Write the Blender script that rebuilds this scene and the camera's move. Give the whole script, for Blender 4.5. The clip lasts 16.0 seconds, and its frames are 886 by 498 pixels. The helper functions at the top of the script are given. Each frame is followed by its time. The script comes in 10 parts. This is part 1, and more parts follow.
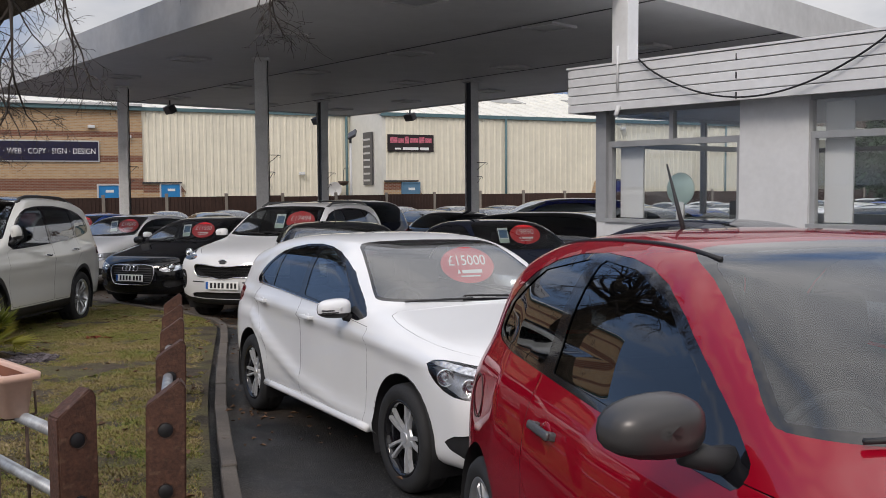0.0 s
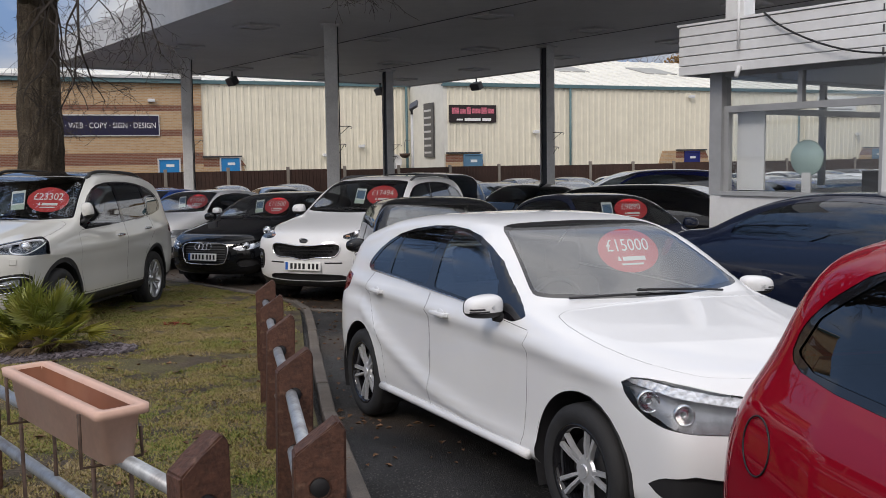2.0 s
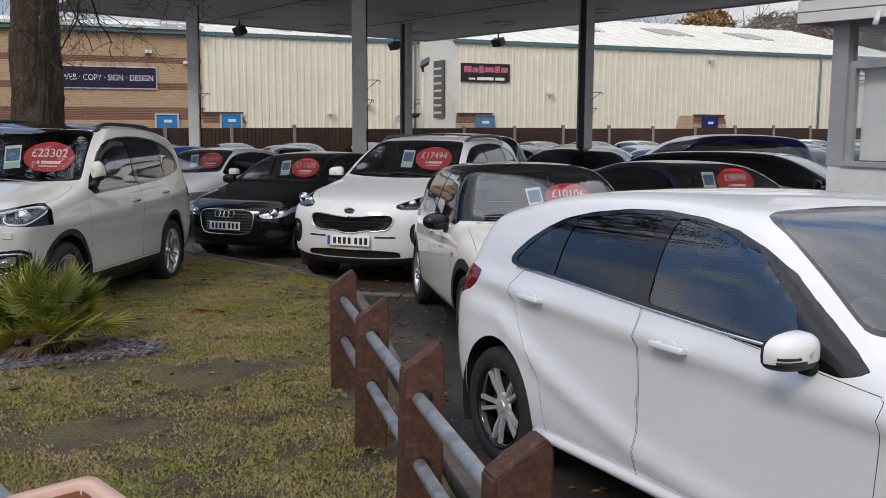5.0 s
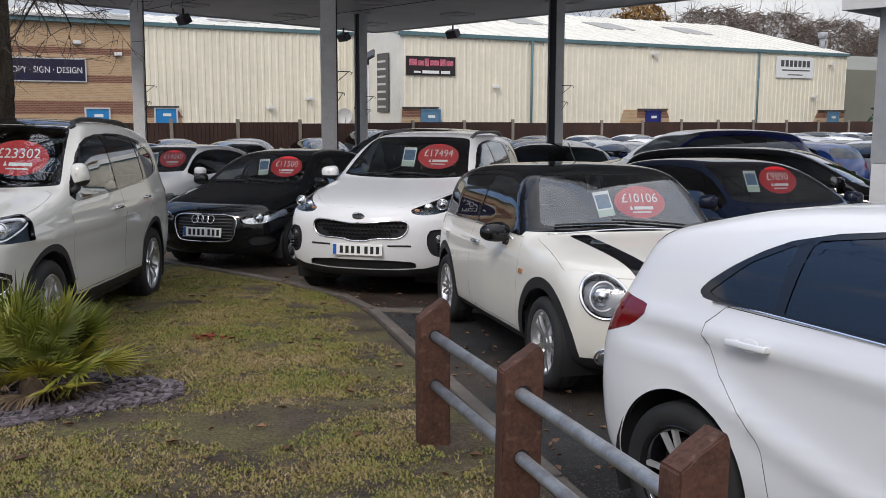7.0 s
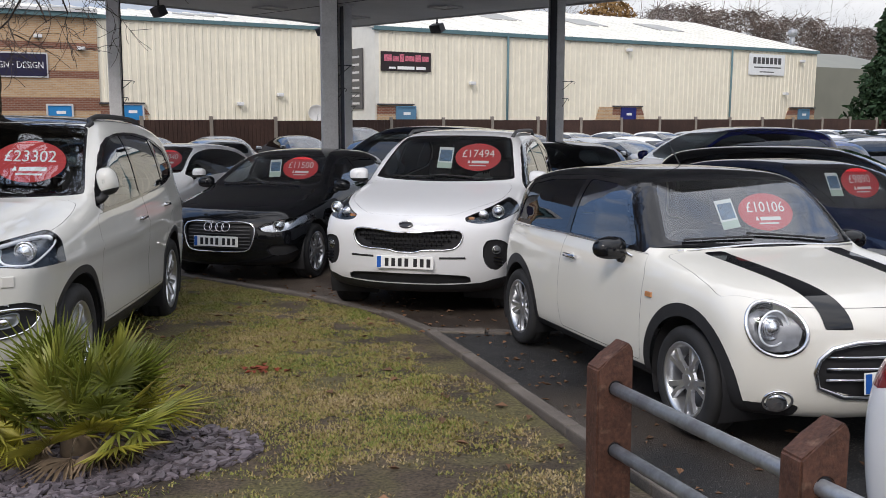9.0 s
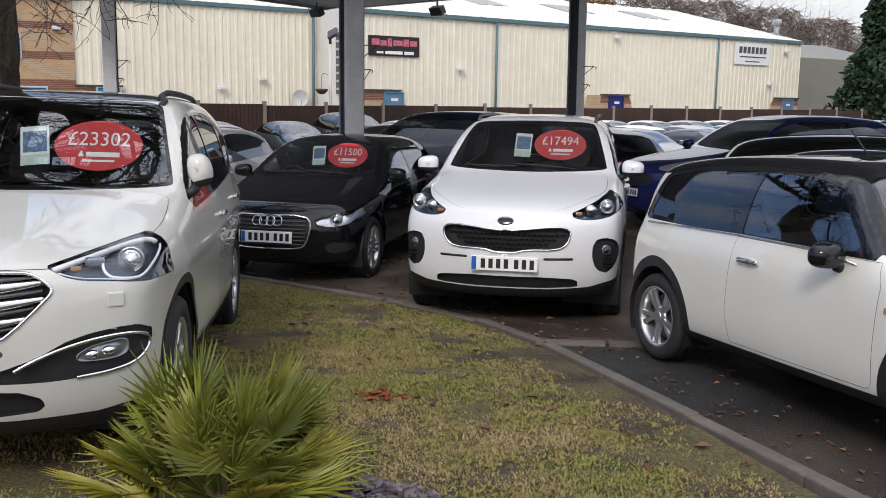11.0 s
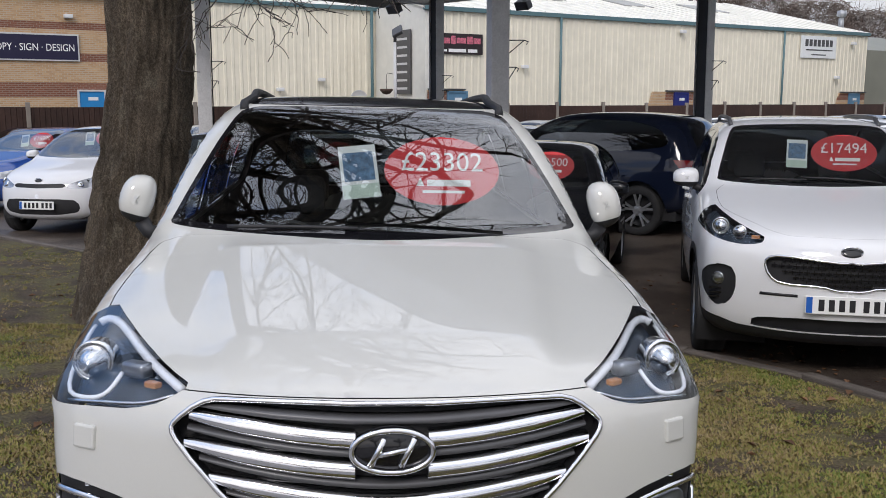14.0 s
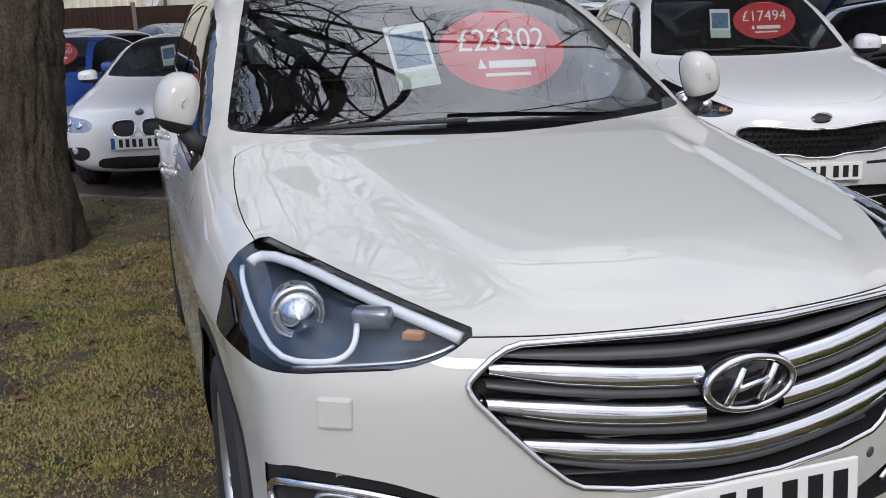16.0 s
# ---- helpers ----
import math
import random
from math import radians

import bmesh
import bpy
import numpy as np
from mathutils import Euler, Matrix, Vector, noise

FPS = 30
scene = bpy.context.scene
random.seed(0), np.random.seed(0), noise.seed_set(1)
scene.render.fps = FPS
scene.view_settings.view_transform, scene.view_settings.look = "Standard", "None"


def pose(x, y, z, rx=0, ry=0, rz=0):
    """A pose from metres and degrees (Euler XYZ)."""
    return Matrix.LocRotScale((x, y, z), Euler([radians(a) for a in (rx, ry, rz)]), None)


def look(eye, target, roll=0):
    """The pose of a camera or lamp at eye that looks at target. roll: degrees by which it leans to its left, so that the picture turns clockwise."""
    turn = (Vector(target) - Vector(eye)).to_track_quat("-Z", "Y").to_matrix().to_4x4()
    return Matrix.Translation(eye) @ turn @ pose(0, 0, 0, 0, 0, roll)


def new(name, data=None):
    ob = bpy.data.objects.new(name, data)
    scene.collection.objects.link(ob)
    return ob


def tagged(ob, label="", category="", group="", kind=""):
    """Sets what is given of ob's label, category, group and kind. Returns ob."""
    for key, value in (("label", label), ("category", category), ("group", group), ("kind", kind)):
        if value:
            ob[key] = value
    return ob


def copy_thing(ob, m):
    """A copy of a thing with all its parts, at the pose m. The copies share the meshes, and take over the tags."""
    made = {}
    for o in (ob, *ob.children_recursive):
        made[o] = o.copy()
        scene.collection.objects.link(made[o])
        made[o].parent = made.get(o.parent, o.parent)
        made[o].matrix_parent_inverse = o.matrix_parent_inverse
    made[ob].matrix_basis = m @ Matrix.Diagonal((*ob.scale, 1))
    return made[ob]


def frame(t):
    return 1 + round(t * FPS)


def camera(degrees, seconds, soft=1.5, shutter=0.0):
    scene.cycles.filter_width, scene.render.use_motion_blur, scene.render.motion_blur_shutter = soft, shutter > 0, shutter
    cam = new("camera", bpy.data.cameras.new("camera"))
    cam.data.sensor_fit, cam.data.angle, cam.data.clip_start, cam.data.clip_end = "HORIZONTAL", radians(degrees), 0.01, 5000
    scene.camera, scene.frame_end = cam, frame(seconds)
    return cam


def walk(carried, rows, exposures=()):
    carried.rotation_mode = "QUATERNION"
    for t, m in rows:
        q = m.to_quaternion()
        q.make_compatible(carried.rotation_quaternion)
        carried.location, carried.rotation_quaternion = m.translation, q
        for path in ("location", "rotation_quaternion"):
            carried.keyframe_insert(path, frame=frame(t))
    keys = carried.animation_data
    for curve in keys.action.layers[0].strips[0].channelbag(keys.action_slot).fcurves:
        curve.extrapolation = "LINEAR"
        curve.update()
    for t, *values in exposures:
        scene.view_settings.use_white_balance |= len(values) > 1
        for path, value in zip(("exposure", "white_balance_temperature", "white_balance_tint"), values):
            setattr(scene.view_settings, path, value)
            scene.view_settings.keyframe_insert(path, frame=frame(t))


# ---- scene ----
cam = camera(51.1, 16.0, soft=0.65)
METRES, EYE, TILT, LEAN, TURN = 11.1, 1.5, 0.0, 0.0, 0.0
ROWS = [
    (0.0, 0.0, 0.0, 0.0, -0.03, -3.92, 0.41),
    (0.5, -0.0142, 0.0224, 0.0004, 1.27, -4.07, 0.55),
    (1.0, -0.0367, 0.0422, 0.0018, 1.54, -4.36, 0.61),
    (1.5, -0.0452, 0.0684, -0.0015, 2.04, -4.97, 0.72),
    (2.0, -0.0539, 0.0923, -0.0003, 3.12, -5.6, 0.87),
    (2.5, -0.0697, 0.1182, -0.0025, 2.19, -6.68, 0.44),
    (3.0, -0.0786, 0.1463, -0.0044, 1.69, -7.59, 0.14),
    (3.5, -0.0879, 0.1731, -0.0032, 3.12, -7.86, 0.13),
    (4.0, -0.1106, 0.1959, -0.0049, 3.35, -7.93, -0.07),
    (4.5, -0.1263, 0.2218, -0.004, 3.25, -7.93, -0.13),
    (7.0, -0.2291, 0.3431, -0.0044, -1.89, -8.28, -0.2),
    (7.5, -0.2517, 0.3588, -0.0033, -2.36, -8.37, -0.13),
    (8.0, -0.266, 0.387, -0.0041, -2.73, -8.27, 0.09),
    (10.5, -0.3763, 0.4986, -0.0082, -6.87, -9.02, -1.07),
    (11.0, -0.3958, 0.5303, -0.0109, -6.68, -9.17, -0.81),
    (11.5, -0.4197, 0.5574, -0.0093, -6.48, -9.09, -0.54),
    (12.0, -0.4473, 0.5765, -0.0085, -6.54, -9.19, -0.47),
    (12.5, -0.4701, 0.6067, -0.0089, -6.08, -9.08, -0.37),
    (13.0, -0.4989, 0.6309, -0.0105, -5.75, -8.96, -0.27),
    (13.5, -0.5283, 0.6493, -0.0102, -5.52, -9.22, -0.31),
    (14.0, -0.5495, 0.6776, -0.0094, -5.31, -9.27, -0.08),
    (14.5, -0.5763, 0.6962, -0.0126, -6.02, -10.05, 0.13),
    (15.0, -0.6, 0.7121, -0.0135, -9.96, -13.53, 0.88),
    (15.5, -0.6146, 0.7327, -0.0125, -10.82, -13.74, 1.42),
    (16.0, -0.6344, 0.7401, -0.0162, -18.44, -15.8, 2.19),
]
walk(cam, [(t, pose(0, 0, EYE, TILT, LEAN, TURN) @ pose(METRES * x, METRES * y, METRES * z, 90 + pitch, roll, yaw)) for t, x, y, z, yaw, pitch, roll in ROWS],
     [(0.0, -0.03, 6900, 14), (4.0, -0.02, 6700, 13), (7.5, 0.14, 6620, 13), (11.0, 0.33, 6580, 14), (12.0, 0.28, 6550, 14), (13.0, 0.17, 6500, 14), (16.0, 0.08, 6420, 14)])

# ---- world and light: a bright overcast winter sky ----
world = bpy.data.worlds.new("overcast")
scene.world = world
world.use_nodes = True
wn, wl = world.node_tree.nodes, world.node_tree.links
wn.clear()
w_out, w_bg = wn.new("ShaderNodeOutputWorld"), wn.new("ShaderNodeBackground")
w_sky = wn.new("ShaderNodeTexSky")
w_sky.sky_type = "NISHITA"
w_sky.sun_disc = False
w_sky.sun_elevation, w_sky.sun_rotation = radians(32), radians(200)
w_sky.air_density, w_sky.dust_density = 1.0, 3.0
w_co, w_no, w_ramp, w_mix = wn.new("ShaderNodeTexCoord"), wn.new("ShaderNodeTexNoise"), wn.new("ShaderNodeValToRGB"), wn.new("ShaderNodeMix")
w_map = wn.new("ShaderNodeMapping")
w_map.inputs["Scale"].default_value = (1.0, 1.0, 2.6)
w_no.inputs["Scale"].default_value, w_no.inputs["Detail"].default_value, w_no.inputs["Roughness"].default_value = 2.2, 6, 0.55
w_ramp.color_ramp.elements[0].position, w_ramp.color_ramp.elements[0].color = 0.30, (2.0, 3.4, 6.2, 1)
w_ramp.color_ramp.elements.new(0.44).color = (6.2, 6.6, 7.2, 1)
w_ramp.color_ramp.elements[2].position, w_ramp.color_ramp.elements[2].color = 0.62, (9.6, 9.8, 10.0, 1)
w_mix.data_type = "RGBA"
w_mix.inputs[0].default_value = 0.86
wl.new(w_co.outputs["Generated"], w_map.inputs["Vector"])
wl.new(w_map.outputs["Vector"], w_no.inputs["Vector"])
# the cloud thins to blue towards the west
w_dot, w_thin, w_sub = wn.new("ShaderNodeVectorMath"), wn.new("ShaderNodeMath"), wn.new("ShaderNodeMath")
w_dot.operation, w_thin.operation, w_sub.operation = "DOT_PRODUCT", "MAXIMUM", "MULTIPLY_ADD"
w_dot.inputs[1].default_value = (-0.93, 0.30, 0.10)
w_thin.inputs[1].default_value, w_sub.inputs[1].default_value = 0.0, -0.21
wl.new(w_co.outputs["Generated"], w_dot.inputs[0])
wl.new(w_dot.outputs["Value"], w_thin.inputs[0])
wl.new(w_thin.outputs[0], w_sub.inputs[0])
wl.new(w_no.outputs["Fac"], w_sub.inputs[2])
wl.new(w_sub.outputs[0], w_ramp.inputs["Fac"])
wl.new(w_sky.outputs["Color"], w_mix.inputs[6])
wl.new(w_ramp.outputs["Color"], w_mix.inputs[7])
# an overcast sky is brighter overhead than at the horizon
w_sep, w_up, w_lift = wn.new("ShaderNodeSeparateXYZ"), wn.new("ShaderNodeMath"), wn.new("ShaderNodeMath")
w_up.operation, w_lift.operation = "MAXIMUM", "MULTIPLY_ADD"
w_up.inputs[1].default_value, w_lift.inputs[1].default_value, w_lift.inputs[2].default_value = 0.0, 0.115, 0.078
wl.new(w_co.outputs["Generated"], w_sep.inputs[0])
wl.new(w_sep.outputs["Z"], w_up.inputs[0])
wl.new(w_up.outputs[0], w_lift.inputs[0])
wl.new(w_mix.outputs[2], w_bg.inputs["Color"])
wl.new(w_lift.outputs[0], w_bg.inputs["Strength"])
wl.new(w_bg.outputs["Background"], w_out.inputs["Surface"])
sun = new("sun", bpy.data.lights.new("sun", "SUN"))
sun.data.energy, sun.data.angle, sun.data.color = 1.2, radians(14), (1.0, 0.96, 0.9)
sun.matrix_basis = look((-6, -14, 12), (0, 0, 0))


# ---- materials ----
def mat(name, base, rough=0.5, metal=0.0, vary=0.12, scale=6.0, fine=0.0, fine_scale=120.0, bump=0.0, bump_scale=60.0,
        coat=0.0, spec=0.5, other=None, other_at=(0.45, 0.62), other_scale=None, piece=0.0, island=0.0, stretch=None, trans=0.0, ior=1.45):
    """A node material: a base colour varied at two scales, with an optional second colour in patches, and fine relief."""
    m = bpy.data.materials.new(name)
    m.use_nodes = True
    n, l = m.node_tree.nodes, m.node_tree.links
    b = n["Principled BSDF"]
    b.inputs["Roughness"].default_value, b.inputs["Metallic"].default_value = rough, metal
    b.inputs["Coat Weight"].default_value, b.inputs["Coat Roughness"].default_value = coat, 0.03
    b.inputs["Specular IOR Level"].default_value = spec
    b.inputs["Transmission Weight"].default_value, b.inputs["IOR"].default_value = trans, ior
    co = n.new("ShaderNodeTexCoord")

    def noise_at(sc, detail=4):
        t = n.new("ShaderNodeTexNoise")
        t.inputs["Scale"].default_value, t.inputs["Detail"].default_value = sc, detail
        if stretch:
            mp = n.new("ShaderNodeMapping")
            mp.inputs["Scale"].default_value = stretch
            l.new(co.outputs["Object"], mp.inputs["Vector"])
            l.new(mp.outputs["Vector"], t.inputs["Vector"])
        else:
            l.new(co.outputs["Object"], t.inputs["Vector"])
        return t.outputs["Fac"]

    def ramp(fac, a, c, ca, cc):
        r = n.new("ShaderNodeValToRGB")
        r.color_ramp.elements[0].position, r.color_ramp.elements[1].position = a, c
        r.color_ramp.elements[0].color, r.color_ramp.elements[1].color = (*ca, 1), (*cc, 1)
        l.new(fac, r.inputs["Fac"])
        return r.outputs["Color"]

    def shade(k):
        return tuple(min(1, max(0, v * k)) for v in base)
    col = ramp(noise_at(scale), 0.3, 0.7, shade(1 - vary), shade(1 + vary))

    def mix(kind, fac, a, c):
        x = n.new("ShaderNodeMix")
        x.data_type, x.blend_type = "RGBA", kind
        if isinstance(fac, float):
            x.inputs[0].default_value = fac
        else:
            l.new(fac, x.inputs[0])
        l.new(a, x.inputs[6])
        if isinstance(c, tuple):
            x.inputs[7].default_value = (*c, 1)
        else:
            l.new(c, x.inputs[7])
        return x.outputs[2]
    if other:
        col = mix("MIX", ramp(noise_at(other_scale or scale * 0.6, 6), other_at[0], other_at[1], (0, 0, 0), (1, 1, 1)), col, other)
    if fine:
        col = mix("MULTIPLY", 1.0, col, ramp(noise_at(fine_scale, 3), 0.3, 0.7, (1 - fine,) * 3, (1 + 0 * fine,) * 3))
    if piece:
        info = n.new("ShaderNodeObjectInfo")
        col = mix("MULTIPLY", 1.0, col, ramp(info.outputs["Random"], 0.0, 1.0, (1 - piece,) * 3, (1, 1, 1)))
    if island:
        geo = n.new("ShaderNodeNewGeometry")
        col = mix("MULTIPLY", 1.0, col, ramp(geo.outputs["Random Per Island"], 0.0, 1.0, (1 - island,) * 3, (1, 1, 1)))
    l.new(col, b.inputs["Base Color"])
    if bump:
        u = n.new("ShaderNodeBump")
        u.inputs["Strength"].default_value, u.inputs["Distance"].default_value = bump, 0.01
        l.new(noise_at(bump_scale, 5), u.inputs["Height"])
        l.new(u.outputs["Normal"], b.inputs["Normal"])
    return m


def paint(name, base, metal=0.0, gloss=1.75):
    """Car paint under a hard, clear lacquer."""
    m = mat(name, base, rough=0.32, metal=metal, vary=0.025, scale=1.5, coat=1.0, fine=0.03, fine_scale=300, spec=0.0)
    b = m.node_tree.nodes["Principled BSDF"]
    b.inputs["Coat IOR"].default_value, b.inputs["Coat Roughness"].default_value = gloss, 0.015
    return m


def window_glass(name, tint, base):
    """A thin pane: tinted, with a mirror-like surface that strengthens at grazing angles from its base share."""
    m = bpy.data.materials.new(name)
    m.use_nodes = True
    n, l = m.node_tree.nodes, m.node_tree.links
    n.clear()
    out, mx = n.new("ShaderNodeOutputMaterial"), n.new("ShaderNodeMixShader")
    tr, gl, fr = n.new("ShaderNodeBsdfTransparent"), n.new("ShaderNodeBsdfGlossy"), n.new("ShaderNodeLayerWeight")
    tr.inputs["Color"].default_value = (*tint, 1)
    gl.inputs["Roughness"].default_value = 0.012
    gl.inputs["Color"].default_value = (0.95, 0.97, 1.0, 1)
    fr.inputs["Blend"].default_value = 0.5
    pw, ma = n.new("ShaderNodeMath"), n.new("ShaderNodeMath")
    pw.operation, ma.operation = "POWER", "MULTIPLY_ADD"
    pw.inputs[1].default_value = 4.0
    ma.inputs[1].default_value, ma.inputs[2].default_value = 1 - base, base
    l.new(fr.outputs["Facing"], pw.inputs[0])
    l.new(pw.outputs[0], ma.inputs[0])
    l.new(ma.outputs[0], mx.inputs["Fac"])
    l.new(tr.outputs["BSDF"], mx.inputs[1])
    l.new(gl.outputs["BSDF"], mx.inputs[2])
    l.new(mx.outputs["Shader"], out.inputs["Surface"])
    return m


M = dict(
    white=paint("white_paint", (0.76, 0.765, 0.775)),
    pearl=paint("pearl_paint", (0.57, 0.565, 0.53)),
    cream=paint("cream_paint", (0.71, 0.69, 0.625)),
    red=paint("red_paint", (0.27, 0.003, 0.014), gloss=1.5),
    black=paint("black_paint", (0.006, 0.0065, 0.008), gloss=1.5),
    navy=paint("navy_paint", (0.014, 0.019, 0.105), gloss=1.5),
    blue=paint("blue_paint", (0.02, 0.07, 0.30)),
    silver=paint("silver_paint", (0.45, 0.46, 0.47), 0.5),
    grey=paint("grey_paint", (0.13, 0.135, 0.14), 0.4),
    slate=paint("dark_blue_paint", (0.008, 0.012, 0.028), gloss=1.5),
    maroon=paint("maroon_paint", (0.20, 0.012, 0.015)),
    glass=window_glass("clear_glass", (0.76, 0.80, 0.79), 0.15),
    shaded=window_glass("shaded_screen", (0.62, 0.66, 0.66), 0.08),
    privacy=window_glass("privacy_glass", (0.14, 0.16, 0.17), 0.085),
    clear=window_glass("lamp_glass", (0.94, 0.95, 0.96), 0.04),
    pane=window_glass("shop_glass", (0.96, 0.97, 0.97), 0.05),
    chrome=mat("chrome", (0.78, 0.78, 0.80), 0.12, 1.0, vary=0.03),
    alloy=mat("alloy", (0.60, 0.61, 0.63), 0.28, 0.85, vary=0.05, scale=20),
    rubber=mat("tyre_rubber", (0.022, 0.022, 0.023), 0.8, vary=0.25, scale=8, bump=0.2, bump_scale=200),
    plastic=mat("black_plastic", (0.020, 0.020, 0.022), 0.55, vary=0.15, scale=10, bump=0.1, bump_scale=500),
    gloss=mat("gloss_black", (0.008, 0.008, 0.010), 0.08, vary=0.05, coat=0.5),
    greytrim=mat("grey_trim", (0.10, 0.10, 0.105), 0.4, 0.3, vary=0.06),
    cabin=mat("cabin_trim", (0.020, 0.020, 0.022), 0.85, vary=0.2, scale=12),
    seat=mat("seat_cloth", (0.03, 0.03, 0.033), 0.9, vary=0.2, scale=15, bump=0.2, bump_scale=300),
    lampred=mat("red_lens", (0.17, 0.004, 0.008), 0.1, vary=0.05, coat=0.8),
    amber=mat("amber_lens", (0.75, 0.22, 0.02), 0.12, vary=0.05, coat=0.8),
    reflector=mat("lamp_reflector", (0.70, 0.72, 0.75), 0.18, 1.0, vary=0.1, scale=40),
    housing=mat("lamp_housing", (0.10, 0.11, 0.125), 0.2, 0.6, vary=0.1),
    bowl=mat("lamp_bowl_grey", (0.30, 0.32, 0.36), 0.3, 0.8, vary=0.15, scale=18),
    lampgrey=mat("lamp_grey_bowl", (0.26, 0.27, 0.29), 0.35, 0.4, vary=0.2, scale=25),
    lampdark=mat("lamp_blue_grey_bowl", (0.055, 0.075, 0.105), 0.25, 0.4, vary=0.25, scale=14),
    lampwhite=mat("lamp_white_strip", (0.82, 0.84, 0.88), 0.25, vary=0.04, coat=0.6),
    dullamber=mat("dull_amber", (0.45, 0.20, 0.08), 0.2, vary=0.1, coat=0.5),
    plate=mat("plate_white", (0.80, 0.80, 0.78), 0.3, vary=0.03, coat=0.3),
    plate_yellow=mat("plate_yellow", (0.75, 0.52, 0.05), 0.3, vary=0.03, coat=0.3),
    ink=mat("black_ink", (0.012, 0.012, 0.014), 0.5, vary=0.05),
    euro=mat("plate_blue_band", (0.01, 0.10, 0.42), 0.4, vary=0.05),
    sticker=mat("red_sticker", (0.60, 0.018, 0.025), 0.5, vary=0.04),
    sticker_dark=mat("dark_red_sticker", (0.36, 0.01, 0.015), 0.5, vary=0.04),
    whiteink=mat("white_ink", (0.85, 0.85, 0.85), 0.5, vary=0.02),
    card=mat("printed_card", (0.78, 0.80, 0.80), 0.55, vary=0.04),
    cardblue=mat("card_picture", (0.08, 0.16, 0.28), 0.5, vary=0.5, scale=30),
    cardgreen=mat("card_band", (0.50, 0.60, 0.52), 0.5, vary=0.1),
)


# ---- shared building helpers ----
from mathutils import kdtree


def mesh_from(name, verts, faces, material, smooth=True):
    me = bpy.data.meshes.new(name)
    me.from_pydata(verts.tolist() if isinstance(verts, np.ndarray) else [tuple(v) for v in verts], [], faces.tolist() if isinstance(faces, np.ndarray) else [tuple(f) for f in faces])
    for mm in (material if isinstance(material, (list, tuple)) else [material]):
        me.materials.append(mm)
    if smooth and len(me.polygons):
        me.polygons.foreach_set("use_smooth", [True] * len(me.polygons))
    me.update()
    return me


def put(name, verts, faces, material, parent=None, label="", smooth=True):
    ob = new(name, mesh_from(name, verts, faces, material, smooth))
    ob.parent = parent
    if label:
        tagged(ob, label)
    return ob


def part(name, bm, material, parent=None, label="", smooth=False):
    me = bpy.data.meshes.new(name)
    bmesh.ops.recalc_face_normals(bm, faces=bm.faces)
    bm.to_mesh(me)
    bm.free()
    for mm in (material if isinstance(material, (list, tuple)) else [material]):
        me.materials.append(mm)
    if smooth:
        me.polygons.foreach_set("use_smooth", [True] * len(me.polygons))
    ob = new(name, me)
    ob.parent = parent
    if label:
        tagged(ob, label)
    return ob


def thing(name, m, label, category, group="", kind=""):
    e = new(name)
    e.empty_display_size = 0.2
    e.matrix_basis = m
    return tagged(e, label, category, group, kind)


def add_box(bm, x0, y0, z0, x1, y1, z1, bevel=0.0, m=None, index=0):
    vs = [bm.verts.new((x, y, z)) for x in (x0, x1) for y in (y0, y1) for z in (z0, z1)]
    fs = [bm.faces.new([vs[i] for i in f]) for f in ((0, 1, 3, 2), (4, 6, 7, 5), (0, 4, 5, 1), (2, 3, 7, 6), (0, 2, 6, 4), (1, 5, 7, 3))]
    for f in fs:
        f.material_index = index
    if bevel:
        es = list({e for f in fs for e in f.edges})
        r = bmesh.ops.bevel(bm, geom=es, offset=bevel, segments=2, affect="EDGES", profile=0.5)
        vs = list({v for f in r["faces"] for v in f.verts} | {v for v in vs if v.is_valid})
    if m is not None:
        bmesh.ops.transform(bm, matrix=m, verts=[v for v in vs if v.is_valid])
    return vs


def box(name, x0, y0, z0, x1, y1, z1, material, parent=None, label="", bevel=0.0, m=None):
    bm = bmesh.new()
    add_box(bm, x0, y0, z0, x1, y1, z1, bevel, m)
    return part(name, bm, material, parent, label)


def tube_mesh(points, radius, sides=8, closed=False, squash=None):
    """Vertices and faces of a tube along points; radius is a number or one for each point."""
    P = [Vector(p) for p in points]
    n = len(P)
    rad = [radius] * n if isinstance(radius, (int, float)) else radius
    verts, faces = [], []
    prev = None
    for i, p in enumerate(P):
        a, b = (P[(i - 1) % n], P[(i + 1) % n]) if closed else (P[max(i - 1, 0)], P[min(i + 1, n - 1)])
        t = (b - a).normalized()
        if prev is None:
            ref = Vector((0, 0, 1)) if abs(t.z) < 0.9 else Vector((1, 0, 0))
            u = t.cross(ref).normalized()
        else:
            u = (prev - t * prev.dot(t)).normalized()
        prev = u
        w = t.cross(u)
        for k in range(sides):
            c = 2 * math.pi * k / sides
            verts.append(p + (u * math.cos(c) + w * math.sin(c)) * rad[i])
    m = n if closed else n - 1
    for i in range(m):
        for k in range(sides):
            a, b = i * sides, ((i + 1) % n) * sides
            faces.append((a + k, a + (k + 1) % sides, b + (k + 1) % sides, b + k))
    if not closed:
        faces.append(tuple(range(sides))[::-1])
        faces.append(tuple(range((n - 1) * sides, n * sides)))
    return verts, faces


def tube(name, points, radius, material, parent=None, label="", sides=8, closed=False):
    v, f = tube_mesh(points, radius, sides, closed)
    return put(name, v, f, material, parent, label)


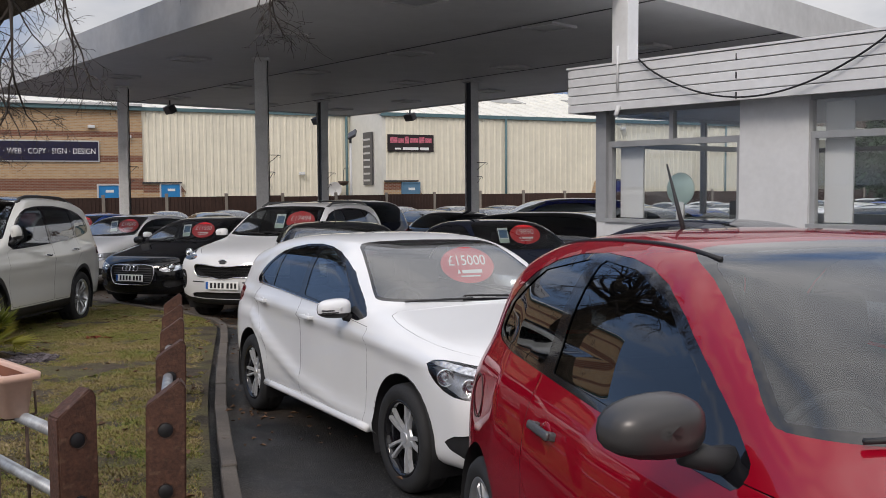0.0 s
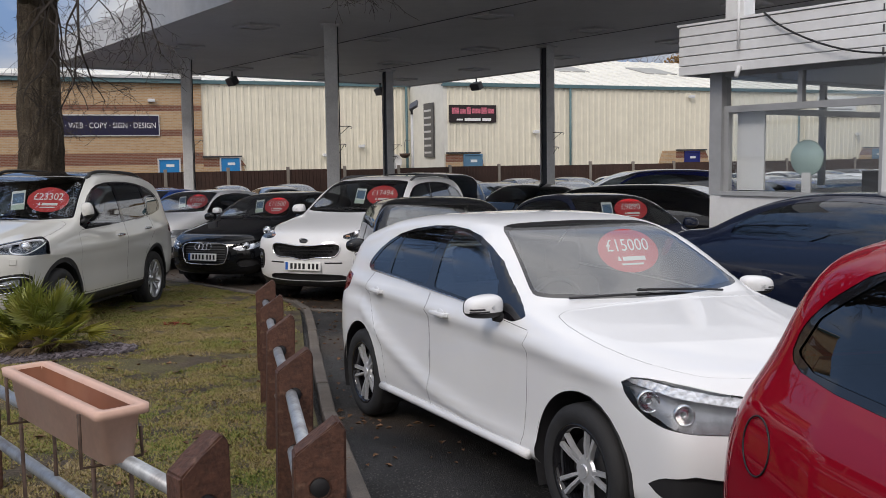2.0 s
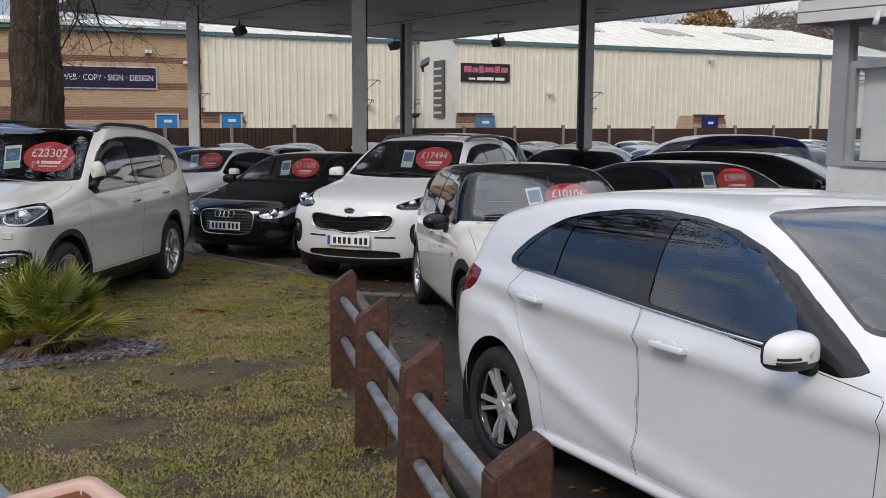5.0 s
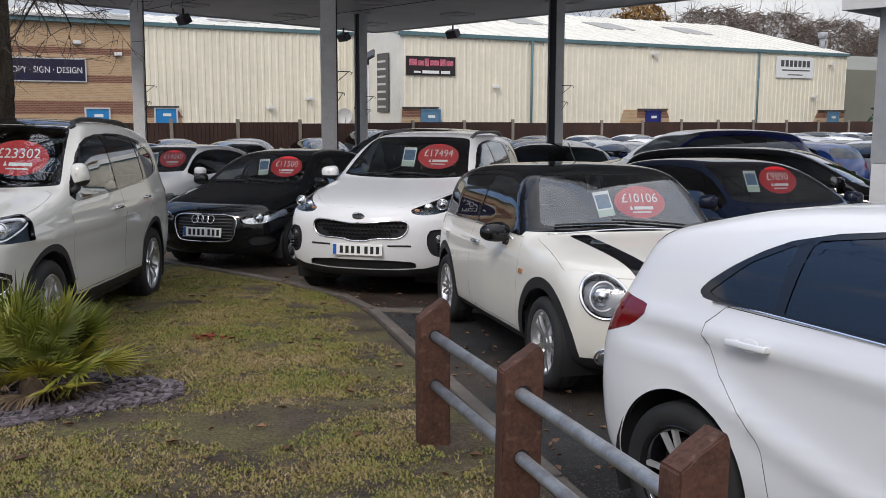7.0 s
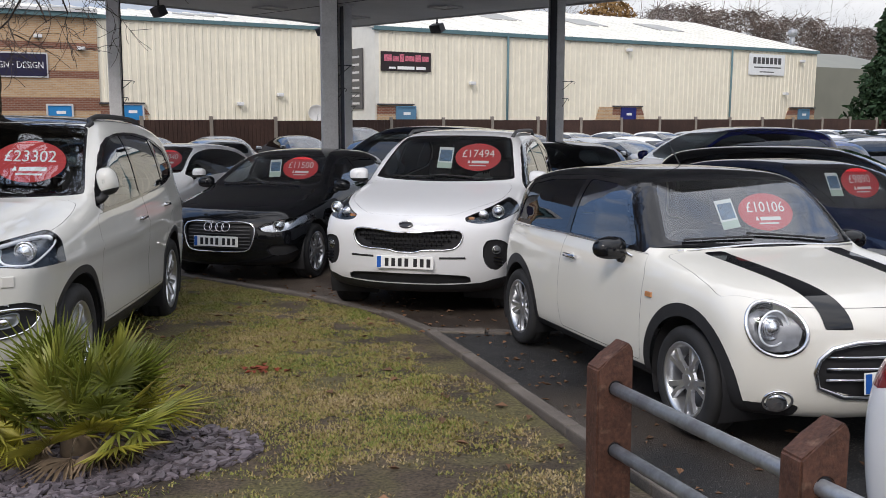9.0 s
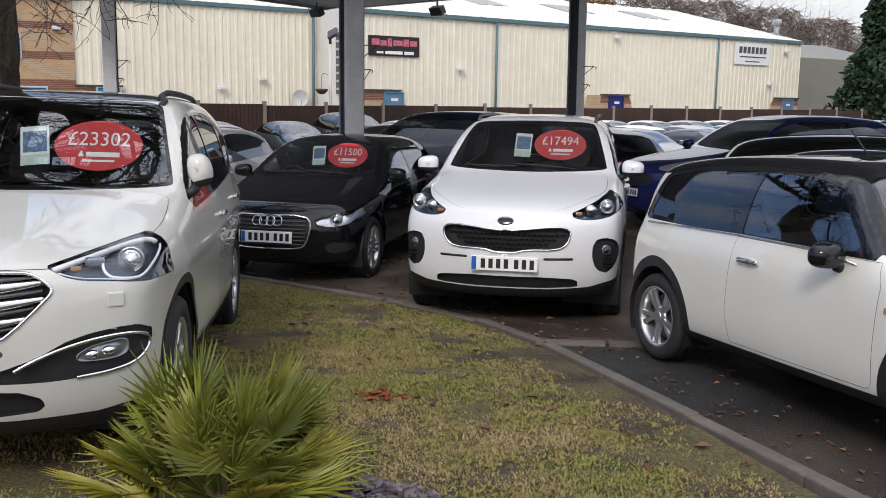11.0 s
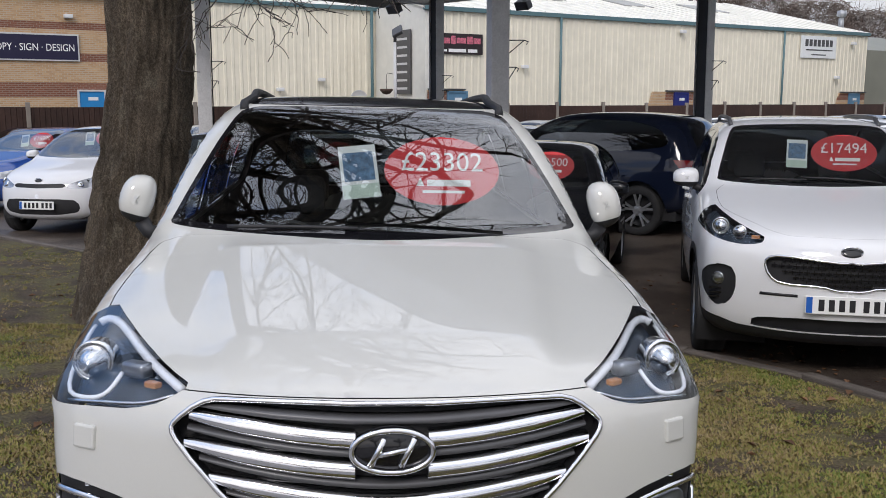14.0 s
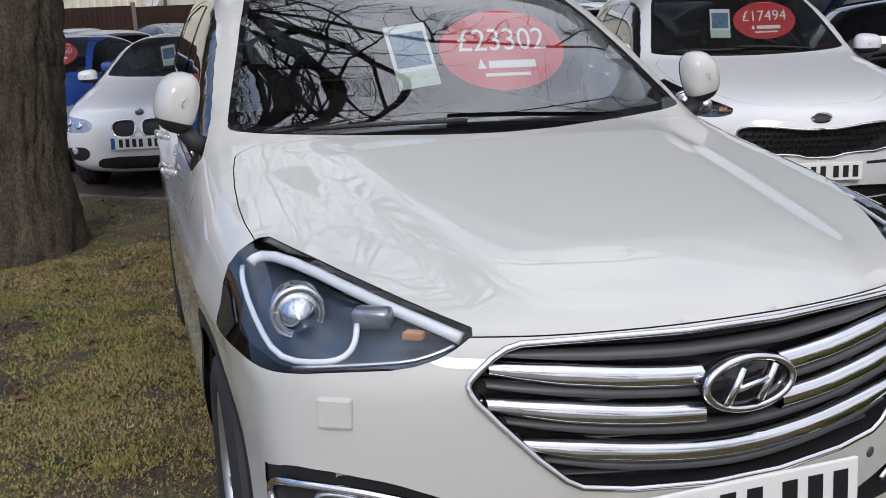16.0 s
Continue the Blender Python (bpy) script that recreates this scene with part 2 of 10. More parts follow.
def lathe(profile, steps=40, axis="y"):
    """Vertices and faces of (radius, along) turned about an axis."""
    verts, faces = [], []
    n = len(profile)
    for k in range(steps):
        c, s = math.cos(2 * math.pi * k / steps), math.sin(2 * math.pi * k / steps)
        for r, y in profile:
            verts.append((r * c, y, r * s) if axis == "y" else (r * c, r * s, y))
    for k in range(steps):
        a, b = k * n, ((k + 1) % steps) * n
        for i in range(n - 1):
            faces.append((a + i, a + i + 1, b + i + 1, b + i))
    return verts, faces


def text_mesh(name, body, size, material, parent, m, extrude=0.0004, squeeze=1.0):
    cu = bpy.data.curves.new(name, "FONT")
    cu.body, cu.size, cu.align_x, cu.align_y, cu.extrude = body, size, "CENTER", "CENTER", extrude
    cu.resolution_u = 3
    tmp = bpy.data.objects.new(name, cu)
    me = bpy.data.meshes.new_from_object(tmp)
    bpy.data.objects.remove(tmp)
    me.materials.clear()
    me.materials.append(material)
    ob = new(name, me)
    ob.parent = parent
    ob.matrix_basis = m @ Matrix.Diagonal((squeeze, 1, 1, 1))
    return ob


# ---- cars: one smooth shell, found where a side, a front and a plan outline meet, then cut along its seams ----
def chaikin(pts, times=2, closed=True):
    P = np.array(pts, float)
    for _ in range(times):
        if closed:
            Q = np.roll(P, -1, 0)
            P = np.stack([0.75 * P + 0.25 * Q, 0.25 * P + 0.75 * Q], 1).reshape(-1, 2)
        else:
            A, B = P[:-1], P[1:]
            P = np.vstack([P[:1], np.stack([0.75 * A + 0.25 * B, 0.25 * A + 0.75 * B], 1).reshape(-1, 2), P[-1:]])
    return P


def poly_distance(P, a, b):
    """Signed distance of the points (a, b) to the polygon P, negative inside."""
    P = np.asarray(P, float)
    a, b = np.asarray(a, float).ravel(), np.asarray(b, float).ravel()
    best = np.full(a.shape, 1e9)
    inside = np.zeros(a.shape, bool)
    for (x0, y0), (x1, y1) in zip(P, np.roll(P, -1, 0)):
        dx, dy = x1 - x0, y1 - y0
        t = np.clip(((a - x0) * dx + (b - y0) * dy) / (dx * dx + dy * dy + 1e-12), 0, 1)
        best = np.minimum(best, (a - x0 - t * dx) ** 2 + (b - y0 - t * dy) ** 2)
        if y0 != y1:
            cross = ((y0 > b) != (y1 > b)) & (a < (x1 - x0) * (b - y0) / (y1 - y0) + x0)
            inside ^= cross
    d = np.sqrt(best)
    return np.where(inside, -d, d)


OUTLINES = {}


def rounded(pts):
    key = tuple(tuple(p) for p in pts)
    if key not in OUTLINES:
        OUTLINES[key] = Outline(pts)
    return OUTLINES[key]


class Outline:
    """A rounded outline, kept as a table of distances for quick reading."""
    def __init__(self, pts, step=0.014, times=3):
        P = chaikin(pts, times)
        self.lo, self.step = P.min(0) - 0.6, step
        n = np.ceil((P.max(0) + 0.6 - self.lo) / step).astype(int) + 1
        gx, gy = np.meshgrid(np.arange(n[0]) * step + self.lo[0], np.arange(n[1]) * step + self.lo[1], indexing="ij")
        self.table = poly_distance(P, gx, gy).reshape(gx.shape)

    def at(self, a, b):
        u = np.clip((a - self.lo[0]) / self.step, 0, self.table.shape[0] - 1.001)
        v = np.clip((b - self.lo[1]) / self.step, 0, self.table.shape[1] - 1.001)
        i, j = u.astype(int), v.astype(int)
        u, v = u - i, v - j
        T = self.table
        return (T[i, j] * (1 - u) + T[i + 1, j] * u) * (1 - v) + (T[i, j + 1] * (1 - u) + T[i + 1, j + 1] * u) * v


class Shell:
    def __init__(self, side, front, half_width, bow, plan, core, core_x, soft=0.07, n_len=110, n_ring=96, n_cap=26, relief=None):
        self.side, self.front = rounded(side), rounded(list(front) + [(-y, z) for y, z in reversed(front)])
        self.hw, self.bow, self.plan, self.soft = half_width, np.array(bow), np.array(plan), soft
        x0, x1 = core_x
        org, way = [], []
        ring = np.linspace(0, 2 * math.pi, n_ring, endpoint=False) - math.pi / 2
        ring = ring + 0.10 * np.sin(2 * ring)
        for s in np.linspace(0, 1, n_cap)[:0:-1]:
            t = math.pi / 2 * s
            for a in ring:
                org.append((x0, 0, core)), way.append((-math.sin(t), math.cos(t) * math.cos(a), math.cos(t) * math.sin(a)))
        for x in np.linspace(x0, x1, n_len):
            for a in ring:
                org.append((x, 0, core)), way.append((0, math.cos(a), math.sin(a)))
        for s in np.linspace(0, 1, n_cap)[1:]:
            t = math.pi / 2 * s
            for a in ring:
                org.append((x1, 0, core)), way.append((math.sin(t), math.cos(t) * math.cos(a), math.cos(t) * math.sin(a)))
        org, way = np.array(org), np.array(way)
        rows = len(org) // n_ring
        r = np.zeros(len(org))
        step = 0.045
        live = np.ones(len(org), bool)
        for k in range(60):
            q = org[live] + way[live] * (r[live] + step)[:, None]
            inside = self.value(q) < 0
            idx = np.where(live)[0]
            r[idx[inside]] += step
            live[idx[~inside]] = False
            if not live.any():
                break
        lo, hi = r.copy(), r + step
        for k in range(11):
            mid = (lo + hi) / 2
            inside = self.value(org + way * mid[:, None]) < 0
            lo, hi = np.where(inside, mid, lo), np.where(inside, hi, mid)
        V = org + way * lo[:, None]
        # even out the ripple of the distance tables, leaving the first and last rows
        G = V.reshape(rows, n_ring, 3)
        for _ in range(3):
            G = (np.roll(G, 1, 1) + 2 * G + np.roll(G, -1, 1)) / 4
            G[1:-1] = (G[:-2] + 2 * G[1:-1] + G[2:]) / 4
        V = G.reshape(-1, 3)
        if relief:
            V = V + relief(V)
        T = []
        for i in range(rows - 1):
            for k in range(n_ring):
                a, b = i * n_ring + k, i * n_ring + (k + 1) % n_ring
                c, d = a + n_ring, b + n_ring
                if (V[b, 1] + V[a, 1]) > 0:
                    T += [(a, b, d), (a, d, c)]
                else:
                    T += [(a, b, c), (b, d, c)]
        self.V, self.T = V, np.array(T)

    def value(self, q):
        x, y, z = q[:, 0], np.abs(q[:, 1]), q[:, 2]
        xs = x + np.interp(x, self.bow[:, 0], self.bow[:, 1]) * np.minimum(y / self.hw, 1.2) ** 2.2
        k = np.interp(x, self.plan[:, 0], self.plan[:, 1])
        a, b = self.side.at(xs, z), self.front.at(y / k, z)
        h = np.maximum(self.soft - np.abs(a - b), 0)
        return np.maximum(a, b) + h * h / (4 * self.soft)


def cut(V, T, F, gap=0.0):
    """Split a triangle mesh along the line where F(V) is nought: vertices close to it slide onto it, other triangles are divided.
    Returns (inside V, T), (outside V, T)."""
    V = V.copy()
    f = F(V)
    f = np.where(np.abs(f) < 1e-5, 0, f)
    E = np.sort(np.vstack([T[:, [0, 1]], T[:, [1, 2]], T[:, [2, 0]]]), 1)
    key, count = np.unique(E[:, 0] * len(V) + E[:, 1], return_counts=True)
    E = np.stack([key // len(V), key % len(V)], 1)
    rim = count == 1
    held = np.zeros(len(V), bool)
    held[E[rim].ravel()] = True
    a, b = E[:, 0], E[:, 1]
    cr = (f[a] * f[b] < 0)
    t = np.zeros(len(E))
    t[cr] = f[a[cr]] / (f[a[cr]] - f[b[cr]])
    for near, far_, tt in ((a, b, t), (b, a, 1 - t)):
        sel = cr & (tt < 0.15) & (~held[near] | rim)
        order = np.argsort(-tt[sel])
        nn, ff, ts = near[sel][order], far_[sel][order], tt[sel][order]
        ok = f[nn] != 0
        P = V[nn] + (V[ff] - V[nn]) * ts[:, None]
        V[nn[ok]] = P[ok]
        f[nn[ok]] = 0
    ft = f[T]
    mixed = (ft.max(1) > 0) & (ft.min(1) < 0)
    extra, made, inn, outn = [], {}, [], []
    base = len(V)

    def between(i, j):
        k = (i, j) if i < j else (j, i)
        if k not in made:
            u = f[k[0]] / (f[k[0]] - f[k[1]])
            made[k] = base + len(extra)
            extra.append(V[k[0]] + (V[k[1]] - V[k[0]]) * u)
        return made[k]
    for tri in T[mixed]:
        lo_, hi_ = [], []
        for k in range(3):
            i, j = int(tri[k]), int(tri[(k + 1) % 3])
            if f[i] <= 0:
                lo_.append(i)
            if f[i] >= 0:
                hi_.append(i)
            if f[i] * f[j] < 0:
                p = between(i, j)
                lo_.append(p)
                hi_.append(p)
        for poly, dst in ((lo_, inn), (hi_, outn)):
            for k in range(1, len(poly) - 1):
                dst.append((poly[0], poly[k], poly[k + 1]))
    if extra:
        V = np.vstack([V, np.array(extra)])
        f = np.concatenate([f, np.zeros(len(extra))])
    rest = T[~mixed]
    ft = f[rest]
    m, n = ft.max(1), ft.min(1)
    zero = (m == 0) & (n == 0)
    inside = (m <= 0) & ~zero
    if zero.any():
        inside[zero] = F(V[rest[zero]].mean(1)) < 0
    res = []
    for first, t in ((True, np.vstack([rest[inside], np.array(inn, int).reshape(-1, 3)])), (False, np.vstack([rest[~inside], np.array(outn, int).reshape(-1, 3)]))):
        t = t.astype(int)
        used, inv = np.unique(t, return_inverse=True)
        v = V[used].copy()
        if gap and first and len(used):
            on = f[used] == 0
            if on.any():
                e = 0.004
                p = v[on]
                gr = np.stack([F(p + np.eye(3)[k] * e) - F(p - np.eye(3)[k] * e) for k in range(3)], 1)
                ln = np.linalg.norm(gr, axis=1, keepdims=True)
                v[on] = p - gr / np.maximum(ln, 1e-6) * gap
        res.append((v, inv.reshape(-1, 3)))
    return res


def normals(V, T):
    n = np.cross(V[T[:, 1]] - V[T[:, 0]], V[T[:, 2]] - V[T[:, 0]])
    out = np.zeros_like(V)
    for k in range(3):
        np.add.at(out, T[:, k], n)
    return out / np.maximum(np.linalg.norm(out, axis=1, keepdims=True), 1e-9)


def carry_normals(car, V, T):
    """Give every piece cut from a shell the shell's own smooth normals, so that the light runs unbroken over the seams."""
    N = normals(V, T)
    if (N * (V - np.array([0, 0, 0.6]))).sum() < 0:
        N = -N
    tree = kdtree.KDTree(len(V))
    for i, p in enumerate(V):
        tree.insert(p, i)
    tree.balance()
    for ob in car.children:
        if ob.type != "MESH" or ob.matrix_basis != Matrix.Identity(4) or len(ob.data.vertices) < 12:
            continue
        me = ob.data
        out, bad, agree = [], 0, 0.0
        for v in me.vertices:
            found = tree.find_n(v.co, 4)
            if found[0][2] > 0.022:
                bad += 1
                if bad > 3:
                    break
            w = [1 / (d * d + 1e-7) for _, _, d in found]
            n = Vector(sum((Vector(N[i]) * k for (_, i, _), k in zip(found, w)), Vector())).normalized()
            agree += n.dot(v.normal)
            out.append(n)
        if bad > 3:
            continue
        if agree < 0:
            out = [-n for n in out]
        me.normals_split_custom_set_from_vertices(out)


def region_side(poly, lo=0.3, sgn=0):
    """Inside a polygon of the side view, on one flank (sgn 1 left, -1 right, 0 both)."""
    P = np.array(poly, float)

    def F(V):
        y = np.abs(V[:, 1]) if sgn == 0 else V[:, 1] * sgn
        return np.maximum(poly_distance(P, V[:, 0], V[:, 2]), (lo - y) * 3)
    return F


def region_front(poly, x_min, sgn=0, back=False):
    """Inside a polygon of the front view (y, z), forward of x_min; sgn 0 mirrors it to both sides."""
    P = np.array(poly, float)

    def F(V):
        y = np.abs(V[:, 1]) if sgn == 0 else V[:, 1] * sgn
        d = (V[:, 0] - x_min) if back else (x_min - V[:, 0])
        return np.maximum(poly_distance(P, y, V[:, 2]), d * 3)
    return F


def region_top(poly, z_min):
    """Inside a polygon of the plan (x, |y|), above z_min."""
    P = np.array(poly, float)
    return lambda V: np.maximum(poly_distance(P, V[:, 0], np.abs(V[:, 1])), (z_min - V[:, 2]) * 3)


def circle(x, z, r, n=40, squash=1.0):
    return [(x + r * math.cos(2 * math.pi * k / n), z + r * squash * math.sin(2 * math.pi * k / n)) for k in range(n)]


# ---- the ground: it falls gently from the pavement to the sales lot ----
def ground_z(y):
    return float(np.interp(y, (-12.0, 14.0, 17.0, 25.0, 33.0), (0.436, -0.422, -0.430, -0.554, -0.794)))


def dip(y):
    """How far the driveway lies below the lawn's slope at its near end."""
    return 0.056 * min(max((10.2 - y) / 2.4, 0.0), 1.0)


def on_ground(x, y, heading=0.0, dz=0.0):
    """A pose on the ground at (x, y), turned by heading degrees and lying along the slope."""
    s = (ground_z(y - 1.2) - ground_z(y + 1.2)) / 2.4
    tilt = Matrix.Rotation(-math.atan(s), 4, "X")
    return Matrix.Translation((x, y, ground_z(y) + dz)) @ tilt @ Matrix.Rotation(radians(heading), 4, "Z")


M.update(
    soil=mat("lawn_soil", (0.092, 0.068, 0.045), 0.95, vary=0.45, scale=3, fine=0.7, fine_scale=60, bump=1.0, bump_scale=45,
             other=(0.142, 0.122, 0.052), other_at=(0.44, 0.60), other_scale=2.6),
    kerbstone=mat("kerb_concrete", (0.165, 0.140, 0.120), 0.85, vary=0.2, scale=5, fine=0.35, fine_scale=150, bump=0.4, bump_scale=120,
                  other=(0.10, 0.10, 0.06), other_at=(0.55, 0.75), piece=0.2),
    paving=mat("pavement_slabs", (0.27, 0.26, 0.25), 0.85, vary=0.15, scale=2, fine=0.3, fine_scale=140, bump=0.3),
    wood=mat("stained_timber", (0.108, 0.047, 0.030), 0.7, vary=0.25, scale=9, fine=0.5, fine_scale=70, bump=0.4, bump_scale=70,
             other=(0.19, 0.105, 0.07), other_at=(0.60, 0.72), other_scale=22, piece=0.15),
    galv=mat("galvanised_steel", (0.42, 0.44, 0.46), 0.45, 0.65, vary=0.15, scale=14, fine=0.2, fine_scale=60,
             other=(0.30, 0.30, 0.31), other_at=(0.5, 0.65)),
    canopy=mat("canopy_soffit", (0.60, 0.60, 0.605), 0.6, vary=0.06, scale=0.7, fine=0.05, fine_scale=5),
    fascia=mat("white_fascia", (0.60, 0.60, 0.60), 0.55, vary=0.06, scale=1.2, fine=0.10, fine_scale=6),
    steel=mat("painted_column", (0.70, 0.70, 0.70), 0.5, vary=0.1, scale=4, fine=0.15, fine_scale=30),
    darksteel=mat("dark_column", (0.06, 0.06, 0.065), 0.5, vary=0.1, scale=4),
    whitewall=mat("white_render", (0.72, 0.73, 0.74), 0.7, vary=0.04, scale=2, fine=0.06, fine_scale=12),
    whitepvc=mat("white_boards", (0.76, 0.77, 0.78), 0.5, vary=0.05, scale=2, fine=0.08, fine_scale=9, piece=0.05),
    greyframe=mat("grey_window_frame", (0.38, 0.39, 0.40), 0.4, 0.2, vary=0.08, scale=6),
    cladding=mat("cream_cladding", (0.82, 0.77, 0.635), 0.5, vary=0.05, scale=0.6, fine=0.07, fine_scale=3),
    cladpale=mat("pale_cladding", (0.74, 0.73, 0.67), 0.5, vary=0.05, scale=0.6, fine=0.07, fine_scale=3),
    cladgreen=mat("grey_green_cladding", (0.195, 0.195, 0.155), 0.5, vary=0.06, scale=0.6),
    roofing=mat("roof_sheet", (0.78, 0.76, 0.68), 0.55, vary=0.06, scale=0.5, fine=0.10, fine_scale=2),
    rooflight=mat("roof_light_sheet", (0.33, 0.33, 0.31), 0.5, vary=0.1, scale=1),
    teal=mat("teal_trim", (0.09, 0.17, 0.19), 0.5, vary=0.06),
    bluedoor=mat("blue_door_paint", (0.02, 0.22, 0.52), 0.45, vary=0.05),
    navydoor=mat("dark_blue_door_paint", (0.012, 0.02, 0.16), 0.45, vary=0.05),
    bluegreydoor=mat("grey_blue_door_paint", (0.10, 0.22, 0.34), 0.45, vary=0.08),
    fence=mat("brown_fence_board", (0.060, 0.030, 0.022), 0.8, vary=0.25, scale=2, fine=0.3, fine_scale=15, piece=0.3),
    concrete=mat("concrete_post", (0.24, 0.21, 0.18), 0.85, vary=0.12, scale=3),
    signnavy=mat("navy_sign", (0.016, 0.014, 0.045), 0.45, vary=0.04),
    signpink=mat("pink_lettering", (0.55, 0.14, 0.20), 0.5, vary=0.4, scale=14),
    signblack=mat("black_sign", (0.02, 0.012, 0.014), 0.45, vary=0.2, scale=4),
    terracotta=mat("terracotta_plastic", (0.66, 0.43, 0.34), 0.6, vary=0.08, scale=4, fine=0.08, fine_scale=40,
                   other=(0.68, 0.50, 0.42), other_at=(0.5, 0.75)),
    terrain=mat("terracotta_inside", (0.25, 0.095, 0.05), 0.7, vary=0.15, scale=5, other=(0.30, 0.14, 0.08), other_at=(0.5, 0.7)),
    rust=mat("rusty_steel", (0.085, 0.055, 0.042), 0.8, vary=0.35, scale=30),
    twig=mat("twig_bark", (0.050, 0.040, 0.034), 0.9, vary=0.2, scale=5),
    palm=mat("palm_leaf", (0.20, 0.235, 0.034), 0.42, piece=0.5, vary=0.3, scale=5, other=(0.33, 0.31, 0.055), other_at=(0.48, 0.70), other_scale=4),
    palmdry=mat("dry_palm_leaf", (0.23, 0.165, 0.105), 0.8, vary=0.4, scale=8, piece=0.5),
    palmold=mat("yellowing_palm_leaf", (0.37, 0.34, 0.045), 0.45, piece=0.35, vary=0.25, scale=6, other=(0.24, 0.15, 0.06), other_at=(0.62, 0.75), other_scale=9),
    slatechip=mat("plum_slate", (0.20, 0.168, 0.185), 0.6, island=0.65, vary=0.2, scale=9, fine=0.2, fine_scale=60),
    conifer=mat("conifer_leaf", (0.020, 0.048, 0.018), 0.8, vary=0.4, scale=2),
    farwood=mat("bare_wood", (0.13, 0.10, 0.082), 0.9, vary=0.3, scale=0.5),
    autumn=mat("autumn_leaf", (0.24, 0.14, 0.05), 0.8, vary=0.3, scale=3),
    leafdry=mat("dry_leaf", (0.20, 0.105, 0.055), 0.8, vary=0.4, scale=3, island=0.6),
)


def asphalt_material():
    """Old tarmac: dark binder, pale stone specks, brown silt and damp smooth patches."""
    m = mat("asphalt", (0.030, 0.029, 0.029), 0.7, vary=0.30, scale=0.9, fine=0.55, fine_scale=85, bump=1.0, bump_scale=120,
            other=(0.105, 0.080, 0.060), other_at=(0.50, 0.68), other_scale=0.55)
    n, l = m.node_tree.nodes, m.node_tree.links
    b = n["Principled BSDF"]
    src = b.inputs["Base Color"].links[0].from_socket
    co, vo, rp, mx = n.new("ShaderNodeTexCoord"), n.new("ShaderNodeTexVoronoi"), n.new("ShaderNodeValToRGB"), n.new("ShaderNodeMix")
    vo.inputs["Scale"].default_value = 55
    rp.color_ramp.elements[0].position, rp.color_ramp.elements[0].color = 0.16, (1, 1, 1, 1)
    rp.color_ramp.elements[1].position, rp.color_ramp.elements[1].color = 0.30, (0, 0, 0, 1)
    no, ml = n.new("ShaderNodeTexNoise"), n.new("ShaderNodeMath")
    no.inputs["Scale"].default_value, no.inputs["Detail"].default_value = 3.0, 6
    ml.operation = "MULTIPLY"
    mx.data_type = "RGBA"
    mx.inputs[7].default_value = (0.20, 0.185, 0.165, 1)
    l.new(co.outputs["Object"], vo.inputs["Vector"])
    l.new(co.outputs["Object"], no.inputs["Vector"])
    l.new(vo.outputs["Distance"], rp.inputs["Fac"])
    l.new(rp.outputs["Color"], ml.inputs[0])
    l.new(no.outputs["Fac"], ml.inputs[1])
    l.new(ml.outputs[0], mx.inputs[0])
    l.new(src, mx.inputs[6])
    l.new(mx.outputs[2], b.inputs["Base Color"])
    # damp
    dn, dr = n.new("ShaderNodeTexNoise"), n.new("ShaderNodeMapRange")
    dn.inputs["Scale"].default_value, dn.inputs["Detail"].default_value = 0.7, 5
    dr.inputs["From Min"].default_value, dr.inputs["From Max"].default_value = 0.40, 0.62
    dr.inputs["To Min"].default_value, dr.inputs["To Max"].default_value = 0.34, 0.85
    l.new(co.outputs["Object"], dn.inputs["Vector"])
    l.new(dn.outputs["Fac"], dr.inputs["Value"])
    l.new(dr.outputs["Result"], b.inputs["Roughness"])
    return m


M["asphalt"] = asphalt_material()


